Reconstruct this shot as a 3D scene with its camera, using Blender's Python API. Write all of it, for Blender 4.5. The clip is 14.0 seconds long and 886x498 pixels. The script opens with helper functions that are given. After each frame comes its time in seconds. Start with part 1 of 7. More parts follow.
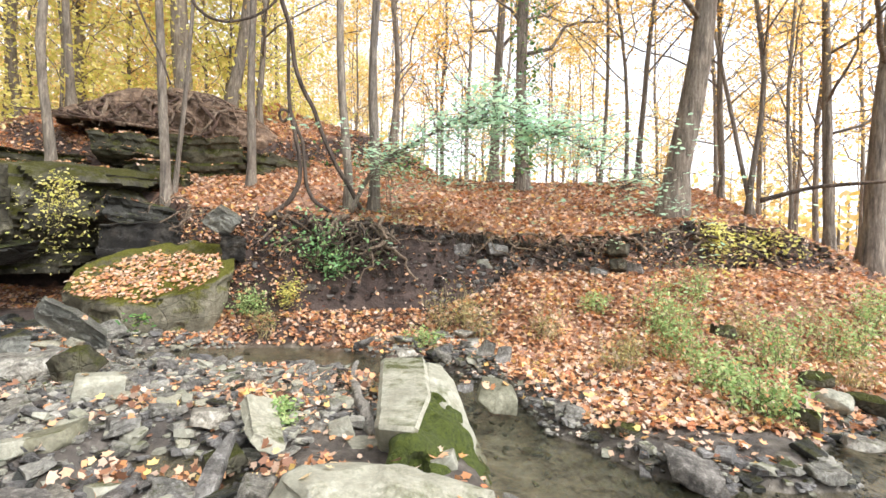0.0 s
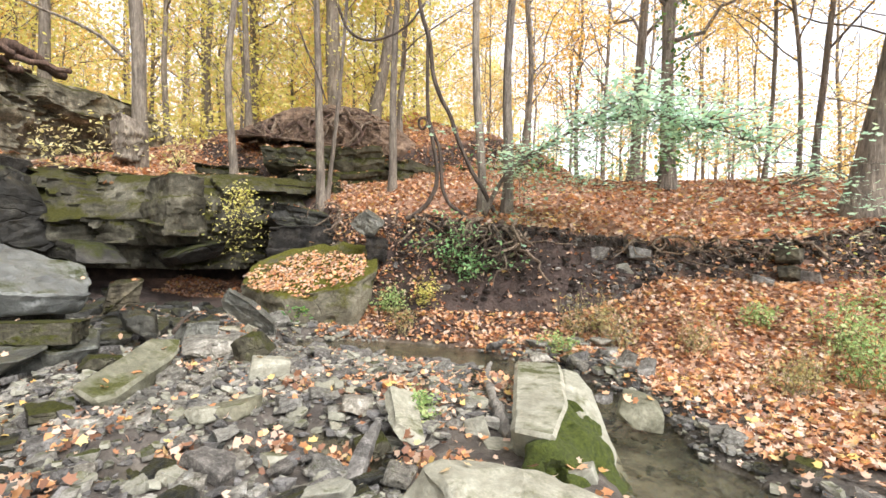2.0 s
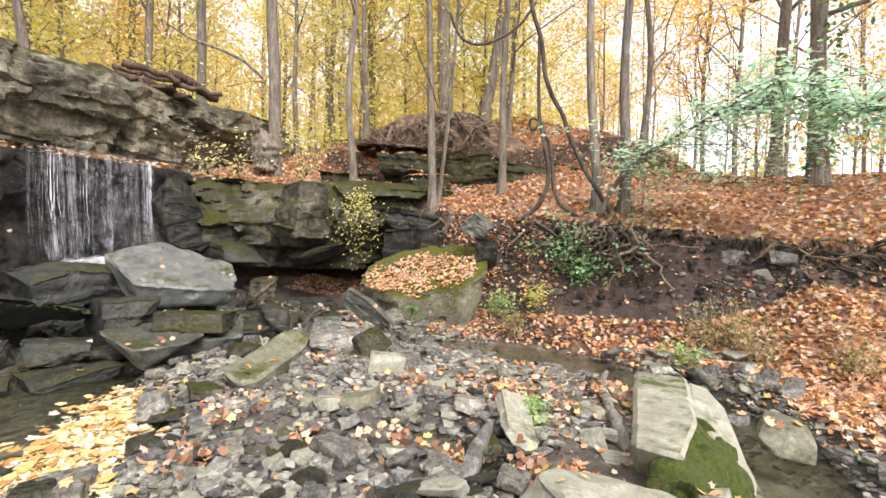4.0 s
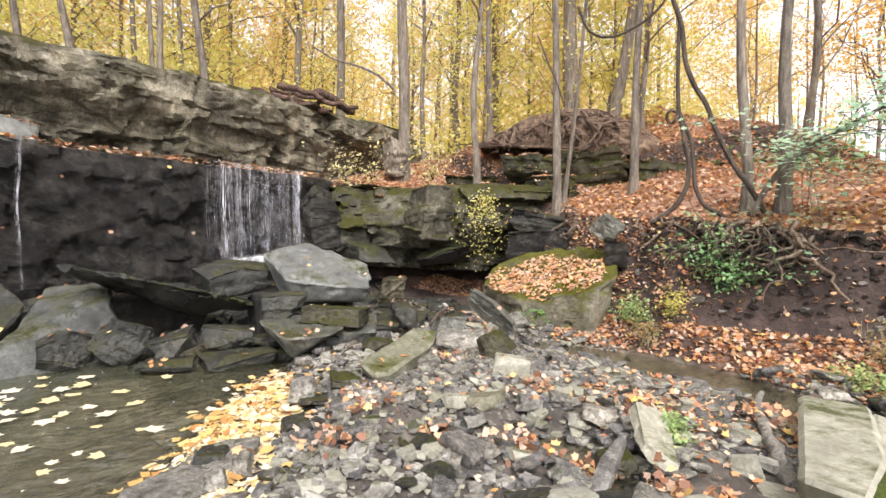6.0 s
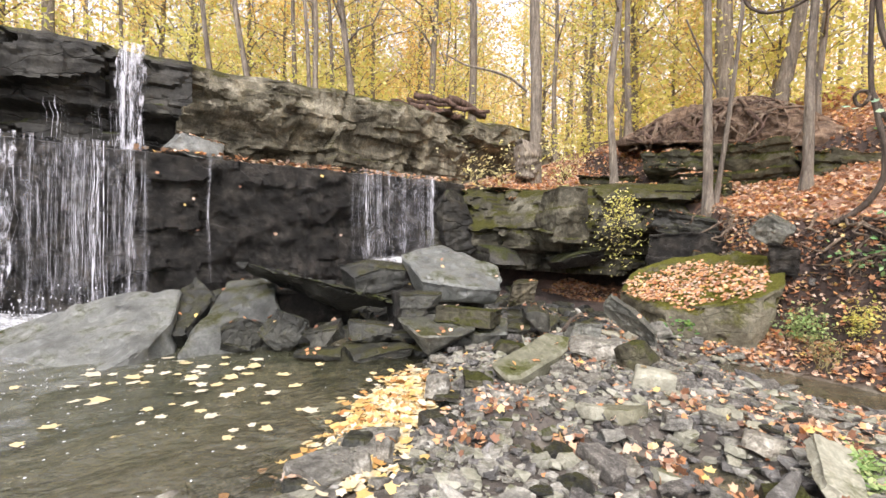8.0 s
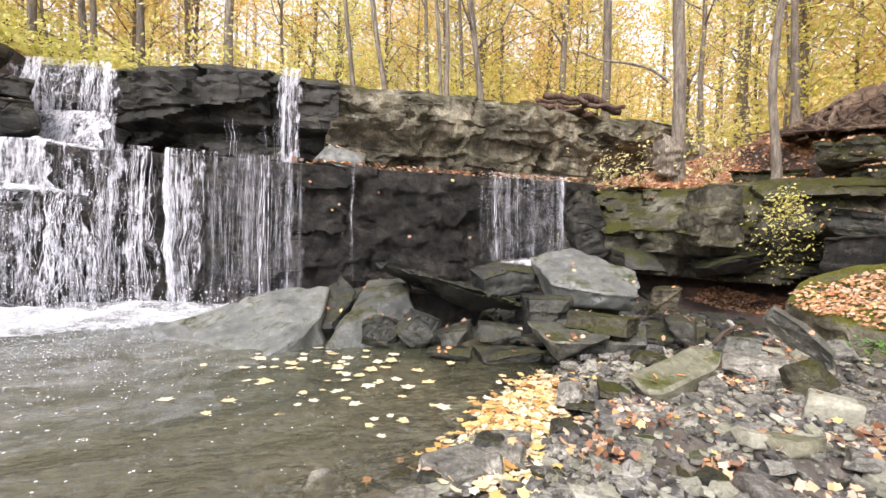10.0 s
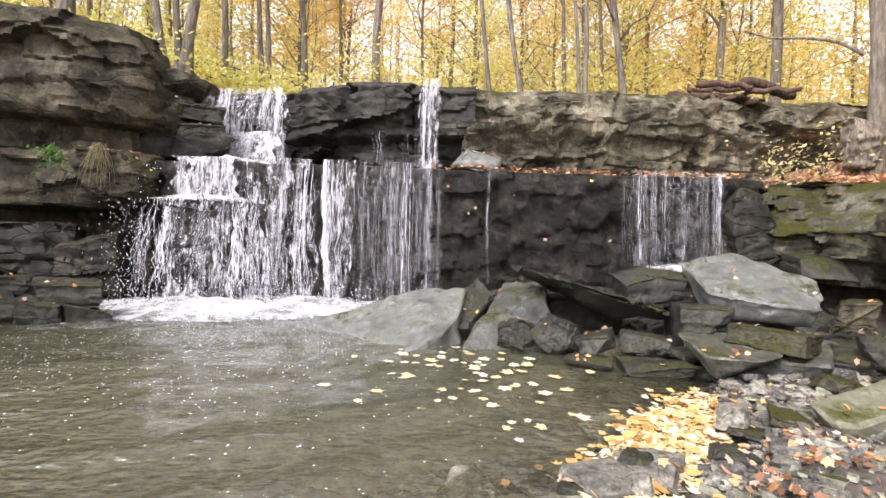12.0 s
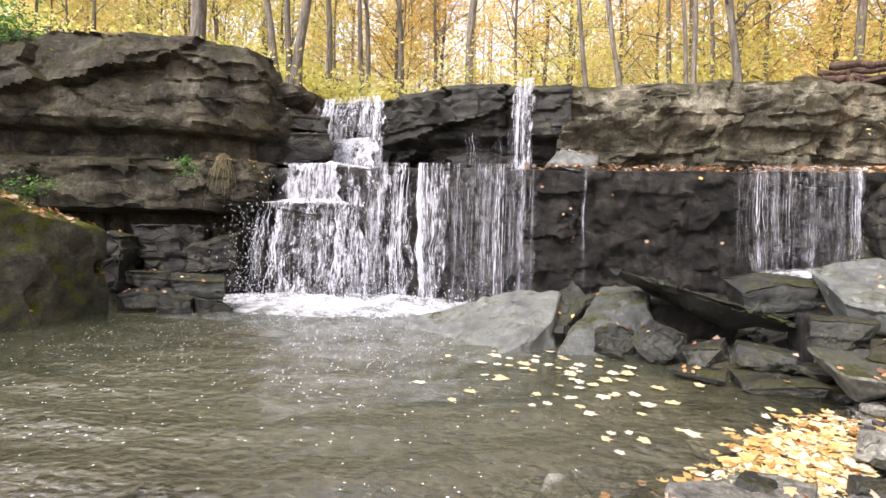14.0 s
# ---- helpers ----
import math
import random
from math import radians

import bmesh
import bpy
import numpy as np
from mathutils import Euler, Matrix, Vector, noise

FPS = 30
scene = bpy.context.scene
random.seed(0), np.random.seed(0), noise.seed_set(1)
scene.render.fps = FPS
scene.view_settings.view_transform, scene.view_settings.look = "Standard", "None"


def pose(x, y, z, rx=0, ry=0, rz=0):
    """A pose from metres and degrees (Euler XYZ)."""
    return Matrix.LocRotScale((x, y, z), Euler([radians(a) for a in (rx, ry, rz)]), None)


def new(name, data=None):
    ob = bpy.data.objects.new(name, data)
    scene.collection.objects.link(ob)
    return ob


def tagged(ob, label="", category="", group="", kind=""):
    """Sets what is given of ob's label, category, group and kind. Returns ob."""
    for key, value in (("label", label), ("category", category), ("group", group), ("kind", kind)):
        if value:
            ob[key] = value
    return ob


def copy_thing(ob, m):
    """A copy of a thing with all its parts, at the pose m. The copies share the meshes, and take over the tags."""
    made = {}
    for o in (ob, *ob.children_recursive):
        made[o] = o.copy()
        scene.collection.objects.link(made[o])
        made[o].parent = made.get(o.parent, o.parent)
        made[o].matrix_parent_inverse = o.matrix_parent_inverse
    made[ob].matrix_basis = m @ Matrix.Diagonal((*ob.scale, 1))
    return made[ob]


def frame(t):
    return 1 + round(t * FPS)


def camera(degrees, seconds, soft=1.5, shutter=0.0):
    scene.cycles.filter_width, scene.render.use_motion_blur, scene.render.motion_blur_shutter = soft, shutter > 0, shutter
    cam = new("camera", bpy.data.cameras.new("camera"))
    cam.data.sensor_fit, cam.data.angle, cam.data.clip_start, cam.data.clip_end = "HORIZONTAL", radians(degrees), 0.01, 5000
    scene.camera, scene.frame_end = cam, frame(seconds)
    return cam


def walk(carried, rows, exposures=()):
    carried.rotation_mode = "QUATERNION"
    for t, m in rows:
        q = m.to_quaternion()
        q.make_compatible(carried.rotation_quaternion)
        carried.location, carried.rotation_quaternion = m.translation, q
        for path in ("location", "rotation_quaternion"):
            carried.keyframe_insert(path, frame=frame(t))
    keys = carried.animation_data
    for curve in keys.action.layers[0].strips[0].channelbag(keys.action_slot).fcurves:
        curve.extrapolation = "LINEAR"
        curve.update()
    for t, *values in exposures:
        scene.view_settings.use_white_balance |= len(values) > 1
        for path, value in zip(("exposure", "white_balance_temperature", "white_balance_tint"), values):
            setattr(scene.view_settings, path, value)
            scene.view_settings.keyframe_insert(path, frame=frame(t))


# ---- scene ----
cam = camera(85.57, 14.0)
# seconds, place, yaw, pitch, roll
PATH = [
    (0.0, 0.000, -0.000, 1.250, -0.00, -1.44, -0.90),
    (0.5, -0.010, -0.000, 1.250, 4.02, -1.46, -0.94),
    (1.0, -0.020, -0.001, 1.250, 7.80, -1.44, -0.99),
    (1.5, -0.030, -0.003, 1.250, 11.76, -1.43, -1.05),
    (2.0, -0.040, -0.005, 1.250, 15.45, -1.43, -1.11),
    (2.5, -0.049, -0.008, 1.250, 18.98, -1.44, -1.10),
    (3.0, -0.058, -0.012, 1.250, 22.66, -1.43, -1.11),
    (5.5, -0.092, -0.031, 1.250, 37.78, -1.46, -1.22),
    (6.0, -0.101, -0.040, 1.250, 42.64, -1.48, -1.24),
    (6.5, -0.109, -0.047, 1.250, 46.56, -1.48, -1.33),
    (7.0, -0.115, -0.054, 1.250, 50.45, -1.51, -1.43),
    (7.5, -0.122, -0.062, 1.250, 54.34, -1.52, -1.46),
    (8.0, -0.127, -0.070, 1.250, 57.90, -1.54, -1.45),
    (10.5, -0.146, -0.117, 1.250, 77.32, -1.64, -1.50),
    (11.0, -0.148, -0.128, 1.250, 81.69, -1.65, -1.48),
    (11.5, -0.149, -0.136, 1.250, 84.88, -1.67, -1.52),
    (12.0, -0.150, -0.146, 1.250, 88.70, -1.71, -1.53),
    (12.5, -0.149, -0.155, 1.250, 92.18, -1.73, -1.56),
    (13.0, -0.149, -0.163, 1.250, 95.16, -1.77, -1.60),
    (13.5, -0.148, -0.171, 1.250, 98.17, -1.80, -1.52),
    (14.0, -0.147, -0.174, 1.250, 99.56, -1.84, -1.60),
]
# seconds, stops, kelvin, tint
EXPOSURES = [(0.0, 1.62, 6300, 11), (3.0, 1.55, 6500, 13), (8.0, 1.55, 6470, 16), (14.0, 1.65, 6450, 17)]
walk(cam, [(t, pose(x, y, z, 90 + p, r, w)) for t, x, y, z, w, p, r in PATH], EXPOSURES)

# ---- sky, sun, exposure ----
world = bpy.data.worlds.new("sky")
scene.world = world
world.use_nodes = True
wn = world.node_tree
sky = wn.nodes.new("ShaderNodeTexSky")
sky.sky_type = "NISHITA"
sky.sun_disc = False
sky.sun_elevation, sky.sun_rotation = radians(48), radians(150)
sky.air_density, sky.dust_density, sky.ozone_density = 1.0, 1.4, 1.0
# overcast: most of the blue is taken out by the cloud
grey = wn.nodes.new("ShaderNodeHueSaturation")
grey.inputs["Saturation"].default_value = 0.22
wn.links.new(sky.outputs[0], grey.inputs["Color"])
bg = wn.nodes["Background"]
bg.inputs["Strength"].default_value = 0.15
wn.links.new(grey.outputs[0], bg.inputs["Color"])
sun = new("sun", bpy.data.lights.new("sun", "SUN"))
sun.data.energy, sun.data.angle, sun.data.color = 1.5, radians(22), (1.0, 0.97, 0.92)
sun.matrix_world = pose(0, 0, 30, 42, 0, 150 - 90)

# ---- smooth value noise on arrays ----


def _hash(i, j, k, seed):
    n = (i * 374761393 + j * 668265263 + k * 2147483647 + seed * 974634777) & 0xFFFFFFFF
    n = ((n ^ (n >> 13)) * 1274126177) & 0xFFFFFFFF
    n = ((n ^ (n >> 16)) * 2246822519) & 0xFFFFFFFF
    return ((n ^ (n >> 15)) & 0xFFFF) / 65535.0


def vn(x, y, z=0.0, seed=0):
    """Value noise in -1..1."""
    x, y, z = np.broadcast_arrays(np.asarray(x, float), np.asarray(y, float), np.asarray(z, float))
    i, j, k = np.floor(x).astype(np.int64), np.floor(y).astype(np.int64), np.floor(z).astype(np.int64)
    f, g, h = x - i, y - j, z - k
    f, g, h = f * f * (3 - 2 * f), g * g * (3 - 2 * g), h * h * (3 - 2 * h)
    out = 0
    for a in (0, 1):
        for b in (0, 1):
            for c in (0, 1):
                w = (f if a else 1 - f) * (g if b else 1 - g) * (h if c else 1 - h)
                out = out + w * _hash(i + a, j + b, k + c, seed)
    return out * 2 - 1


def fbm(x, y, z=0.0, seed=0, octaves=4):
    out, amp = 0, 1.0
    for o in range(octaves):
        out = out + amp * vn(np.asarray(x) * 2 ** o, np.asarray(y) * 2 ** o, np.asarray(z) * 2 ** o, seed + o * 17)
        amp *= 0.5
    return out / 1.8


def smooth(a, b, x):
    t = np.clip((x - a) / (b - a), 0, 1)
    return t * t * (3 - 2 * t)


# ---- the lie of the land ----
def bank_edge(x):
    """How far ahead the rim of the cut bank and of the lower ledge lies, and its height."""
    ys = np.interp(x, [-8.8, -7.7, -6.6, -5.4, -4.5, -3.4, -1.75, -0.6, 0.9, 2.4, 3.5, 5, 6.5, 9, 20],
                   [6.2, 7.1, 7.7, 8.0, 7.7, 6.7, 6.05, 6.15, 6.35, 6.55, 6.75, 6.85, 6.6, 6.0, 4.0])
    zs = np.interp(x, [-8.8, -7.7, -5.6, -4.5, -3.4, -1.75, -0.6, 0.9, 2.4, 3.5, 5, 6.1, 9, 20],
                   [2.34, 2.2, 2.0, 1.85, 1.6, 1.48, 1.40, 1.24, 1.27, 1.5, 1.38, 0.85, 0.5, 0.3])
    return ys, zs


def near_line(x, y, pts):
    """Distance from a chain of points."""
    best = np.full(np.shape(x), 1e9)
    for (ax, ay), (bx, by) in zip(pts, pts[1:]):
        dx, dy = bx - ax, by - ay
        t = np.clip(((x - ax) * dx + (y - ay) * dy) / (dx * dx + dy * dy), 0, 1)
        best = np.minimum(best, np.hypot(x - ax - t * dx, y - ay - t * dy))
    return best


STREAM = [(-2.85, 4.68), (-2.2, 4.8), (-1.1, 4.75), (-0.4, 4.45), (0.1, 3.7), (0.35, 3.0), (0.68, 2.3), (1.3, 1.95), (2.2, 2.0), (3.0, 2.75), (4.5, 2.95), (7.0, 2.9), (16, 2.0)]
PUDDLE = [(-2.0, 1.9), (-1.5, 2.55), (-1.1, 2.3)]


def shore(y):
    return np.interp(y, [-30, -12, -6, -2, 0, 0.8, 1.3, 1.7, 2.0, 2.6, 3.2, 3.4], [-1, -1.0, -1.1, -1.4, -1.9, -2.55, -2.8, -3.05, -3.45, -5.0, -8.4, -30])


def land(x, y):
    x, y = np.broadcast_arrays(np.asarray(x, float), np.asarray(y, float))
    ye, ze = bank_edge(x)
    s = y - ye + 0.16 * fbm(x * 1.3, y * 0.4, 0, 5) + 0.05 * fbm(x * 5, y * 2, 0, 15)
    # creek floor
    z = 0.13 + 0.05 * fbm(x * 0.9, y * 0.9, 0, 1) + 0.025 * fbm(x * 4, y * 4, 0, 2)
    inside = shore(y) - x + 0.35 * fbm(x * 0.9, y * 1.1, 0, 14) + 0.12 * fbm(x * 4, y * 4, 0, 16)
    z = np.where(inside > -0.8, z * smooth(0.1, -0.8, inside) - 0.55 * smooth(-0.15, 2.1, inside) - 0.02, z)
    # rise under the rock pile at the foot of the ledge
    z = np.maximum(z, 0.3 * smooth(-5.6, -7.6, x) * smooth(0.2, 1.2, y) - 0.5 * smooth(-5.7, -4.9, x) + 0.02 * fbm(x * 3, y * 3, 0, 9) - 0.6 * smooth(0.9, 0.2, y))
    z = np.maximum(z, np.where(y > 3.0, 0.03 * smooth(-3.4, -6.0, x) + 0.09, -9))
    wob = 0.16 * fbm(x * 2.5, y * 2.5, 0, 18)
    wide = np.interp(x, [-3.5, -2.5, 0, 0.8, 2.5, 5], [0.3, 0.46, 0.4, 0.42, 0.45, 0.6])
    cut_in = 1 - smooth(0.45 * wide, 1.55 * wide, near_line(x, y, STREAM) + wob)
    cut_in = np.maximum(cut_in, 0.68 * (1 - smooth(0.05, 0.38, near_line(x, y, PUDDLE) + wob)))
    z = np.where(z > -0.14, z + (-0.14 - z) * cut_in, z)
    # talus, cut bank, slope above
    zf = np.interp(x, [-9, -4, -2.4, 0, 1.0, 3.0, 5, 7, 20], [0.4, 0.45, 0.32, 0.36, 0.78, 0.85, 0.8, 0.6, 0.2])
    run = np.interp(x, [-9, -2.6, 0, 1.0, 5, 8], [0.8, 0.7, 0.8, 2.1, 2.6, 3.0])
    zf = np.minimum(zf, ze - 0.05)
    soft = np.interp(x, [-4.2, -3.6, -2.0, -1.4], [0.42, 0.6, 0.55, 0.42])
    talus = zf * smooth(0, 1, np.clip((s + soft + run) / run, 0, 1)) ** 1.1
    talus = (talus + 0.04 * fbm(x * 2.2, y * 2.2, 0, 3)) * (1 - cut_in) - 0.12 * cut_in
    z = np.where(s > -soft - run, np.maximum(z, talus), z)
    cut = zf + (ze - zf) * np.clip((s + soft) / (soft - 0.02), 0, 1) ** 0.85
    z = np.where((s > -soft) & (s <= 0), cut + 0.09 * fbm(x * 3, y * 3, 0, 8), z)
    slope = np.interp(x, [-9, -6, -3, -1.5, 0, 2, 3.5, 5, 6.5, 9], [0.26, 0.36, 0.36, 0.33, 0.31, 0.34, 0.35, 0.34, 0.2, 0.0])
    crest = np.interp(x, [-6, -3, -1, 2, 3.5, 6], [9, 5.2, 4.0, 3.4, 2.7, 2.0])
    far = np.clip(s - crest, 0, 400)
    up = np.minimum(s, crest) + np.interp(x, [-6, -3, 2], [0.25, 0.1, 0.06]) * 30 * (1 - np.exp(-far / 30))
    hill = ze + slope * up + (0.10 * fbm(x * 0.6, y * 0.6, 0, 4) + 0.05 * fbm(x * 2.5, y * 2.5, 0, 6)) * smooth(0.0, 1.2, s)
    step_y = np.interp(x, [-8.6, -7.2, -6, -5, -3.6, -2.2, -0.3], [8.9, 8.4, 7.9, 8.75, 9.3, 9.7, 10.6])
    hill = hill + 0.5 * smooth(0.1, 0.7, y - step_y) * smooth(0.2, -1.2, x) * smooth(-9, -8, x)
    z = np.where(s > 0, hill, z)
    # shelf behind the lower ledge, then the ground above the upper one
    back = 2.3 + 0.27 * np.clip(y - 5.9, 0, 10) + 0.05 * fbm(x, y, 0, 7)
    z = np.where(x < -9.35, back, z)
    xu = np.interp(y, [-7, -4.6, -3.2, -1.2, 6, 8, 10, 14, 30], [-10.4, -12.3, -12.0, -11.3, -11.3, -11.5, -11.6, -13, -20])
    top = 4.36 + 0.09 * np.clip(xu - x, 0, 40) + 0.1 * fbm(x * 0.7, y * 0.7, 0, 11)
    z = np.where(x < xu, np.maximum(z, top), z)
    # the high rock on the far side of the pool, and the ground behind the camera
    xl = np.interp(y, [-60, -16, -9.6, -7.6, -5.7], [20, -3.6, -9.0, -9.5, -10.2])
    left = 4.45 + 0.26 * np.clip(xl - x - 0.8, 0, 9) * smooth(-5.5, -8.5, y) + 0.1 * np.clip(xl - x, 0, 40) + 0.1 * fbm(x, y, 0, 12)
    z = np.where((y < -5.3) & (x < xl), np.maximum(z, left), z)
    z = z + 0.22 * np.clip(-y - 3.5, 0, 30) * smooth(0.5, 4, x) + 0.1 * np.clip(x - 5, 0, 8) * smooth(1.5, -2, y)
    return z


def lattice(x0, x1, y0, y1, step):
    xs, ys = np.arange(x0, x1 + step, step), np.arange(y0, y1 + step, step)
    return x0, y0, step, land(*np.meshgrid(xs, ys, indexing="ij"))


NEAR_LAND, FAR_LAND = lattice(-14, 9, -9, 17, 0.1), lattice(-92, 92, -92, 92, 1.0)


def land1(x, y):
    """Height of the ground at one spot, read off a lattice."""
    x0, y0, step, z = NEAR_LAND if -13.9 < x < 8.9 and -8.9 < y < 16.9 else FAR_LAND
    u, v = (x - x0) / step, (y - y0) / step
    i, j = int(u), int(v)
    u, v = u - i, v - j
    return float((z[i, j] * (1 - u) + z[i + 1, j] * u) * (1 - v) + (z[i, j + 1] * (1 - u) + z[i + 1, j + 1] * u) * v)

# ---- materials ----
def mat(name):
    m = bpy.data.materials.new(name)
    m.use_nodes = True
    nt = m.node_tree
    return m, nt, nt.nodes["Principled BSDF"]


def nd(nt, kind, **values):
    n = nt.nodes.new("ShaderNode" + kind)
    for k, v in values.items():
        n.inputs[k.replace("_", " ")].default_value = v
    return n


def ramp(nt, source, stops, smoothly=True):
    r = nt.nodes.new("ShaderNodeValToRGB")
    r.color_ramp.interpolation = "LINEAR" if smoothly else "CONSTANT"
    el = r.color_ramp.elements
    while len(el) < len(stops):
        el.new(0.5)
    for e, (p, c) in zip(el, stops):
        e.position, e.color = p, (*c, 1) if len(c) == 3 else c
    nt.links.new(source, r.inputs[0])
    return r.outputs[0]


def mix(nt, fac, a, b, blend="MIX"):
    n = nt.nodes.new("ShaderNodeMix")
    n.data_type, n.blend_type = "RGBA", blend
    for sock, v in ((n.inputs[0], fac), (n.inputs[6], a), (n.inputs[7], b)):
        if hasattr(v, "is_linked"):
            nt.links.new(v, sock)
        elif isinstance(v, (tuple, list)):
            sock.default_value = (*v, 1)
        else:
            sock.default_value = v
    return n.outputs[2]


def noise_tex(nt, scale, detail=4.0, rough=0.55, stretch=None, coords="Object"):
    tc = nt.nodes.new("ShaderNodeTexCoord")
    n = nd(nt, "TexNoise", Scale=scale, Detail=detail, Roughness=rough)
    if stretch:
        mp = nt.nodes.new("ShaderNodeMapping")
        mp.inputs["Scale"].default_value = stretch
        nt.links.new(tc.outputs[coords], mp.inputs[0])
        nt.links.new(mp.outputs[0], n.inputs["Vector"])
    else:
        nt.links.new(tc.outputs[coords], n.inputs["Vector"])
    return n.outputs["Fac"]


def maths(nt, op, a, b=0.0, c=0.0):
    n = nt.nodes.new("ShaderNodeMath")
    n.operation = op
    for sock, v in zip(n.inputs, (a, b, c)):
        if hasattr(v, "is_linked"):
            nt.links.new(v, sock)
        else:
            sock.default_value = v
    return n.outputs[0]


def bump(nt, bsdf, height, strength=0.4, distance=0.02):
    b = nd(nt, "Bump", Strength=strength, Distance=distance)
    nt.links.new(height, b.inputs["Height"])
    nt.links.new(b.outputs[0], bsdf.inputs["Normal"])


def up_facing(nt):
    g = nt.nodes.new("ShaderNodeNewGeometry")
    sx = nt.nodes.new("ShaderNodeSeparateXYZ")
    nt.links.new(g.outputs["Normal"], sx.inputs[0])
    return sx.outputs["Z"]


def stone(name, dark, mid, light, moss=0.0, rough=0.8, strata=False, scale=1.0, moss_colour=((0.018, 0.022, 0.005), (0.075, 0.085, 0.016)), cracks=1.0, sheen=0.5, relief=0.75, mottle=1.0):
    """Grey sandstone or shale with grain, stains, cracks, lichen, and moss on the upper faces."""
    m, nt, b = mat(name)
    large = noise_tex(nt, 1.4 * scale, 6, 0.65)
    fine = noise_tex(nt, 24 * scale, 6, 0.75)
    col = ramp(nt, large, [(0.3, dark), (0.5, mid), (0.72, light)])
    stain = noise_tex(nt, 6.5 * scale, 6, 0.75)
    col = mix(nt, 0.55 * mottle, col, ramp(nt, stain, [(0.32, (0.2, 0.17, 0.13)), (0.5, (0.5, 0.5, 0.48)), (0.68, (0.75, 0.75, 0.74))]), "OVERLAY")
    col = mix(nt, 0.75 * mottle, col, ramp(nt, fine, [(0.28, (0.15, 0.15, 0.15)), (0.72, (0.84, 0.83, 0.81))]), "OVERLAY")
    lichen = ramp(nt, noise_tex(nt, 5.5 * scale, 5, 0.7), [(0.57, (0, 0, 0)), (0.7, (0.55 * mottle, 0.55 * mottle, 0.55 * mottle))])
    col = mix(nt, lichen, col, tuple(min(0.6, c * 1.35) for c in light))
    rnd = nt.nodes.new("ShaderNodeObjectInfo").outputs["Random"]
    col = mix(nt, 0.3, col, ramp(nt, rnd, [(0, (0.2, 0.21, 0.235)), (0.35, (0.42, 0.43, 0.4)), (0.7, (0.55, 0.53, 0.47)), (1, (0.76, 0.7, 0.58))]), "OVERLAY")
    height = maths(nt, "ADD", maths(nt, "MULTIPLY", fine, 0.8), maths(nt, "MULTIPLY", large, 2.0))
    # joints
    tc = nt.nodes.new("ShaderNodeTexCoord")
    warp = nd(nt, "TexNoise", Scale=1.8 * scale, Detail=4.0)
    nt.links.new(tc.outputs["Object"], warp.inputs["Vector"])
    add = nt.nodes.new("ShaderNodeVectorMath")
    add.operation = "MULTIPLY_ADD"
    nt.links.new(warp.outputs["Color"], add.inputs[0])
    add.inputs[1].default_value = (0.55, 0.55, 0.3)
    nt.links.new(tc.outputs["Object"], add.inputs[2])
    mp = nt.nodes.new("ShaderNodeMapping")
    mp.inputs["Scale"].default_value = (0.7, 0.7, 1.9) if strata else (1.0, 1.0, 1.5)
    nt.links.new(add.outputs[0], mp.inputs[0])
    vor = nd(nt, "TexVoronoi", Scale=(1.5 if strata else 2.4) * scale)
    vor.feature = "DISTANCE_TO_EDGE"
    nt.links.new(mp.outputs[0], vor.inputs["Vector"])
    joint = ramp(nt, vor.outputs["Distance"], [(0.0, (0.0, 0.0, 0.0)), (0.022, (1, 1, 1))])
    if cracks:
        height = maths(nt, "ADD", height, maths(nt, "MULTIPLY", joint, 1.6 * cracks))
        col = mix(nt, 0.55 * cracks, col, mix(nt, 1.0, col, joint, "MULTIPLY"))
    if strata:
        bands = noise_tex(nt, 2.2, 6, 0.7, (0.8, 0.8, 2.6))
        col = mix(nt, 0.3, col, ramp(nt, bands, [(0.36, (0.2, 0.2, 0.2)), (0.5, (0.5, 0.5, 0.5)), (0.64, (0.66, 0.64, 0.6))]), "OVERLAY")
        drips = noise_tex(nt, 2.2, 5, 0.6, (1.6, 1.6, 0.22))
        col = mix(nt, 0.55, col, ramp(nt, drips, [(0.38, (0.2, 0.19, 0.18)), (0.52, (0.5, 0.5, 0.5)), (0.68, (0.78, 0.75, 0.68))]), "OVERLAY")
        height = maths(nt, "ADD", height, maths(nt, "MULTIPLY", bands, 1.6))
    rsock = maths(nt, "MULTIPLY_ADD", fine, 0.3, rough - 0.15)
    if moss > 0:
        patches = noise_tex(nt, 1.9, 6, 0.75)
        w = maths(nt, "ADD", maths(nt, "MULTIPLY", up_facing(nt), 0.28), patches)
        w = ramp(nt, w, [(0.8 - 0.36 * moss, (0, 0, 0)), (0.95 - 0.36 * moss, (1, 1, 1))])
        tuft = noise_tex(nt, 40, 4, 0.8)
        green = ramp(nt, tuft, [(0.3, moss_colour[0]), (0.7, moss_colour[1])])
        col = mix(nt, w, col, green)
        height = maths(nt, "ADD", height, maths(nt, "MULTIPLY", maths(nt, "MULTIPLY", tuft, w), 2.0))
        rsock = maths(nt, "MAXIMUM", rsock, w)
    nt.links.new(col, b.inputs["Base Color"])
    nt.links.new(rsock, b.inputs["Roughness"])
    b.inputs["Specular IOR Level"].default_value = sheen
    bump(nt, b, height, min(1.0, relief), 0.03 if relief < 1 else 0.03 * relief)
    return m


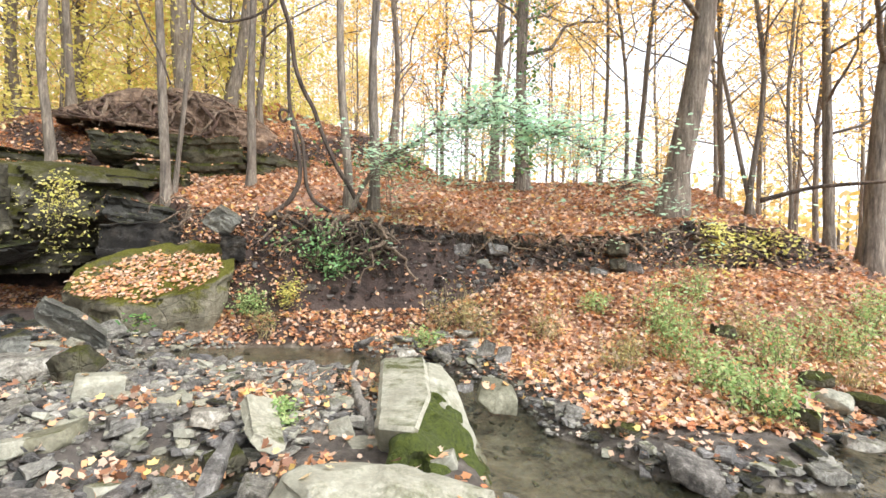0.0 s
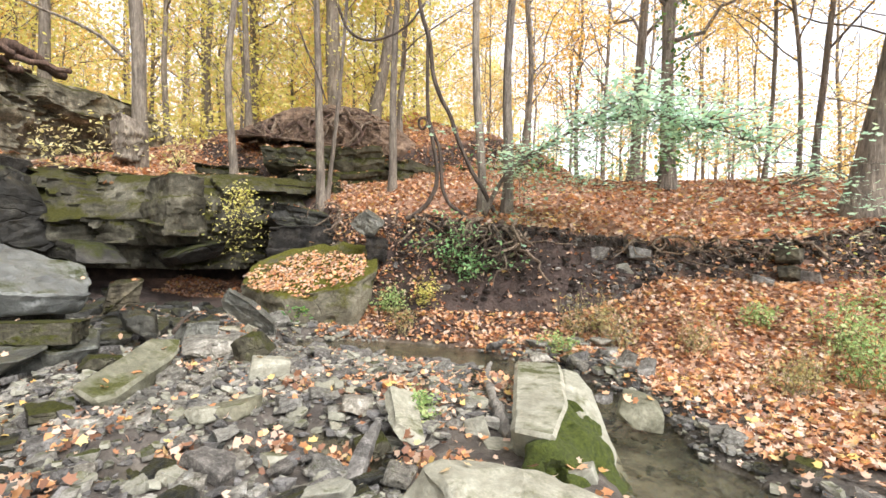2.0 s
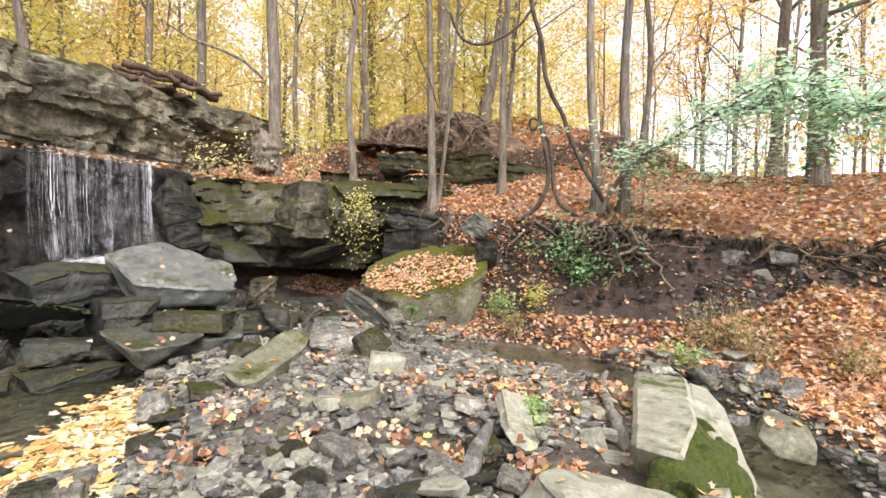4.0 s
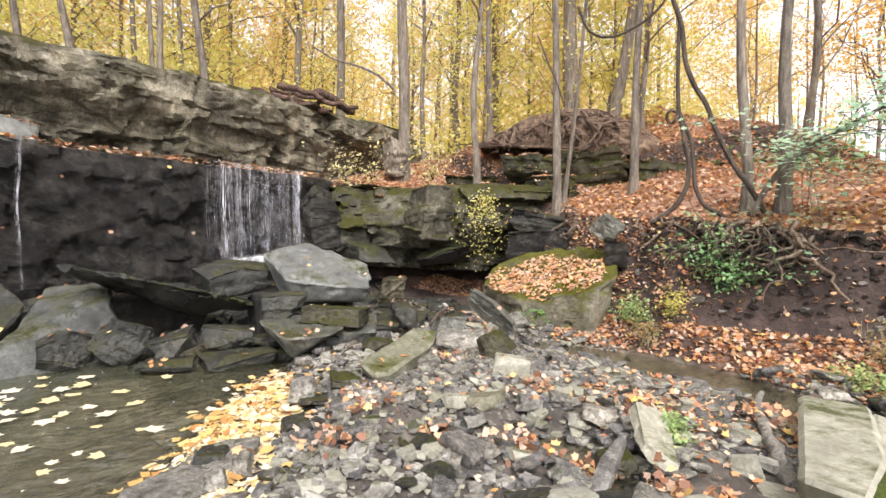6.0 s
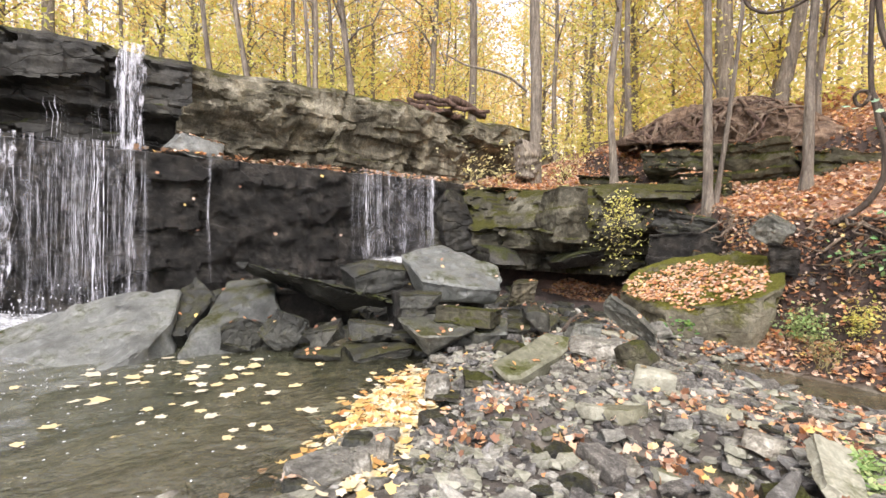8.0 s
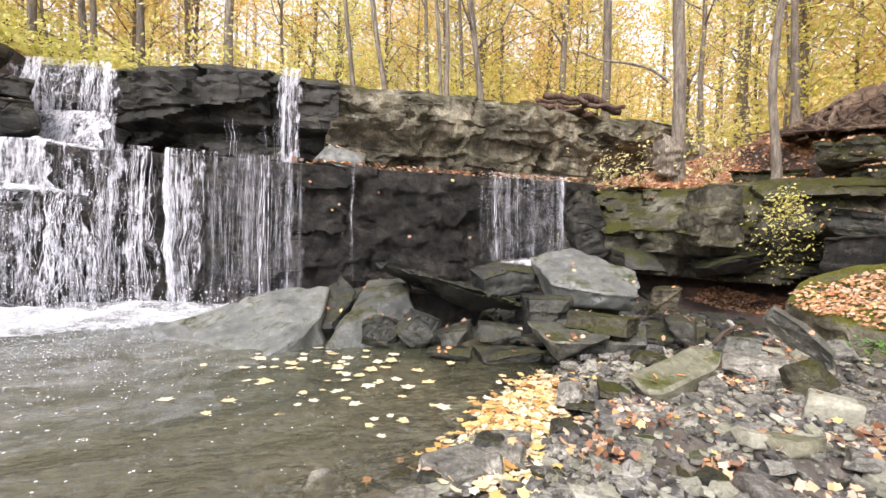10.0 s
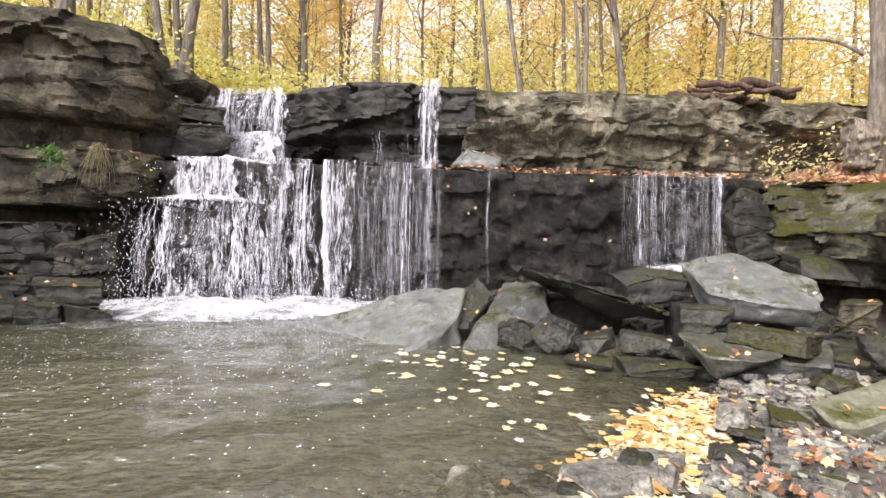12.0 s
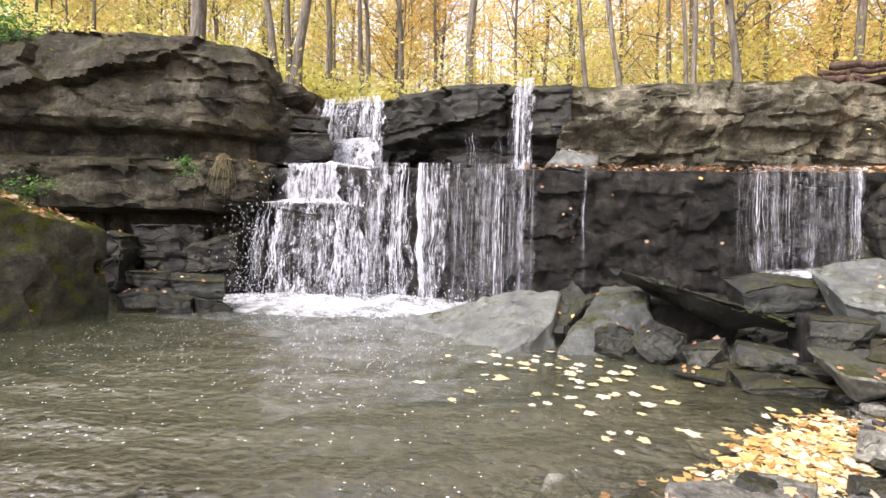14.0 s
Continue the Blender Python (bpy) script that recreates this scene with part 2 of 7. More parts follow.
M_STONE = stone("grey stone", (0.06, 0.057, 0.051), (0.24, 0.23, 0.208), (0.48, 0.46, 0.42), moss=0.1, scale=1.6, cracks=0.2, sheen=0.3)
M_PALE = stone("pale sandstone", (0.21, 0.204, 0.162), (0.32, 0.313, 0.255), (0.43, 0.42, 0.355), moss=0.1, scale=1.6, cracks=0.06, sheen=0.3, mottle=0.5, relief=0.5, moss_colour=((0.06, 0.065, 0.025), (0.12, 0.125, 0.05)))
M_GREENISH = stone("greenish sandstone", (0.085, 0.083, 0.058), (0.17, 0.166, 0.12), (0.28, 0.272, 0.212), moss=0.16, scale=1.6, cracks=0.06, sheen=0.3, mottle=0.6, relief=0.5, moss_colour=((0.04, 0.044, 0.012), (0.1, 0.105, 0.03)))
M_WETSTONE = stone("wet blue-grey stone", (0.008, 0.0085, 0.008), (0.034, 0.035, 0.031), (0.10, 0.1, 0.088), moss=0.3, rough=0.42, scale=1.5, cracks=0.15, sheen=0.4, moss_colour=((0.022, 0.022, 0.006), (0.075, 0.072, 0.018)))
M_MOSSY = stone("mossy boulder stone", (0.02, 0.019, 0.013), (0.06, 0.056, 0.04), (0.13, 0.122, 0.092), moss=0.6, scale=1.2, cracks=0.25, sheen=0.2, moss_colour=((0.022, 0.024, 0.006), (0.085, 0.088, 0.02)))
M_MOSS = stone("thick moss", (0.05, 0.06, 0.02), (0.07, 0.08, 0.03), (0.1, 0.1, 0.05), moss=1.6, moss_colour=((0.02, 0.032, 0.004), (0.10, 0.125, 0.014)), cracks=0)
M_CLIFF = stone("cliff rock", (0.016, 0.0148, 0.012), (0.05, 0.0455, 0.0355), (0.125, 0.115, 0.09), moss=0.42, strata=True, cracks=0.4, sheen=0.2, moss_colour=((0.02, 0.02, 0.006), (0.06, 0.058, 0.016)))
M_CLIFFPALE = stone("weathered ledge rock", (0.028, 0.026, 0.021), (0.13, 0.122, 0.096), (0.33, 0.31, 0.255), moss=0.36, strata=True, cracks=0.35, sheen=0.2, moss_colour=((0.022, 0.022, 0.006), (0.075, 0.07, 0.018)))
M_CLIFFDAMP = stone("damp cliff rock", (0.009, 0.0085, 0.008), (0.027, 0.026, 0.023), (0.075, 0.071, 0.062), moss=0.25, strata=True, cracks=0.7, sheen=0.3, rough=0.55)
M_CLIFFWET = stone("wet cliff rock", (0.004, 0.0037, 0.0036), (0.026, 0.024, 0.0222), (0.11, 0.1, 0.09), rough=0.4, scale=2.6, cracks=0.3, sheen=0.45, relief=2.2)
M_BLUE = stone("pale blue-grey sandstone", (0.05, 0.053, 0.052), (0.15, 0.158, 0.155), (0.28, 0.29, 0.28), moss=0.12, rough=0.38, scale=1.3, cracks=0.1, sheen=0.45, mottle=0.65)
M_PILE = stone("damp grey-green stone", (0.025, 0.026, 0.024), (0.1, 0.104, 0.096), (0.23, 0.234, 0.216), moss=0.3, rough=0.45, scale=1.4, cracks=0.12, sheen=0.4, moss_colour=((0.022, 0.023, 0.006), (0.08, 0.08, 0.02)))
M_SLATE = stone("dark shale", (0.04, 0.038, 0.038), (0.15, 0.144, 0.14), (0.34, 0.327, 0.318), rough=0.65, scale=3, cracks=0.2, sheen=0.3)


def leaf_material(name, stops, rough=0.6, through_light=0.35):
    m, nt, b = mat(name)
    g = nt.nodes.new("ShaderNodeNewGeometry")
    col = ramp(nt, g.outputs["Random Per Island"], stops)
    col = mix(nt, 0.3, col, ramp(nt, noise_tex(nt, 60, 3), [(0.3, (0.3, 0.3, 0.3)), (0.7, (0.7, 0.7, 0.7))]), "OVERLAY")
    nt.links.new(col, b.inputs["Base Color"])
    b.inputs["Roughness"].default_value = rough
    if through_light:
        tr = nd(nt, "BsdfTranslucent")
        nt.links.new(col, tr.inputs["Color"])
        mx = nt.nodes.new("ShaderNodeMixShader")
        mx.inputs[0].default_value = through_light
        nt.links.new(b.outputs[0], mx.inputs[1])
        nt.links.new(tr.outputs[0], mx.inputs[2])
        nt.links.new(mx.outputs[0], nt.nodes["Material Output"].inputs["Surface"])
    return m


M_LITTER = leaf_material("fallen leaves", [(0, (0.14, 0.07, 0.045)), (0.14, (0.33, 0.16, 0.09)), (0.3, (0.6, 0.27, 0.11)), (0.46, (0.68, 0.37, 0.18)), (0.6, (0.64, 0.42, 0.28)), (0.85, (0.62, 0.49, 0.39)), (0.94, (0.74, 0.52, 0.16)), (1, (0.5, 0.14, 0.07))], 0.5, 0.18)
M_POOLLEAF = leaf_material("yellow floating leaves", [(0, (0.44, 0.19, 0.06)), (0.16, (0.58, 0.34, 0.11)), (0.36, (0.66, 0.48, 0.18)), (0.62, (0.68, 0.56, 0.32)), (1, (0.68, 0.62, 0.5))], 0.4, 0.08)
M_YELLOW = leaf_material("yellow autumn leaves", [(0, (0.72, 0.48, 0.12)), (0.3, (0.82, 0.6, 0.19)), (0.55, (0.86, 0.7, 0.34)), (0.75, (0.8, 0.62, 0.22)), (0.88, (0.8, 0.52, 0.17)), (1, (0.6, 0.62, 0.2))], 0.5, 0.55)
M_ORANGE = leaf_material("orange autumn leaves", [(0, (0.80, 0.42, 0.09)), (0.5, (0.88, 0.62, 0.18)), (1, (0.90, 0.76, 0.32))], 0.5, 0.66)
M_GREEN = leaf_material("fresh green leaves", [(0, (0.06, 0.17, 0.04)), (0.5, (0.12, 0.27, 0.07)), (1, (0.26, 0.36, 0.08))], 0.45, 0.4)
M_PALEGREEN = leaf_material("pale blue-green maple leaves", [(0, (0.36, 0.58, 0.4)), (0.6, (0.5, 0.7, 0.5)), (1, (0.6, 0.74, 0.48))], 0.45, 0.6)
M_LIME = leaf_material("yellow-green leaves", [(0, (0.62, 0.62, 0.14)), (0.6, (0.8, 0.74, 0.24)), (1, (0.86, 0.78, 0.36))], 0.5, 0.55)


def bark(name, a, b_, c, stretch=(9, 9, 1.2)):
    m, nt, b = mat(name)
    n1 = noise_tex(nt, 2.2, 6, 0.7, stretch)
    n2 = noise_tex(nt, 5.0, 6, 0.75, (1, 1, 0.5))
    n3 = noise_tex(nt, 40, 4, 0.7, (1, 1, 0.35))
    col = mix(nt, 0.5, ramp(nt, n1, [(0.3, a), (0.5, b_), (0.72, c)]), ramp(nt, n2, [(0.34, (0.2, 0.19, 0.18)), (0.5, (0.48, 0.48, 0.46)), (0.66, (0.74, 0.74, 0.68))]), "OVERLAY")
    col = mix(nt, 0.5, col, ramp(nt, n3, [(0.3, (0.25, 0.25, 0.25)), (0.7, (0.72, 0.72, 0.72))]), "OVERLAY")
    rnd = nt.nodes.new("ShaderNodeObjectInfo").outputs["Random"]
    col = mix(nt, 0.3, col, ramp(nt, rnd, [(0, (0.3, 0.29, 0.28)), (1, (0.7, 0.68, 0.62))]), "OVERLAY")
    nt.links.new(col, b.inputs["Base Color"])
    b.inputs["Roughness"].default_value = 0.9
    bump(nt, b, maths(nt, "ADD", n1, maths(nt, "MULTIPLY", n3, 0.6)), 1.0, 0.04)
    return m


M_BARK = bark("grey-brown bark", (0.075, 0.062, 0.05), (0.2, 0.17, 0.14), (0.36, 0.315, 0.26))
M_VINE = bark("dark vine bark", (0.03, 0.022, 0.016), (0.08, 0.06, 0.047), (0.16, 0.125, 0.1))
M_ROOT = bark("bare root wood", (0.08, 0.055, 0.04), (0.19, 0.14, 0.10), (0.34, 0.27, 0.21))
M_ROOTBALL = bark("torn root plate", (0.03, 0.02, 0.014), (0.15, 0.098, 0.068), (0.34, 0.25, 0.18), (2.0, 2.0, 5))
M_LOG = bark("rotten wood", (0.035, 0.022, 0.016), (0.10, 0.06, 0.045), (0.2, 0.13, 0.1))
M_GREYWOOD = bark("bleached driftwood", (0.14, 0.125, 0.11), (0.27, 0.25, 0.225), (0.42, 0.39, 0.35))


def ground_material():
    """Leaf mould, bare soil and gravel, chosen by the kind painted on the sheet."""
    m, nt, b = mat("forest ground")
    at = nt.nodes.new("ShaderNodeAttribute")
    at.attribute_name = "kind"
    sep = nt.nodes.new("ShaderNodeSeparateColor")
    nt.links.new(at.outputs["Color"], sep.inputs[0])
    fine, mid, big = noise_tex(nt, 30, 6, 0.7), noise_tex(nt, 7, 5, 0.65), noise_tex(nt, 1.1, 4)
    leafy = ramp(nt, fine, [(0.28, (0.09, 0.05, 0.034)), (0.5, (0.28, 0.155, 0.098)), (0.7, (0.46, 0.29, 0.2))])
    soil = mix(nt, 0.6, ramp(nt, mid, [(0.3, (0.026, 0.018, 0.015)), (0.55, (0.062, 0.042, 0.034)), (0.75, (0.115, 0.08, 0.066))]), ramp(nt, fine, [(0.3, (0.3, 0.3, 0.3)), (0.7, (0.7, 0.7, 0.7))]), "OVERLAY")
    gravel = mix(nt, 0.6, ramp(nt, mid, [(0.3, (0.035, 0.029, 0.024)), (0.55, (0.095, 0.08, 0.066)), (0.75, (0.2, 0.178, 0.15))]), ramp(nt, fine, [(0.3, (0.25, 0.25, 0.25)), (0.7, (0.75, 0.75, 0.75))]), "OVERLAY")
    col = mix(nt, sep.outputs[0], soil, leafy)
    col = mix(nt, sep.outputs[1], col, gravel)
    bed = mix(nt, 0.6, ramp(nt, mid, [(0.3, (0.08, 0.07, 0.05)), (0.55, (0.2, 0.178, 0.135)), (0.75, (0.36, 0.335, 0.27))]), ramp(nt, big, [(0.3, (0.35, 0.35, 0.33)), (0.7, (0.62, 0.6, 0.55))]), "OVERLAY")
    col = mix(nt, sep.outputs[2], col, bed)
    nt.links.new(col, b.inputs["Base Color"])
    nt.links.new(maths(nt, "MULTIPLY_ADD", sep.outputs[1], -0.3, 0.92), b.inputs["Roughness"])
    bump(nt, b, maths(nt, "ADD", fine, maths(nt, "MULTIPLY", mid, 2.5)), 0.7, 0.03)
    return m


M_GROUND = ground_material()


def water_material():
    """Clear shallow water, a little murky, with ripples."""
    m, nt, b = mat("creek water")
    nt.nodes.remove(b)
    murk = nd(nt, "BsdfDiffuse")
    murk.inputs["Color"].default_value = (0.085, 0.088, 0.052, 1)
    clear = nd(nt, "BsdfTransparent")
    clear.inputs["Color"].default_value = (0.92, 0.9, 0.8, 1)
    gloss = nd(nt, "BsdfGlossy", Roughness=0.05)
    at = nt.nodes.new("ShaderNodeAttribute")
    at.attribute_name = "deep"
    under = nt.nodes.new("ShaderNodeMixShader")
    nt.links.new(at.outputs["Fac"], under.inputs[0])
    nt.links.new(clear.outputs[0], under.inputs[1])
    nt.links.new(murk.outputs[0], under.inputs[2])
    fr = nd(nt, "Fresnel", IOR=1.8)
    top = nt.nodes.new("ShaderNodeMixShader")
    nt.links.new(fr.outputs[0], top.inputs[0])
    nt.links.new(under.outputs[0], top.inputs[1])
    nt.links.new(gloss.outputs[0], top.inputs[2])
    nt.links.new(top.outputs[0], nt.nodes["Material Output"].inputs["Surface"])
    r1 = noise_tex(nt, 2.6, 3, 0.5, (1.5, 0.8, 1.0))
    r2 = noise_tex(nt, 11.0, 3, 0.5, (1.6, 0.9, 1.0))
    bp = nd(nt, "Bump", Strength=1.0, Distance=0.09)
    nt.links.new(maths(nt, "ADD", r1, maths(nt, "MULTIPLY", r2, 0.5)), bp.inputs["Height"])
    for n in (gloss, fr):
        nt.links.new(bp.outputs[0], n.inputs["Normal"])
    return m


M_WATER = water_material()


def fall_material(name, base, alpha_low, alpha_high, scale, stretch, bits=0.0, most=1.0):
    """Falling water, broken into white threads with gaps."""
    m, nt, b = mat(name)
    b.inputs["Base Color"].default_value = base
    b.inputs["Roughness"].default_value = 0.35
    n = noise_tex(nt, scale, 6, 0.7, stretch)
    if bits:
        # torn splashes across the threads
        n = maths(nt, "MULTIPLY_ADD", maths(nt, "SUBTRACT", noise_tex(nt, scale * 0.8, 6, 0.75, (0.9, 0.9, 0.55)), 0.5), bits, n)
    nt.links.new(ramp(nt, n, [(alpha_low, (0, 0, 0)), (alpha_high, (most, most, most))]), b.inputs["Alpha"])
    bump(nt, b, n, 0.8, 0.05)
    return m


M_FALL = fall_material("white falling water", (0.74, 0.73, 0.78, 1), 0.36, 0.66, 6.0, (4, 4, 0.4), 1.0, 0.95)
M_SPLASH = fall_material("torn falling water", (0.72, 0.71, 0.77, 1), 0.47, 0.76, 6.0, (4, 4, 0.35), 1.25, 0.9)
M_TORN = fall_material("white torn water", (0.74, 0.73, 0.78, 1), 0.45, 0.8, 6.0, (4, 4, 0.4), 1.3, 0.95)
M_VEIL = fall_material("thin falling water", (0.66, 0.65, 0.71, 1), 0.5, 0.84, 7.0, (6, 6, 0.16), 0.55, 0.8)
M_FOAMTHIN = fall_material("thin foam and fall reflection", (0.74, 0.76, 0.78, 1), 0.4, 0.85, 3.5, (1.2, 0.9, 1), 0.6, 0.26)
M_FOAM = fall_material("foam", (0.8, 0.81, 0.83, 1), 0.34, 0.8, 4.0, (1, 1, 1), 0.7, 0.85)

# ---- building helpers ----
def mesh_object(name, verts, faces, material, parent=None, label="", smooth_faces=True, sharp=0):
    me = bpy.data.meshes.new(name)
    me.from_pydata([tuple(v) for v in verts], [], faces)
    if smooth_faces:
        me.polygons.foreach_set("use_smooth", [True] * len(me.polygons))
    me.materials.append(material)
    if sharp:
        me.set_sharp_from_angle(angle=radians(sharp))
    ob = new(name, me)
    if parent:
        ob.parent = parent
    if label:
        ob["label"] = label
    return ob


def empty(name, x=0, y=0, z=0):
    ob = new(name)
    ob.location = (x, y, z)
    ob.empty_display_size = 0.1
    return ob


def shared(name, me, place, turn=(0, 0, 0), scale=(1, 1, 1), parent=None):
    ob = new(name, me)
    ob.location, ob.rotation_euler, ob.scale = place, [radians(a) for a in turn], scale
    if parent:
        ob.parent = parent
    return ob


def sphere_points(level):
    bm = bmesh.new()
    bmesh.ops.create_icosphere(bm, subdivisions=level, radius=1)
    v = np.array([q.co[:] for q in bm.verts])
    f = [[q.index for q in p.verts] for p in bm.faces]
    bm.free()
    return v, f


SPHERES = {1: sphere_points(1)}


def broken_stone(normals, offs, size, cell, seed, rough, bed=0.0, worn=0.012):
    """The solid cut out by the planes, fitted to the size, its edges worn, its faces split fine and roughened."""
    bm = bmesh.new()
    bmesh.ops.create_cube(bm, size=6.0)
    for n, o in zip(normals, offs):
        n = Vector(n)
        bmesh.ops.bisect_plane(bm, geom=bm.verts[:] + bm.edges[:] + bm.faces[:], dist=1e-5, plane_co=n * o, plane_no=n, clear_outer=True)
        rim = [e for e in bm.edges if len(e.link_faces) == 1]
        if rim:
            bmesh.ops.edgenet_fill(bm, edges=rim)
    co = np.array([v.co[:] for v in bm.verts])
    if size is not None:
        lo, hi = co.min(0), co.max(0)
        co = (co - (lo + hi) / 2) / (hi - lo) * np.array(size)
        for v, c in zip(bm.verts, co):
            v.co = c
    span = co.max(0) - co.min(0)
    bmesh.ops.dissolve_degenerate(bm, dist=0.02 * float(span.min()), edges=bm.edges[:])
    bmesh.ops.bevel(bm, geom=bm.edges[:], offset=min(worn, 0.06 * float(span.min())), segments=1, affect="EDGES")
    bmesh.ops.triangulate(bm, faces=bm.faces[:])
    for _ in range(7):
        long = [e for e in bm.edges if e.calc_length() > cell]
        if not long:
            break
        bmesh.ops.subdivide_edges(bm, edges=long, cuts=1)
        bmesh.ops.triangulate(bm, faces=[f for f in bm.faces if len(f.verts) > 3])
        if cell > 0.09:
            continue
        bm.normal_update()
        flat = [e for e in bm.edges if len(e.link_faces) == 2 and e.calc_face_angle(1.0) < 0.02]
        bmesh.ops.beautify_fill(bm, faces=bm.faces[:], edges=flat, method="ANGLE")
    bmesh.ops.recalc_face_normals(bm, faces=bm.faces[:])
    bm.normal_update()
    v, nr = np.array([q.co[:] for q in bm.verts]), np.array([q.normal[:] for q in bm.verts])
    f = [[q.index for q in p.verts] for p in bm.faces]
    bm.free()
    s, small = float(span.max()), float(np.sort(span)[1])
    q = v / s * 4
    off = rough * small * (0.7 * fbm(q[:, 0], q[:, 1], q[:, 2], seed, 2) + 0.4 * fbm(q[:, 0] * 2.7, q[:, 1] * 2.7, q[:, 2] * 4, seed + 3, 2))
    chips = vn(q[:, 0] * 2.6, q[:, 1] * 2.6, q[:, 2] * 3.4, seed + 7)
    off = off - 0.5 * rough * small * smooth(0.35, 0.6, chips)
    if bed:
        side = smooth(0.75, 0.45, np.abs(nr[:, 2]))
        k = np.floor(v[:, 2] / bed + 0.4 * fbm(q[:, 0], q[:, 1], 0, seed + 5, 2)).astype(np.int64)
        off = off - side * rough * 0.9 * small * _hash(k, k * 0, k * 0 + 3, seed)
    return v + nr * off[:, None], f


def rock_shape(seed, size, level=4, planes=9, box=True, rough=0.05, chop=0.25):
    """A broken stone, bounded by flat breaks. Its middle is the origin."""
    rng = np.random.default_rng(seed)
    normals, offs = [], []
    for ax in range(3):
        for sg in (-1, 1):
            n = np.zeros(3)
            n[ax] = sg
            n += rng.normal(0, 0.13 if box else 0.3, 3)
            normals.append(n / np.linalg.norm(n))
            offs.append(rng.uniform(0.62, 0.8) if box else rng.uniform(0.85, 1.0))
    for _ in range(planes):
        n = rng.normal(0, 1, 3)
        normals.append(n / np.linalg.norm(n))
        offs.append(rng.uniform(1.0 - chop, 1.0) * (0.94 if box else 1.0))
    cell = max(size) / {1: 1.2, 2: 3, 3: 8, 4: 15, 5: 26}[level]
    return broken_stone(normals, offs, size, cell, seed, min(rough, 0.1) if level > 1 else 0.03, 0.16 * min(size) if level > 3 else 0.0, (0.03 if box else 0.12) * min(size))


def rock(name, x, y, z, size, turn=(0, 0, 0), seed=1, material=None, label="", category="rock", group="", level=4, planes=7, box=True, rough=0.06, chop=0.22):
    """One stone of the given length, depth and height, its middle at x, y, z."""
    v, f = rock_shape(seed, size, level, planes, box, rough, chop)
    ob = mesh_object(name, v, f, material, sharp=38)
    ob.location, ob.rotation_euler = (x, y, z), [radians(a) for a in turn]
    tagged(ob, label, category, group)
    return ob


def facets(u, z, seed, su, sz):
    """Offsets of a rock face that breaks along flat joints: each cell is one tilted plane."""
    gu, gz = u / su, z / sz
    iu, iz = np.floor(gu).astype(np.int64), np.floor(gz).astype(np.int64)
    best, out = np.full(np.shape(gu), 1e9), np.zeros(np.shape(gu))
    for a in (-1, 0, 1):
        for b in (-1, 0, 1):
            ci, cj = iu + a, iz + b
            du = gu - (ci + 0.5 + 0.8 * (_hash(ci, cj, ci * 0, seed) - 0.5))
            dz = gz - (cj + 0.5 + 0.8 * (_hash(ci, cj, ci * 0 + 1, seed) - 0.5))
            d = np.maximum(np.abs(du + 0.25 * dz), np.abs(dz)) + 0.3 * np.hypot(du, dz)
            plane = (_hash(ci, cj, ci * 0 + 2, seed) - 0.5) * 1.3 + (_hash(ci, cj, ci * 0 + 3, seed) - 0.5) * 1.5 * du + (_hash(ci, cj, ci * 0 + 4, seed) - 0.62) * 1.5 * dz
            out = np.where(d < best, plane, out)
            best = np.minimum(best, d)
    return out


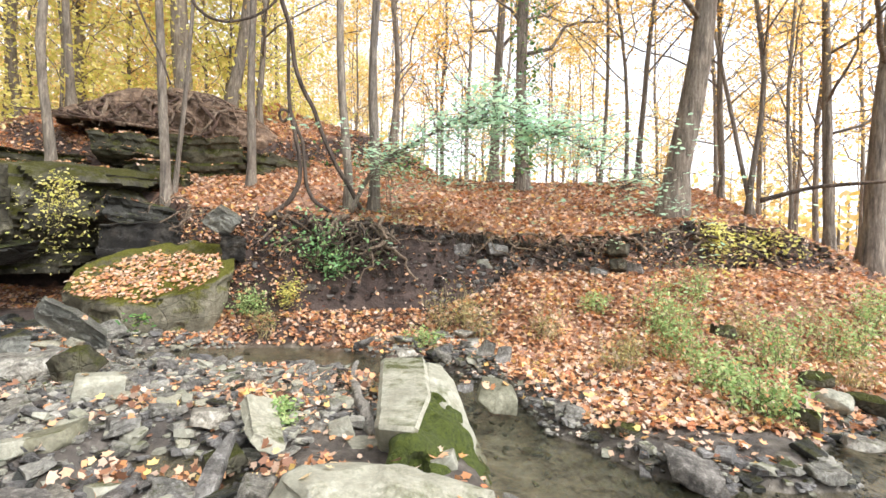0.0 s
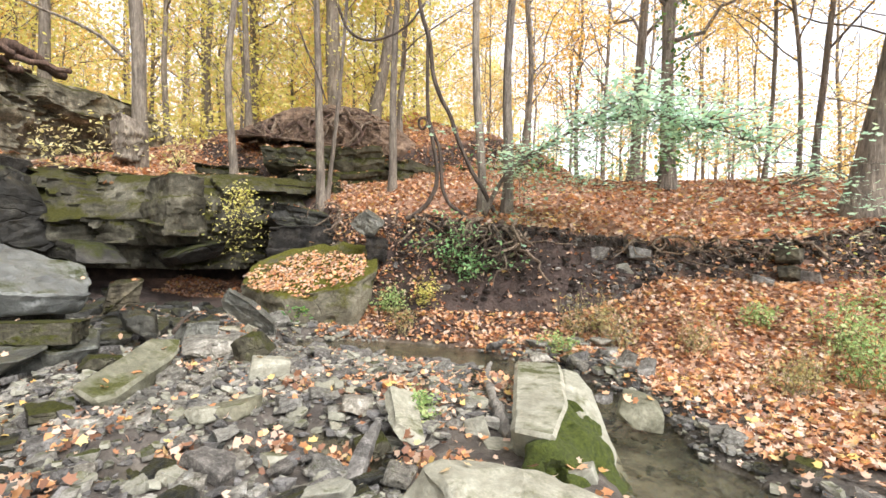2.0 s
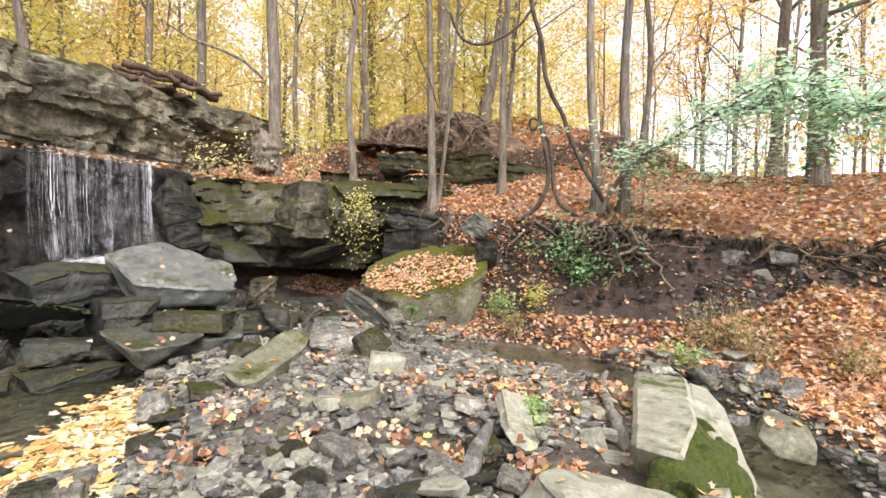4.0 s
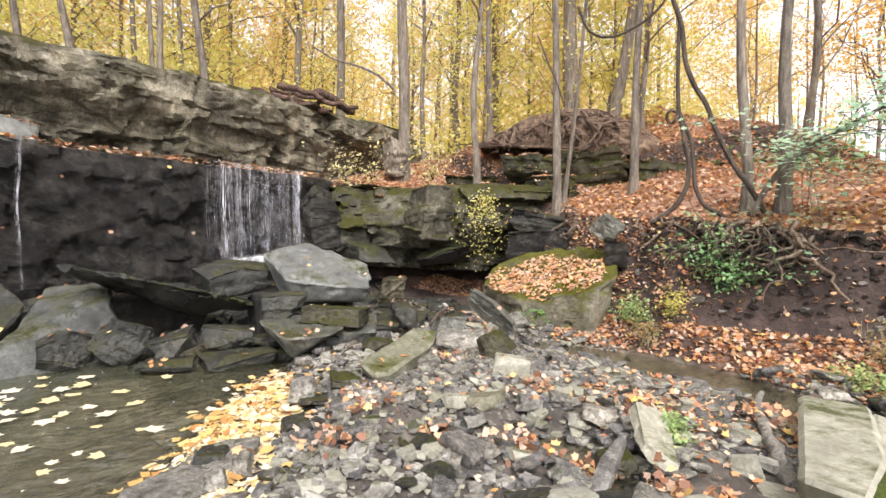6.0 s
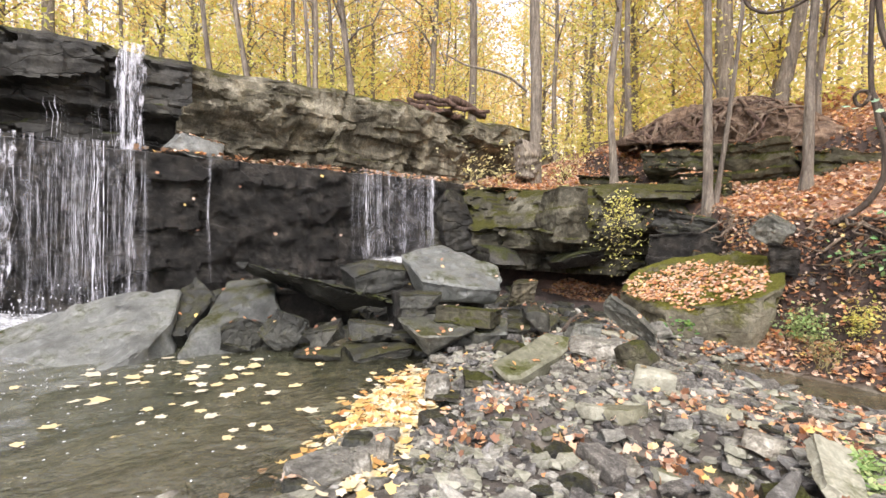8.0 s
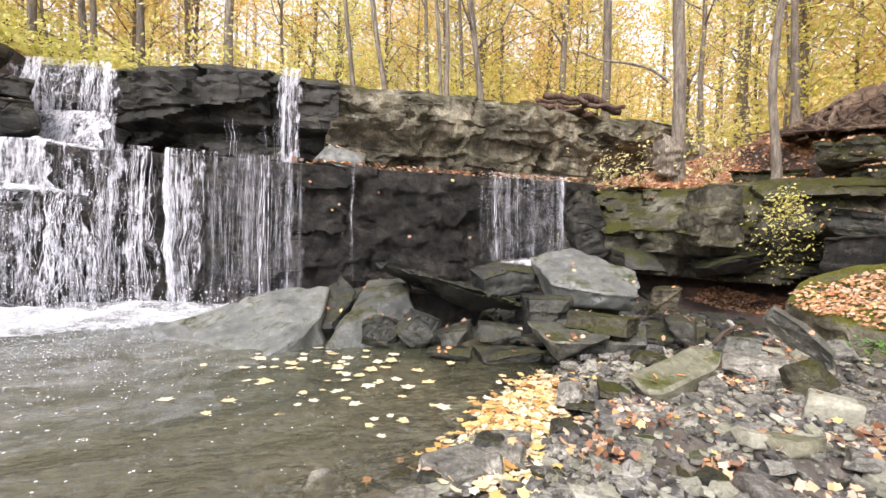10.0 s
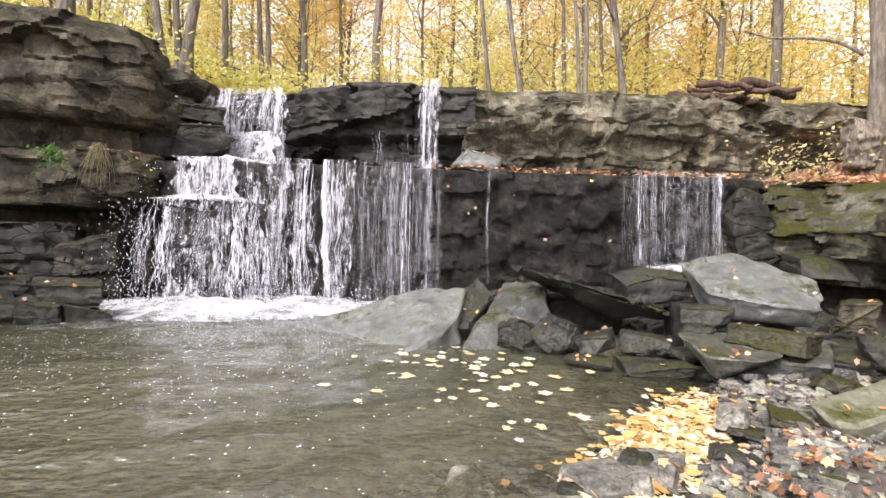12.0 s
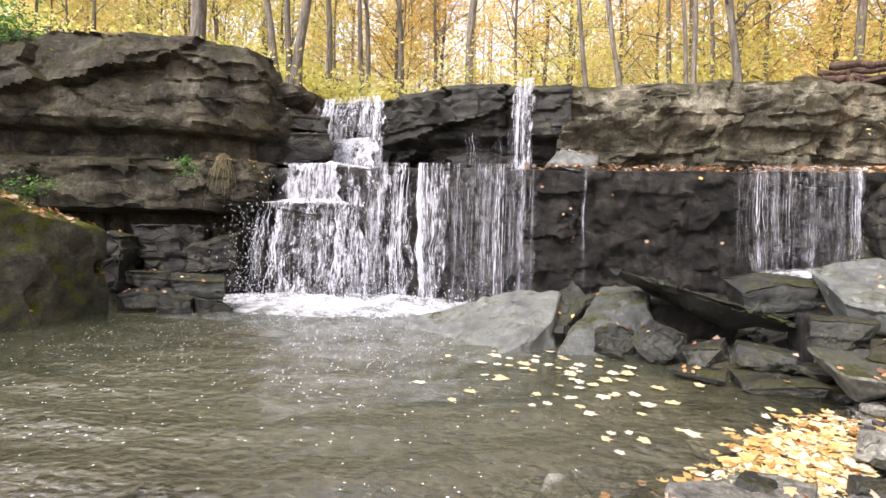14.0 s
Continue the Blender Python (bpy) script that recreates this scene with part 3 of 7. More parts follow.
def wall_of_rock(name, path, profile, material, seed, step=0.07, block=(1.3, 0.45), amount=(0.1, 0.10), parent=None, label="", grain=0.03, pits=0.0, facet=0.0, cells=(1.3, 0.8)):
    """A ledge along a plan path: the profile (outward, height) is carried along it, cut into beds and joints and roughened."""
    path = np.array(path, float)
    seg = np.hypot(*np.diff(path, axis=0).T)
    at = np.r_[0, np.cumsum(seg)]
    n = max(8, int(at[-1] / step))
    u = np.linspace(0, at[-1], n)
    px, py = np.interp(u, at, path[:, 0]), np.interp(u, at, path[:, 1])
    tx, ty = np.gradient(px), np.gradient(py)
    for _ in range(6):
        tx = np.convolve(np.pad(tx, 1, mode="edge"), [0.25, 0.5, 0.25], "valid")
        ty = np.convolve(np.pad(ty, 1, mode="edge"), [0.25, 0.5, 0.25], "valid")
    ln = np.hypot(tx, ty)
    ox, oy = -ty / ln, tx / ln
    prof = np.array(profile, float)
    pl = np.r_[0, np.cumsum(np.hypot(*np.diff(prof, axis=0).T))]
    m = max(6, int(pl[-1] / (step * 0.8)))
    w = np.linspace(0, pl[-1], m)
    po, pz = np.interp(w, pl, prof[:, 0]), np.interp(w, pl, prof[:, 1])
    U, O = np.meshgrid(u, po, indexing="ij")
    _, Z = np.meshgrid(u, pz, indexing="ij")
    row = np.floor(Z / block[1] + 0.25 * fbm(U * 0.5, Z * 0, 0, seed))
    col = np.floor(U / block[0] + _hash(row.astype(np.int64), row.astype(np.int64) * 0, row.astype(np.int64) * 0, seed) + 0.15 * fbm(U * 2, Z * 2, 0, seed + 2))
    blocky = _hash(row.astype(np.int64), col.astype(np.int64), row.astype(np.int64) * 0 + 5, seed) * 2 - 1
    row2 = np.floor(Z / (block[1] * 0.37) + 0.5 * fbm(U * 0.7, Z * 0, 0, seed + 21)).astype(np.int64)
    col2 = np.floor(U / (block[0] * 0.45) + 0.35 * fbm(U * 1.5, Z * 1.5, 0, seed + 22) + _hash(row2, row2 * 0, row2 * 0, seed + 23)).astype(np.int64)
    blocky = blocky + 0.5 * (_hash(row2, col2, row2 * 0 + 7, seed) * 2 - 1) * smooth(-0.1, 0.3, fbm(U * 0.8, Z * 0.8, 0, seed + 24))
    out = amount[0] * blocky + amount[1] * fbm(U * 1.1, Z * 2.2, 0, seed + 1, 5) + grain * fbm(U * 3, Z * 14, 0, seed + 4, 3)
    if facet:
        W, V = U + 0.12 * fbm(U * 2, Z * 2, 0, seed + 51), Z + 0.08 * fbm(U * 2, Z * 2, 0, seed + 52)
        out = out + facet * (facets(W, V, seed + 53, *cells) + 0.3 * facets(W, V, seed + 54, cells[0] * 0.36, cells[1] * 0.4) + 0.08 * facets(W, V, seed + 55, cells[0] * 0.13, cells[1] * 0.15))
    if pits:
        out = out + pits * fbm(U * 4, Z * 4, 0, seed + 41, 4) + pits * np.abs(vn(U * 2.2, Z * 1.7, 0, seed + 42))
    X = px[:, None] + ox[:, None] * (O + out)
    Y = py[:, None] + oy[:, None] * (O + out)
    Z = Z + 0.05 * fbm(U * 0.9, O * 1.5, 0, seed + 9, 4) + 0.02 * fbm(U * 6, O * 6, 0, seed + 10, 2)
    verts = np.stack([X, Y, Z], -1).reshape(-1, 3)
    faces = [(i * m + j, (i + 1) * m + j, (i + 1) * m + j + 1, i * m + j + 1) for i in range(n - 1) for j in range(m - 1)]
    ends = [[j for j in range(m)], [(n - 1) * m + j for j in reversed(range(m))]]
    return mesh_object(name, verts, faces + ends, material, parent, label, sharp=32)


def tube_points(pts, radii, sides=7, wobble=0.0, seed=0):
    """A tapered tube along points; returns vertices and faces."""
    pts = np.array(pts, float)
    radii = np.broadcast_to(np.array(radii, float), (len(pts),))
    tan = np.gradient(pts, axis=0)
    tan /= np.maximum(np.linalg.norm(tan, axis=1), 1e-9)[:, None]
    ref = np.array([1.0, 0.13, 0.07]) if abs(tan[0][0]) < 0.8 else np.array([0.05, 1.0, 0.1])
    a = np.cross(tan, ref)
    a /= np.linalg.norm(a, axis=1)[:, None]
    b = np.cross(tan, a)
    ang = np.arange(sides) * 2 * np.pi / sides
    ring = np.cos(ang)[None, :, None] * a[:, None, :] + np.sin(ang)[None, :, None] * b[:, None, :]
    rad = radii[:, None] * np.ones(sides)
    if wobble:
        rad = rad * (1 + wobble * vn(np.arange(len(pts))[:, None] * 0.7, np.arange(sides)[None, :] * 0.9, 0, seed))
    v = (pts[:, None, :] + ring * rad[:, :, None]).reshape(-1, 3)
    n = len(pts)
    f = [(i * sides + j, i * sides + (j + 1) % sides, (i + 1) * sides + (j + 1) % sides, (i + 1) * sides + j) for i in range(n - 1) for j in range(sides)]
    f.append(tuple(reversed(range(sides))))
    f.append(tuple((n - 1) * sides + j for j in range(sides)))
    return v, f


class Pile:
    """Collects vertices and faces for one mesh."""

    def __init__(self):
        self.v, self.f, self.n = [], [], 0

    def add(self, v, f):
        self.v.append(np.asarray(v, float))
        self.f += [tuple(i + self.n for i in q) for q in f]
        self.n += len(v)

    def tube(self, pts, radii, sides=7, wobble=0.0, seed=0):
        self.add(*tube_points(pts, radii, sides, wobble, seed))

    def make(self, name, material, parent=None, label="", smooth_faces=True):
        return mesh_object(name, np.concatenate(self.v), self.f, material, parent, label, smooth_faces)


def bend(a, b, n=8, sag=0.0, wander=0.0, seed=0):
    """Points from a to b with some wandering and sag."""
    a, b = np.array(a, float), np.array(b, float)
    t = np.linspace(0, 1, n)[:, None]
    p = a + (b - a) * t
    p[:, 2] -= sag * 4 * (t * (1 - t))[:, 0]
    if wander:
        k = np.arange(n) * 0.8 + seed * 7.31
        env = np.sin(np.pi * np.linspace(0, 1, n)) ** 0.5
        p += wander * env[:, None] * np.stack([vn(k, 0.5, 0, seed), vn(k, 3.5, 0, seed + 1), vn(k, 6.5, 0, seed + 2)], -1)
    return p


def scatter_faces(centres, size, normal, seed, shape, flat=0.35):
    """Many small leaves of one outline (N x 2) at the centres, tipped about the normal; returns vertices and faces."""
    rng = np.random.default_rng(seed)
    n = len(centres)
    nrm = np.broadcast_to(np.asarray(normal, float), (n, 3)) + rng.normal(0, flat, (n, 3))
    nrm = nrm / np.linalg.norm(nrm, axis=1)[:, None]
    h = rng.normal(0, 1, (n, 3))
    a = np.cross(nrm, h)
    a /= np.linalg.norm(a, axis=1)[:, None]
    b = np.cross(nrm, a)
    s = np.broadcast_to(np.asarray(size, float), (n,)) * rng.uniform(0.7, 1.25, n)
    shp = np.asarray(shape, float)
    curl = (shp[:, 0] ** 2 + shp[:, 1] ** 2)[None, :, None] * rng.uniform(-0.6, 0.9, n)[:, None, None] * nrm[:, None, :]
    v = centres[:, None, :] + s[:, None, None] * (shp[None, :, :1] * a[:, None, :] + shp[None, :, 1:] * b[:, None, :] + curl)
    k = len(shp)
    return v.reshape(-1, 3), (np.arange(n)[:, None] * k + np.arange(k)[None, :])


def leaf_mesh(name, v, f, material, parent=None, label=""):
    """A mesh of many separate faces with the same number of corners."""
    k = f.shape[1]
    me = bpy.data.meshes.new(name)
    me.vertices.add(len(v))
    me.vertices.foreach_set("co", v.ravel().astype(np.float32))
    me.loops.add(f.size)
    me.loops.foreach_set("vertex_index", f.ravel().astype(np.int32))
    me.polygons.add(len(f))
    me.polygons.foreach_set("loop_start", (np.arange(len(f)) * k).astype(np.int32))
    me.update(calc_edges=True)
    me.validate()
    me.materials.append(material)
    ob = new(name, me)
    if parent:
        ob.parent = parent
    if label:
        ob["label"] = label
    return ob


def maple_outline():
    """A five-lobed leaf about one unit across."""
    tips = [(0, 0.56), (20, 0.36), (44, 0.36), (56, 0.54), (84, 0.36), (112, 0.46), (150, 0.26)]
    pts = [(r * math.sin(radians(a)), r * math.cos(radians(a))) for a, r in tips]
    return pts + [(-x, y) for x, y in reversed(pts[1:])]


MAPLE = maple_outline()
LOBED = [(0, 0.56), (0.14, 0.26), (0.45, 0.3), (0.3, 0.03), (0.42, -0.17), (0, -0.3), (-0.42, -0.17), (-0.3, 0.03), (-0.45, 0.3), (-0.14, 0.26)]
OVAL = [(0, 0.5), (0.24, 0.15), (0.2, -0.25), (0, -0.5), (-0.2, -0.25), (-0.24, 0.15)]
DIAMOND = [(0, 0.5), (0.3, 0.0), (0, -0.5), (-0.3, 0.0)]

# ---- ground ----


def ground_sheet():
    def axis(n, fine, far, mid):
        u = np.linspace(-1, 1, n)
        return mid + np.sign(u) * (fine * np.abs(u) + (far - fine) * np.abs(u) ** 7)
    xs, ys = axis(400, 17, 420, -2.5), axis(400, 17, 420, 4.0)
    X, Y = np.meshgrid(xs, ys, indexing="ij")
    Z = land(X, Y)
    n, m = X.shape
    verts = np.stack([X, Y, Z], -1).reshape(-1, 3)
    i, j = np.meshgrid(np.arange(n - 1), np.arange(m - 1), indexing="ij")
    a = (i * m + j).ravel()
    f = np.stack([a, a + m, a + m + 1, a + 1], -1)
    ob = leaf_mesh("ground", verts, f, M_GROUND)
    ob.data.polygons.foreach_set("use_smooth", [True] * len(ob.data.polygons))
    gx, gy = np.gradient(Z, axis=0) / np.gradient(X, axis=0), np.gradient(Z, axis=1) / np.gradient(Y, axis=1)
    steep = np.hypot(gx, gy)
    ye, _ = bank_edge(X)
    s = Y - ye
    leafy = smooth(1.1, 0.7, steep + 0.25 * fbm(X * 3, Y * 3, 0, 31))
    bare = smooth(0.1, -0.1, s) * smooth(-1.3, -0.5, s) * smooth(1.1, 0.4, X) * smooth(-3.2, -2.5, X)
    leafy = leafy * (1 - 0.9 * bare)
    gravel = smooth(-0.9, -1.5, s + 0.35 * fbm(X * 1.5, Y * 1.5, 0, 33) + np.interp(X, [0, 1, 5], [0, 1.0, 1.6])) * smooth(0.9, 0.6, Z) * smooth(9, 6, X)
    # wet soil, its dark also standing in for shade in gaps and hollow
    damp = smooth(-4.4, -5.0, X) * smooth(7.2, 6.6, Y)
    leafy, gravel = leafy * (1 - damp), gravel * (1 - damp)
    bed = smooth(0.03, -0.06, Z)
    col = np.stack([leafy, gravel, bed, np.ones_like(Z)], -1).reshape(-1, 4)
    at = ob.data.color_attributes.new("kind", "FLOAT_COLOR", "POINT")
    at.data.foreach_set("color", col.ravel().astype(np.float32))
    return tagged(ob, "forest floor and gravel creek bed under leaf litter", "ground", kind="structure")


GROUND = ground_sheet()


def water_sheet():
    xs = np.r_[np.arange(-9.2, 2.5, 0.045), np.linspace(2.5, 14, 90)]
    ys = np.r_[np.linspace(-14, -6.5, 60), np.arange(-6.45, 6.2, 0.045)]
    X, Y = np.meshgrid(xs, ys, indexing="ij")
    n, m = X.shape
    spread = np.exp(-((X + 7.6) ** 2 / 3.0 + (Y + 2.8) ** 2 / 5.0))
    away = np.hypot(X + 8.0, Y + 2.8)
    pool = smooth(-0.6, -2.2, X) * smooth(3.5, 2.0, Y)
    Z = 0.02 * spread * fbm(X * 5, Y * 5, 0, 41) + 0.0025 * fbm(X * 3, Y * 4, 0, 42)
    Z = Z + (1 - pool) * 0.0035 * np.sin(X * 11 + Y * 16 + 2.5 * fbm(X * 1.5, Y * 1.5, 0, 46))
    # swells that run out from the fall, broken into short crests
    Z = Z + pool * 0.014 * np.sin(away * 11.0 + 2.2 * fbm(X * 0.8, Y * 0.8, 0, 43)) * smooth(-0.45, 0.35, fbm(X * 0.9, Y * 0.9, 0, 44)) * np.interp(away, [0, 2, 6, 9], [1.1, 1.0, 1.0, 0.8])
    Z = Z + pool * 0.026 * fbm(X * 2.6 + Y * 0.9, Y * 1.3, 0, 45, 3)
    i, j = np.meshgrid(np.arange(n - 1), np.arange(m - 1), indexing="ij")
    a = (i * m + j).ravel()
    ob = leaf_mesh("water", np.stack([X, Y, Z], -1).reshape(-1, 3), np.stack([a, a + m, a + m + 1, a + 1], -1), M_WATER)
    ob.data.polygons.foreach_set("use_smooth", [True] * len(ob.data.polygons))
    depth = np.clip(-land(X, Y), 0, 1)
    deep = 0.03 + 0.8 * (1 - np.exp(-depth / 0.5))
    at = ob.data.attributes.new("deep", "FLOAT", "POINT")
    at.data.foreach_set("value", deep.ravel().astype(np.float32))
    ob.visible_shadow = False
    return tagged(ob, "shallow greenish creek water with ripples", "water", kind="structure")


WATER = water_sheet()

# ---- rock ledges ----
LOWER = wall_of_rock("rock_ledge_lower", [(-8.75, 5.9), (-8.7, 5.2), (-8.75, 3.2), (-8.6, 0.0), (-8.55, -2.5), (-8.5, -4.4), (-8.6, -5.6)],
                     [(-0.9, -0.5), (-0.15, -0.5), (-0.10, 0.4), (-0.05, 1.2), (0.0, 2.25), (-0.05, 2.40), (-0.3, 2.43), (-2.4, 2.46)], M_CLIFFWET, 3, step=0.04, block=(1.4, 0.7), amount=(0.012, 0.16), grain=0.012, pits=0.09, facet=0.1, cells=(0.9, 0.7))
tagged(LOWER, "dark wet lower rock ledge under the waterfall", "rock ledge", kind="structure")
UPPER_PROFILE = [(-1.2, 2.2), (-0.5, 2.2), (-0.42, 2.9), (-0.38, 3.2), (-0.08, 3.35), (-0.02, 3.9), (0.02, 4.3), (-0.2, 4.47), (-0.8, 4.52), (-2.2, 4.5)]
UPPER = wall_of_rock("rock_ledge_upper", [(-11.0, 10.6), (-10.75, 8.0), (-10.5, 6.0), (-10.35, 2.0), (-10.3, 0.45)],
                     [(-1.2, 2.2), (-0.35, 2.2), (-0.2, 2.8), (-0.12, 3.3), (0.0, 3.5), (0.02, 3.9), (0.04, 4.3), (-0.2, 4.47), (-0.8, 4.52), (-2.2, 4.5)], M_CLIFFPALE, 8, step=0.045, block=(2.4, 0.75), amount=(0.1, 0.16), grain=0.006, facet=0.34, cells=(1.7, 0.95))
tagged(UPPER, "layered grey-brown upper rock ledge with moss", "rock ledge", kind="structure")
UPPER_WET = wall_of_rock("rock_ledge_upper_damp", [(-10.28, 0.7), (-10.3, -1.4), (-10.6, -2.4), (-11.2, -3.6), (-11.6, -5.6)], UPPER_PROFILE, M_CLIFFDAMP, 9, step=0.055, block=(2.0, 0.6), amount=(0.07, 0.12), grain=0.012, facet=0.2, cells=(1.5, 0.6))
tagged(UPPER_WET, "damp dark upper rock ledge beside the cascade", "rock ledge", kind="structure")
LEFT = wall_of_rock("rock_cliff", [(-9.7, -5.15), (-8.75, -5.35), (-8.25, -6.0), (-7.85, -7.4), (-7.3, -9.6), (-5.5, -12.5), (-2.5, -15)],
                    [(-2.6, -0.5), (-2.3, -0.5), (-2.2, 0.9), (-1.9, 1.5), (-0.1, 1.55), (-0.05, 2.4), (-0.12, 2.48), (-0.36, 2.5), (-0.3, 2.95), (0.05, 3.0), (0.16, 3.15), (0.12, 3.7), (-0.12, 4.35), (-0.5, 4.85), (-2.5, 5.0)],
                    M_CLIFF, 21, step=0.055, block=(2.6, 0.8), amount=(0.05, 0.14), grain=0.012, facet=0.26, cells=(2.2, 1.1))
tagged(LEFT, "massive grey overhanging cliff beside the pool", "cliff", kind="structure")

# ---- boulders and larger stones ----
rock("boulder", 0.40, 3.33, 0.14, (0.29, 0.22, 0.20), (0, 8, -3), 100, M_GREENISH, "pale weathered boulder at the edge of the stream", "boulder", level=3)
rock("standing_stone", 0.41, 4.32, 0.21, (0.16, 0.05, 0.23), (5, 20, 3), 101, M_STONE, "grey-green stone slab standing on edge in leaves", "rock", level=3)
rock("standing_stone", 0.54, 4.15, 0.21, (0.14, 0.05, 0.21), (-5, 12, 4), 102, M_STONE, "grey-green stone slab standing on edge in leaves", "rock", level=3)
rock("rock", 0.27, 4.71, 0.19, (0.22, 0.17, 0.12), (-2, 0, 6), 103, M_STONE, "grey stone half buried in leaves", "rock", level=3)
rock("rock", -0.33, 4.53, 0.15, (0.21, 0.16, 0.08), (-3, 0, 8), 104, M_STONE, "grey stone half buried in leaves", "rock", level=3)
rock("rock", 0.19, 3.71, 0.08, (0.14, 0.11, 0.08), (2, 0, -14), 105, M_SLATE, "small dark stone at the stream edge", "rock", level=3)
rock("rock", 0.02, 2.3, 0.16, (0.15, 0.1, 0.09), (1, -10, 10), 106, M_PALE, "small whitish stone beside the mossy slab", "rock", level=3)
rock("rock", -0.39, 2.55, 0.11, (0.25, 0.19, 0.07), (4, 0, 10), 107, M_PALE, "tan rounded stone among dry leaves", "rock", level=3)
rock("rock", -0.69, 2.68, 0.15, (0.13, 0.07, 0.13), (-2, 25, 7), 108, M_STONE, "grey-green broken stone on the gravel bar", "rock", level=3)
rock("rock", -0.55, 2.65, 0.16, (0.13, 0.07, 0.14), (-3, -20, 9), 109, M_PALE, "tan broken stone on the gravel bar", "rock", level=3)
rock("rock", -1.09, 2.38, 0.10, (0.21, 0.16, 0.11), (1, -12, 36), 110, M_MOSSY, "dark mossy stone on the gravel bar", "rock", level=3)
rock("rock", -1.39, 2.86, 0.15, (0.21, 0.16, 0.11), (-4, 10, 16), 111, M_STONE, "dark grey stone on the gravel bar", "rock", level=3)
rock("rock", 2.71, 3.26, 0.16, (0.23, 0.16, 0.14), (4, 4, -50), 112, M_PALE, "grey-green slab at the foot of the bank", "rock", level=3)
rock("boulder", 2.97, 3.27, 0.14, (0.29, 0.19, 0.14), (-3, 0, -44), 113, M_MOSSY, "dark mossy boulder at the stream edge", "boulder", level=3)
rock("rock", 2.29, 3.00, 0.14, (0.21, 0.12, 0.14), (-5, -6, -51), 114, M_MOSSY, "greenish stone among weeds at the bank", "rock", level=3)
rock("rock", 1.10, 2.82, 0.10, (0.18, 0.12, 0.12), (-2, 10, -29), 115, M_MOSSY, "small mossy stone by the stream", "rock", level=3)
rock("rock", 2.56, 2.84, 0.05, (0.23, 0.18, 0.06), (-3, 0, -29), 116, M_STONE, "flat grey stone at the water edge", "rock", level=3)
rock("rock", 2.10, 2.79, 0.06, (0.20, 0.16, 0.04), (-1, -8, -27), 117, M_STONE, "flat grey stone at the water edge", "rock", level=3)
rock("rock", 1.41, 2.60, 0.08, (0.13, 0.07, 0.12), (-2, 15, -34), 118, M_STONE, "grey-green stone by the stream", "rock", level=3)
rock("rock", 1.80, 2.71, 0.03, (0.23, 0.18, 0.04), (5, 0, -32), 119, M_STONE, "flat grey stone at the water edge", "rock", level=3)
rock("rock", 0.88, 3.10, 0.10, (0.14, 0.09, 0.11), (-3, 14, -12), 120, M_STONE, "grey stone on the leafy bank", "rock", level=3)
rock("rock", 2.64, 4.46, 0.41, (0.22, 0.17, 0.14), (-2, 0, -18), 121, M_MOSSY, "mossy stone half hidden by weeds", "rock", level=3)
rock("rock", 2.78, 3.52, 0.24, (0.21, 0.17, 0.10), (1, 0, -25), 122, M_MOSSY, "mossy stone half hidden by weeds", "rock", level=3)
rock("boulder", -2.73, 5.92, 1.42, (0.4, 0.3, 0.36), (20, 38, 19), 123, M_PILE, "angular grey-green block lodged in the bank", "boulder", level=4)
rock("boulder", -2.62, 5.98, 1.08, (0.34, 0.30, 0.36), (-3, 0, 21), 124, M_CLIFFWET, "dark stone block in the eroded bank", "boulder", level=4)
rock("rock", -3.85, 6.42, 1.0, (0.24, 0.16, 0.26), (0, 12, 25), 125, M_MOSSY, "small greenish stone behind the leaf-strewn boulder", "rock", level=3)
rock("rock", 0.51, 6.16, 0.89, (0.25, 0.19, 0.19), (4, -20, -10), 126, M_PALE, "pale stone sticking out of the eroded bank", "rock", level=3)
rock("rock", 0.25, 6.20, 1.08, (0.27, 0.23, 0.21), (4, 0, 0), 127, M_SLATE, "dark stone sticking out of the eroded bank", "rock", level=3)
rock("rock", 0.68, 6.18, 1.10, (0.33, 0.28, 0.16), (0, 6, -1), 128, M_SLATE, "dark stone sticking out of the eroded bank", "rock", level=3)
rock("rock", 0.16, 6.24, 0.94, (0.37, 0.32, 0.18), (0, 10, -14), 129, M_SLATE, "dark stone sticking out of the eroded bank", "rock", level=4)
rock("rock", 2.23, 6.12, 1.12, (0.3, 0.24, 0.22), (2, 4, -12), 130, M_CLIFF, "pale stone block under the turf edge", "rock", level=3)
rock("rock", 2.2, 6.0, 0.9, (0.22, 0.17, 0.22), (-3, -4, -15), 131, M_CLIFF, "pale stone block under the turf edge", "rock", level=3)
rock("rock", 2.4, 6.0, 0.85, (0.26, 0.20, 0.22), (-3, 4, -23), 132, M_SLATE, "dark stone block under the turf edge", "rock", level=3)
rock("rock", 1.95, 6.0, 0.8, (0.24, 0.19, 0.21), (-5, 0, -30), 133, M_SLATE, "dark stone block under the turf edge", "rock", level=3)
rock("boulder", -5.53, 0.84, 0.12, (0.51, 0.39, 0.42), (-5, 4, 90), 135, M_WETSTONE, "dark mossy block standing in the pool edge", "boulder", level=4)
rock("boulder", -5.26, 1.19, 0.21, (0.45, 0.26, 0.48), (1, 32, 78), 136, M_WETSTONE, "tilted dark layered block beside the pool", "boulder", level=4)
rock("rock", -5.01, 1.56, 0.18, (0.42, 0.32, 0.19), (4, -16, 68), 137, M_WETSTONE, "wet grey stone beside the pool", "rock", level=4)
rock("rock", -4.93, 2.03, 0.20, (0.56, 0.43, 0.21), (-3, 4, 54), 139, M_WETSTONE, "wet stone with a thin film of water", "rock", level=4)
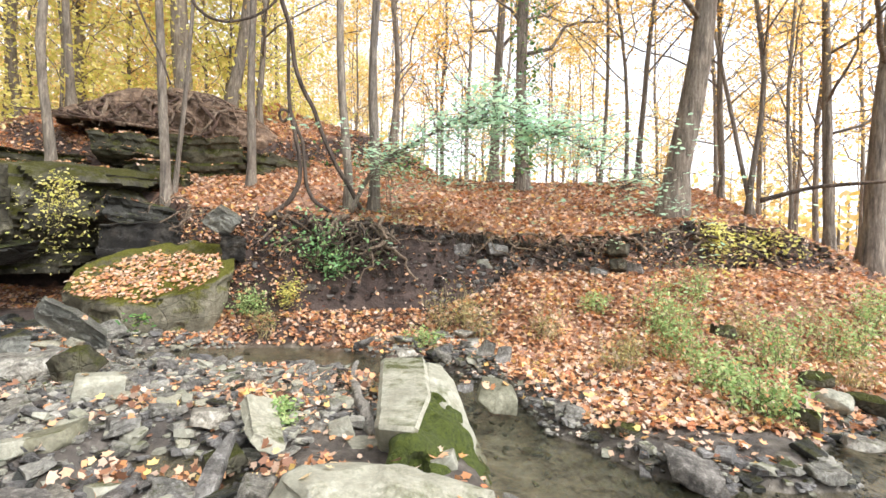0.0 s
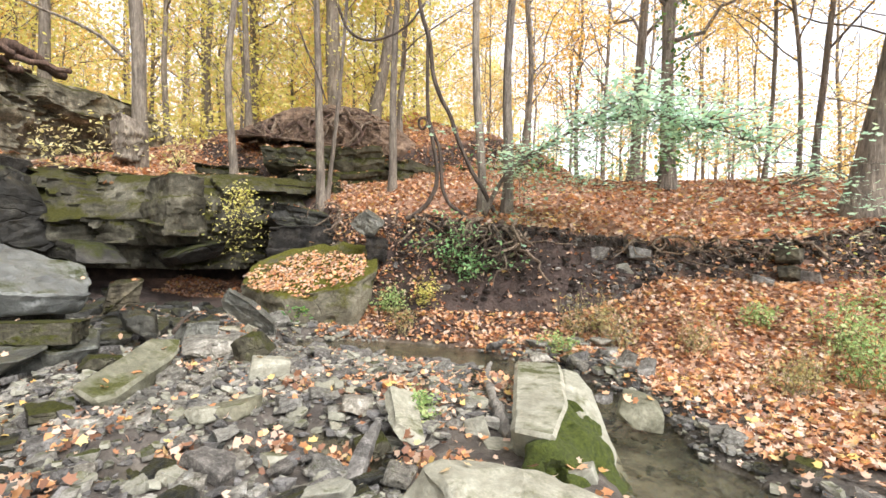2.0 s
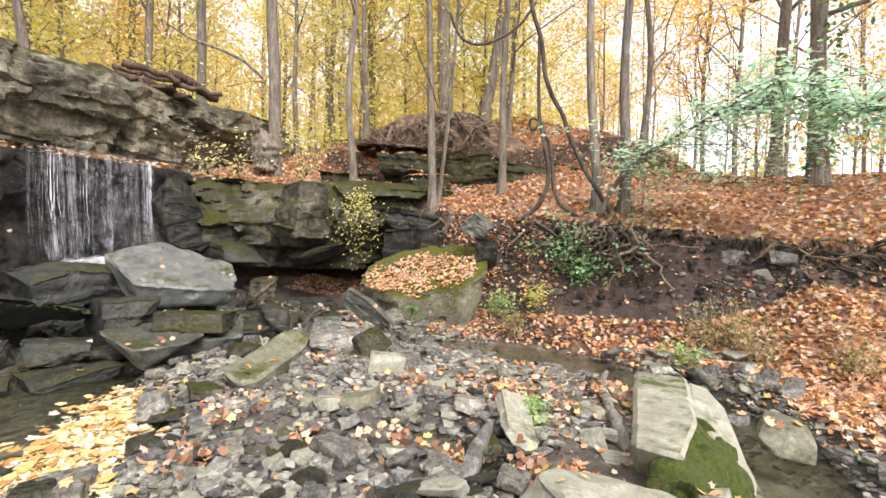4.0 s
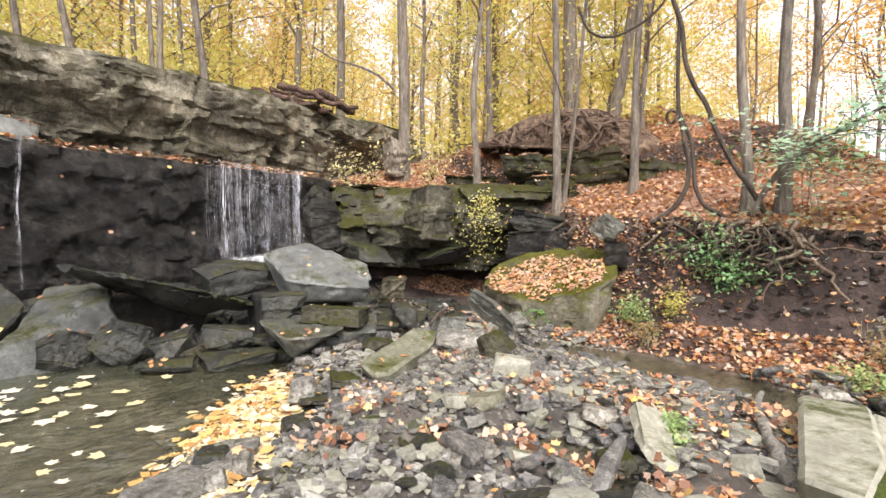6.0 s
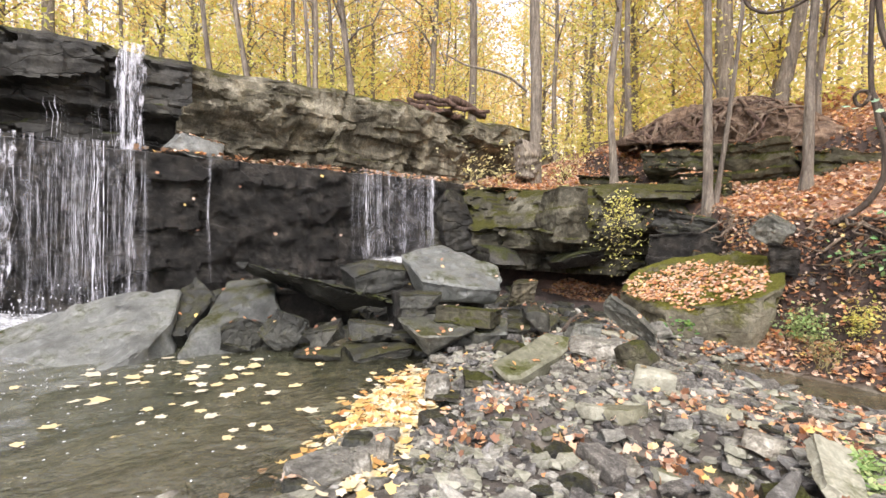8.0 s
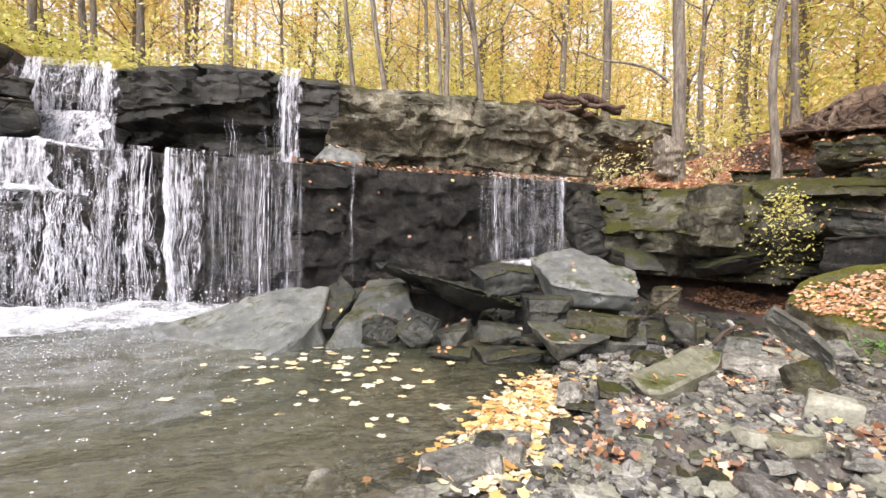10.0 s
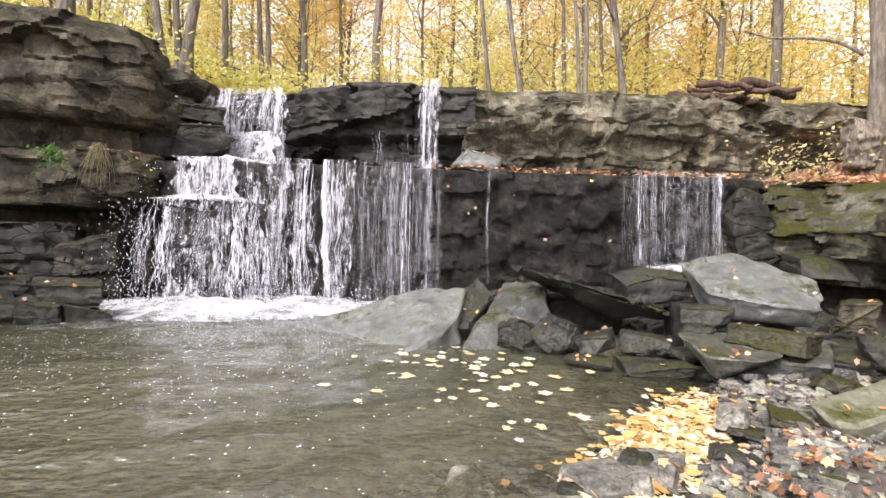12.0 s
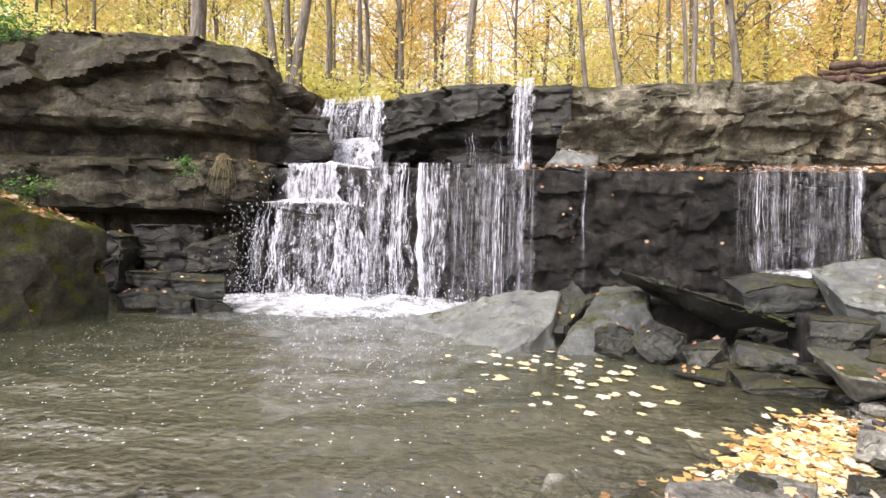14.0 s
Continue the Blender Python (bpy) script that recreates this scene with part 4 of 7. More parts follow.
rock("rock", -4.66, 2.49, 0.51, (0.47, 0.40, 0.26), (-2, 0, 64), 140, M_WETSTONE, "rounded dark wet stone under the big boulder", "rock", level=4)
rock("rock", -4.22, 2.83, 0.43, (0.67, 0.45, 0.18), (-2, 3, 44), 141, M_MOSSY, "long dark stone under the big boulder", "rock", level=4)
rock("boulder", -5.72, 2.41, 0.69, (0.86, 0.58, 0.47), (2, -8, 78), 142, M_WETSTONE, "black wet rock at the foot of the small fall", "boulder", level=4)
rock("rock", -4.83, 1.44, 0.05, (0.46, 0.40, 0.11), (0, 0, 68), 143, M_WETSTONE, "flat wet rock shelf at the pool edge", "rock", level=4)
rock("rock", -4.62, 2.00, 0.05, (0.70, 0.53, 0.13), (-1, -3, 76), 144, M_WETSTONE, "flat wet rock shelf at the pool edge", "rock", level=4)
rock("rock", -4.75, 2.34, 0.18, (0.41, 0.35, 0.08), (-5, 0, 73), 147, M_WETSTONE, "flat wet slab in the rock pile", "rock", level=4)
rock("rock", -3.69, 2.97, 0.18, (0.36, 0.28, 0.14), (-4, 4, 48), 148, M_MOSSY, "low stone with bright green moss", "rock", level=3)
rock("standing_stone", -3.13, 1.81, 0.12, (0.22, 0.15, 0.21), (-3, 2, 61), 150, M_STONE, "upright grey stone at the leaf-covered shore", "rock", level=3)
rock("rock", -3.10, 2.15, 0.13, (0.26, 0.20, 0.13), (3, -4, 49), 151, M_MOSSY, "mossy stone on the gravel bar", "rock", level=3)
rock("rock", -2.73, 1.88, 0.10, (0.20, 0.16, 0.10), (5, -10, 42), 152, M_SLATE, "dark grey stone on the gravel bar", "rock", level=3)
rock("rock", -2.77, 2.11, 0.12, (0.20, 0.15, 0.09), (-3, 6, 45), 153, M_STONE, "grey stone on the gravel bar", "rock", level=3)
rock("rock", -2.45, 2.17, 0.12, (0.20, 0.13, 0.13), (5, -20, 54), 154, M_STONE, "flat tilted grey stone on the gravel bar", "rock", level=3)
rock("boulder", -2.06, 2.49, 0.14, (0.34, 0.24, 0.15), (-1, -6, 27), 155, M_GREENISH, "smooth grey-green stone on the gravel bar", "boulder", level=3)
rock("rock", -2.24, 2.43, 0.14, (0.14, 0.11, 0.13), (-3, -14, 54), 156, M_STONE, "grey stone on the gravel bar", "rock", level=3)
rock("rock", -1.80, 2.69, 0.14, (0.17, 0.13, 0.13), (-4, 10, 37), 157, M_STONE, "grey stone on the gravel bar", "rock", level=3)
rock("rock", -3.96, 3.57, 0.39, (0.35, 0.27, 0.27), (3, 4, 60), 158, M_WETSTONE, "greenish stone in the leaves before the hollow", "rock", level=3)
rock("rock", -3.51, 3.77, 0.31, (0.38, 0.29, 0.22), (-5, 6, 53), 159, M_PILE, "flat grey stone in the rock pile", "rock", level=4)
rock("rock", -3.14, 3.60, 0.23, (0.54, 0.36, 0.18), (4, 0, 32), 160, M_STONE, "greenish flat stone in the rock pile", "rock", level=4)
rock("boulder", -2.70, 3.51, 0.26, (0.32, 0.19, 0.29), (-1, -32, 31), 161, M_MOSSY, "moss-topped block leaning in the rock pile", "boulder", level=3)
rock("rock", -2.30, 3.20, 0.19, (0.30, 0.23, 0.23), (1, 8, 32), 162, M_PALE, "pale rough stone on the gravel bar", "rock", level=3)
rock("rock", -2.70, 1.02, 0.04, (0.22, 0.17, 0.09), (5, 6, 57), 163, M_WETSTONE, "dark rounded stone at the leaf-covered shore", "rock", level=3)
rock("rock", -2.45, 1.04, 0.08, (0.09, 0.05, 0.15), (2, 4, 51), 164, M_STONE, "brown-grey stone at the leaf-covered shore", "rock", level=3)
rock("rock", -2.40, 0.89, 0.07, (0.12, 0.08, 0.12), (-2, -18, 62), 165, M_STONE, "pale purple-grey stone at the shore", "rock", level=3)
rock("rock", -2.45, 1.33, 0.07, (0.19, 0.15, 0.07), (4, 4, 49), 166, M_STONE, "grey stone on the gravel bar", "rock", level=3)
rock("rock", -2.64, 1.47, 0.10, (0.19, 0.14, 0.11), (5, -8, 71), 167, M_WETSTONE, "grey stone on the gravel bar", "rock", level=3)
rock("rock", -2.33, 1.45, 0.08, (0.12, 0.09, 0.09), (1, 14, 66), 168, M_SLATE, "purple-grey stone on the gravel bar", "rock", level=3)
rock("rock", -3.08, 1.84, 0.07, (0.23, 0.20, 0.04), (1, 0, 46), 169, M_WETSTONE, "flat stone on the gravel bar", "rock", level=3)
rock("rock", -2.68, 0.41, -0.06, (0.25, 0.22, 0.06), (-5, -8, 76), 170, M_WETSTONE, "flat grey stone just under the water", "rock", level=3)
rock("rock", -2.45, 0.56, 0.01, (0.11, 0.09, 0.09), (-1, 14, 85), 171, M_WETSTONE, "grey stone at the water edge", "rock", level=3)
rock("rock", -2.43, 0.71, -0.00, (0.20, 0.17, 0.04), (4, -5, 61), 172, M_STONE, "grey stone at the water edge", "rock", level=3)
rock("rock", -1.66, 1.85, 0.09, (0.20, 0.15, 0.07), (3, 4, 48), 173, M_STONE, "grey stone on the gravel bar", "rock", level=3)
rock("rock", -4.12, 3.41, 0.27, (0.41, 0.31, 0.17), (2, -6, 48), 174, M_WETSTONE, "flat stone in the rock pile", "rock", level=4)
rock("rock", -5.1, 4.35, 0.5, (0.42, 0.36, 0.4), (0, 0, 53), 175, M_CLIFF, "brown stone at the mouth of the hollow", "rock", level=4)
rock("rock", -2.32, 2.52, 0.11, (0.16, 0.12, 0.10), (-1, 20, 39), 176, M_STONE, "grey stone on the gravel bar", "rock", level=3)
rock("rock", -7.19, -6.33, 0.37, (0.72, 0.55, 0.29), (-3, 6, 130), 177, M_WETSTONE, "pale slab resting on stones by the pool", "rock", level=4)
rock("rock", -6.25, -5.04, 0.13, (0.54, 0.41, 0.45), (3, 0, 118), 178, M_WETSTONE, "dark mossy stone at the pool edge", "rock", level=4)
rock("rock", -6.53, -4.68, 0.07, (0.59, 0.45, 0.30), (5, 10, 138), 179, M_WETSTONE, "low dark stone at the pool edge", "rock", level=4)
rock("rock", -6.24, -5.62, 0.15, (0.58, 0.45, 0.37), (0, -8, 144), 180, M_WETSTONE, "dark stone at the pool edge", "rock", level=4)
rock("rock", -6.59, -4.97, 0.35, (0.85, 0.66, 0.37), (2, 0, 118), 181, M_WETSTONE, "dark stone under the cliff", "rock", level=4)

# ---- the named rocks ----
M_MOSSTOP = stone('boulder stone under moss', (0.03, 0.03, 0.022), (0.08, 0.076, 0.058), (0.17, 0.162, 0.126), moss=0.78, cracks=0.3, sheen=0.2, moss_colour=((0.035, 0.045, 0.006), (0.14, 0.15, 0.02)))
M_LEAFY = stone('block stone with golden moss', (0.05, 0.047, 0.036), (0.12, 0.112, 0.086), (0.22, 0.208, 0.166), moss=0.72, cracks=0.2, sheen=0.2, moss_colour=((0.05, 0.052, 0.008), (0.17, 0.165, 0.03)))
M_DARKMOSS = stone('dark mossy slab', (0.012, 0.012, 0.011), (0.03, 0.03, 0.027), (0.08, 0.08, 0.07), moss=0.34, rough=0.5, cracks=0.08, sheen=0.3)
rock("boulder", -0.28, 2.04, 0.07, (1.12, 0.62, 0.4), (-3, 2, 4), 12, M_PALE, "large pale rounded sandstone boulder in the creek bed", "boulder", level=5, box=False, planes=16, rough=0.05, chop=0.14)
rock("boulder", -9.0, 0.62, 2.58, (0.95, 0.6, 0.42), (0, 6, 88), 34, M_BLUE, "grey-green boulder resting on the lower ledge", "boulder")
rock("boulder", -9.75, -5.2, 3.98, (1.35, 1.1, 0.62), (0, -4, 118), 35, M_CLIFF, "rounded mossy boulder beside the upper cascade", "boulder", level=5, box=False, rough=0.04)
rock("boulder", -9.85, -5.2, 3.52, (1.7, 1.3, 0.44), (0, 2, 112), 44, M_CLIFFDAMP, "dark layered block beside the upper cascade", "boulder", level=5, planes=1, rough=0.05)
rock("boulder", -9.75, -5.15, 2.95, (1.8, 1.3, 0.8), (0, -1, 114), 45, M_CLIFFDAMP, "dark layered block beside the upper cascade", "boulder", level=5, planes=1, rough=0.05)
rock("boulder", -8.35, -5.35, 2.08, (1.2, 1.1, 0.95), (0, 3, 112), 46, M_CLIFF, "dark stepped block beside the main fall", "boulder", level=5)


def cut_block(seed, centre, plan, top_z, base_z, rough, cell=0.06, lean=0.12, bed=0.0):
    """A block cut by upright joints along a plan outline, under one sloping top plane."""
    c = np.array(centre)
    pts, top_z = np.array(plan, float), np.array(top_z, float)
    if np.sum(pts[:, 0] * np.roll(pts[:, 1], -1) - pts[:, 1] * np.roll(pts[:, 0], -1)) < 0:
        pts, top_z = pts[::-1], top_z[::-1]
    a, b, k = np.linalg.lstsq(np.c_[pts, np.ones(len(pts))], np.array(top_z, float), rcond=None)[0]
    normals, offs = [], []

    def plane(n, p):
        n = np.array(n, float) / np.linalg.norm(n)
        normals.append(n)
        offs.append(float(n @ (np.array(p) - c)))
    plane((-a, -b, 1), (c[0], c[1], a * c[0] + b * c[1] + k))
    plane((0, 0, -1), (c[0], c[1], base_z))
    for i in range(len(pts)):
        p, q = pts[i], pts[(i + 1) % len(pts)]
        mid = (p + q) / 2
        plane((q[1] - p[1], p[0] - q[0], -lean * (1 + 0.6 * math.sin(seed + 2.1 * i))), (mid[0], mid[1], a * mid[0] + b * mid[1] + k))
    return broken_stone(normals, offs, None, cell, seed, rough, bed, 0.025)


def hewn(name, seed, plan, top_z, base_z, material, label, category="boulder", rough=0.05, lean=0.12, bed=0.0, cell=0.06):
    """A block with a measured plan and sloping top as a thing of its own."""
    x, y = (sum(p[i] for p in plan) / len(plan) for i in (0, 1))
    z = 0.35 * sum(top_z) / len(top_z) + 0.65 * base_z
    v, f = cut_block(seed, (x, y, z), plan, top_z, base_z, rough, cell, lean, bed)
    ob = mesh_object(name, v, f, material, sharp=35)
    ob.location = (x, y, z)
    return tagged(ob, label, category)


def leaf_strewn_boulder():
    """The block with a flat top that slopes to the stream."""
    plan = [(-4.33, 5.4), (-3.53, 5.03), (-2.52, 5.35), (-2.42, 5.72), (-2.68, 6.15), (-3.37, 6.37), (-3.96, 6.26), (-4.48, 6.0)]
    v, f = cut_block(52, (-3.48, 5.72, 0.35), plan, (0.62, 0.53, 0.58, 0.9, 1.12, 1.24, 1.05, 0.82), -0.25, 0.06, lean=0.1)
    ob = mesh_object("boulder", v, f, M_LEAFY, sharp=30)
    ob.location = (-3.48, 5.72, 0.35)
    return tagged(ob, "large mossy block strewn with fallen leaves", "boulder")


MOSS_LEFT = hewn("boulder", 47, [(-6.15, -6.15), (-5.1, -5.95), (-4.0, -6.4), (-3.2, -8.2), (-5.0, -9.2), (-6.6, -7.6)], (1.05, 1.4, 1.9, 2.5, 2.5, 1.5), -0.4, M_MOSSTOP, "big mossy boulder with fallen leaves by the pool", rough=0.06, lean=-0.12)
POOL_SLAB = hewn("boulder", 31, [(-4.8, -1.5), (-5.35, -0.1), (-5.72, 0.2), (-6.35, 0.32), (-6.75, -0.3), (-6.6, -1.7)], (-0.36, -0.02, 0.28, 0.64, 0.6, -0.02), -0.5, M_BLUE, "large wet blue-grey slab sloping into the pool", rough=0.04, lean=-0.05, cell=0.05)
hewn("boulder", 39, [(-5.75, 0.14), (-5.72, 0.34), (-6.3, 0.66), (-6.6, 0.5), (-6.4, 0.18)], (0.1, 0.2, 0.55, 0.62, 0.56), -0.4, M_WETSTONE, "dark broken end of the pool slab", rough=0.06, bed=0.07)
hewn("boulder", 134, [(-5.62, 0.48), (-5.7, 1.2), (-6.25, 1.35), (-6.5, 0.75)], (0.3, 0.52, 0.74, 0.62), -0.2, M_PILE, "blue-grey angular block beside the pool", rough=0.05, lean=-0.25)
hewn("boulder", 32, [(-5.4, 1.05), (-5.2, 1.9), (-5.0, 2.62), (-5.5, 2.75), (-6.15, 2.1), (-6.3, 1.3), (-5.9, 0.85)], (0.86, 0.66, 0.42, 0.36, 0.56, 0.74, 0.86), 0.34, M_DARKMOSS, "long dark slab overhanging the rock pile", rough=0.09, lean=0.75, bed=0.05)
# added filler: its black stands in for the shaded void under the slab
hewn("boulder", 37, [(-5.95, 1.3), (-5.9, 2.3), (-6.6, 2.3), (-6.6, 1.2)], (0.5, 0.5, 0.55, 0.55), -0.1, M_CLIFFWET, "unseen filler rock, black for the shaded void under the slab")
hewn("boulder", 33, [(-4.98, 2.62), (-4.5, 3.3), (-4.5, 3.6), (-5.1, 3.85), (-5.7, 3.35), (-5.6, 2.75)], (0.76, 0.66, 0.62, 0.94, 1.12, 1.02), 0.46, M_BLUE, "big pale grey boulder below the small fall", rough=0.05, lean=0.35, cell=0.05)
# added support: its black stands in for shade under the pale boulder
hewn("boulder", 40, [(-5.25, 2.5), (-4.85, 3.1), (-5.0, 3.7), (-5.8, 3.4), (-5.8, 2.6)], (0.56, 0.5, 0.5, 0.6, 0.6), 0.0, M_CLIFFWET, "unseen support block, black for the shade under the pale boulder")
hewn("boulder", 145, [(-4.05, 2.12), (-3.85, 2.55), (-4.0, 2.78), (-4.45, 2.75), (-4.6, 2.2)], (0.29, 0.32, 0.34, 0.42, 0.4), 0.06, M_PILE, "long grey block on the rock pile", lean=0.3)
hewn("boulder", 146, [(-3.95, 2.76), (-3.85, 3.1), (-4.15, 3.3), (-4.5, 3.05), (-4.4, 2.72)], (0.28, 0.28, 0.38, 0.44, 0.4), 0.08, M_PILE, "grey block leaning on the rock pile")
hewn("boulder", 149, [(-2.92, 2.24), (-2.86, 2.4), (-3.02, 3.1), (-3.14, 3.2), (-3.28, 3.05), (-3.14, 2.3)], (0.2, 0.18, 0.34, 0.38, 0.4, 0.26), 0.02, M_GREENISH, "long greenish block lying on the gravel bar", lean=0.1, cell=0.04, rough=0.04)


LEAFY = leaf_strewn_boulder()
rock("standing_stone", -3.48, 4.5, 0.36, (0.8, 0.12, 0.34), (24, 34, 10), 53, M_PILE, "dark slate slab leaning against the mossy block", "rock")


def stone_beam():
    """The long squared slab with a moss cushion on its side."""
    ob = hewn("stone_slab", 61, [(-0.46, 3.66), (-0.32, 2.3), (-0.1, 2.25), (-0.05, 2.75), (-0.12, 3.66)], (0.32, 0.33, 0.33, 0.34, 0.33), -0.1, M_PALE, "long squared pale slab with moss on one side", "rock", rough=0.03, lean=0.14, cell=0.04)
    for words, name, seed, plan, tops, material in (
            ("thick bright green moss", "moss_cushion", 62, [(-0.14, 2.26), (0.05, 2.3), (0.14, 2.6), (0.1, 2.95), (-0.07, 3.05)], (0.3, 0.13, 0.1, 0.18, 0.33), M_MOSS),
            ("rough broken piece of the slab", "broken_end", 63, [(-0.1, 3.1), (0.03, 3.05), (0.07, 3.4), (0.02, 3.68), (-0.12, 3.66)], (0.31, 0.25, 0.25, 0.27, 0.31), M_PALE)):
        x, y = (sum(p[i] for p in plan) / len(plan) for i in (0, 1))
        v, f = cut_block(seed, (x, y, 0.05), plan, tops, -0.12, 0.24 if material is M_MOSS else 0.07, 0.025, -0.2)
        m = mesh_object(name, v, f, material, ob, words, sharp=40)
        m.location = (x - ob.location.x, y - ob.location.y, 0.05 - ob.location.z)
    return ob


BEAM = stone_beam()
rock("slate_shard", -1.05, 2.2, 0.12, (0.1, 0.62, 0.1), (10, 10, 12), 64, M_SLATE, "long dark shard of slate on the gravel", "rock")
rock("pale_slab", -0.98, 2.62, 0.2, (0.2, 0.52, 0.08), (12, 18, 32), 65, M_PALE, "pale flat slab propped on smaller stones", "rock")

M_CLIFFMOSS = stone('mossy cliff rock', (0.02, 0.019, 0.015), (0.075, 0.07, 0.054), (0.2, 0.188, 0.148), moss=0.55, cracks=0.2, sheen=0.2, moss_colour=((0.03, 0.031, 0.007), (0.085, 0.083, 0.02)))
# mossy end of the lower ledge, with a hollow under it
MOSSY_END = wall_of_rock("rock_ledge_mossy", [(-4.3, 8.3), (-4.75, 7.4), (-5.3, 6.75), (-6.2, 6.2), (-7.2, 5.85), (-8.1, 5.5), (-8.8, 5.2)],
                         [(-1.9, 0.0), (-1.7, 0.0), (-1.6, 0.6), (-0.3, 0.64), (-0.22, 0.95), (-0.08, 1.02), (0.12, 1.45), (-0.02, 2.05), (-0.2, 2.2), (-0.6, 2.27), (-2.0, 2.34)],
                         M_CLIFFMOSS, 28, step=0.045, block=(1.1, 0.7), amount=(0.08, 0.12), grain=0.008, pits=0.02, facet=0.5, cells=(1.9, 1.15))
tagged(MOSSY_END, "green mossy ledge end overhanging a dark hollow", "rock ledge", kind="structure")
for k, (x, y, z, w, d, h, turn) in enumerate(((-8.2, 5.2, 1.55, 1.0, 0.7, 1.3, -20), (-6.1, 6.1, 1.62, 1.25, 0.8, 1.0, -30), (-7.5, 5.75, 0.95, 1.9, 0.8, 0.34, -20), (-6.1, 6.35, 0.9, 1.7, 0.8, 0.32, -32))):
    rock("ledge_block", x, y, z, (w, d, h), (10 - k % 3 * 6, 4 - k % 2 * 8, turn), 171 + k, (M_CLIFFDAMP if k != 1 else M_CLIFFMOSS), "jutting angular block of the mossy ledge", "rock ledge", "jutting blocks of the ledge", level=5, planes=6, rough=0.05, chop=0.35)
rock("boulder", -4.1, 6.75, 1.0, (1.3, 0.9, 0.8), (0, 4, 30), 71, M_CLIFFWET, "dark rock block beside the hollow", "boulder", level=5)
rock("boulder", -4.4, 7.1, 1.52, (1.2, 0.85, 0.36), (0, 6, 34), 72, M_DARKMOSS, "dark layered block at the ledge end", "boulder", level=5)
M_SHELF = stone("mossy shelf rock", (0.018, 0.018, 0.012), (0.06, 0.058, 0.042), (0.14, 0.135, 0.1), moss=0.78, cracks=0.2, sheen=0.2, moss_colour=((0.025, 0.027, 0.006), (0.09, 0.092, 0.02)))
for k, (x, y, z, w, h, turn) in enumerate(((-6.9, 8.3, 2.5, 1.3, 0.34, 30), (-5.55, 8.6, 2.66, 1.5, 0.66, 40), (-4.45, 9.15, 2.72, 1.5, 0.72, 24), (-3.3, 9.62, 2.62, 1.3, 0.5, 18),
                                           (-2.0, 10.0, 2.5, 1.2, 0.44, 20), (-0.8, 10.4, 2.4, 1.2, 0.36, 24), (-2.5, 9.5, 2.3, 0.8, 0.36, 10), (-4.9, 8.35, 2.35, 1.0, 0.5, 50))):
    rock("rock_shelf", x, y, z - 0.1, (w, 1.1, h), (-4, 3 - k % 3 * 3, turn), 130 + k, M_SHELF, "mossy block of the rock shelf on the slope", "rock shelf", "rock shelf on the slope", level=5, planes=4, rough=0.09)

for k, (x, y, z, w, d, h) in enumerate(((-8.35, -3.2, 1.35, 0.9, 0.5, 0.7), (-8.3, -4.1, 1.15, 1.0, 0.55, 1.0), (-8.35, -3.7, 0.6, 1.3, 0.6, 0.9), (-11.15, -4.0, 2.9, 1.6, 0.9, 0.9), (-11.4, -3.6, 3.7, 1.2, 0.7, 0.9))):
    rock("fall_rock", x, y, z, (d, w, h), (0, 0, 0), 140 + k, M_CLIFFWET, "black wet rock behind the falling water", "rock", level=4, rough=0.12)

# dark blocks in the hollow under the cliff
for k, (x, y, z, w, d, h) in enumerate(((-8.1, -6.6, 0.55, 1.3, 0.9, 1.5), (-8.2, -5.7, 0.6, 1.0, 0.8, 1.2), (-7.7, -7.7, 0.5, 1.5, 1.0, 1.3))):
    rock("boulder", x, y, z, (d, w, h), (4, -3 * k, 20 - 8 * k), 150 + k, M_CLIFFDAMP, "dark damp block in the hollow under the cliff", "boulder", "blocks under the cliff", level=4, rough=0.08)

# ---- falling water ----


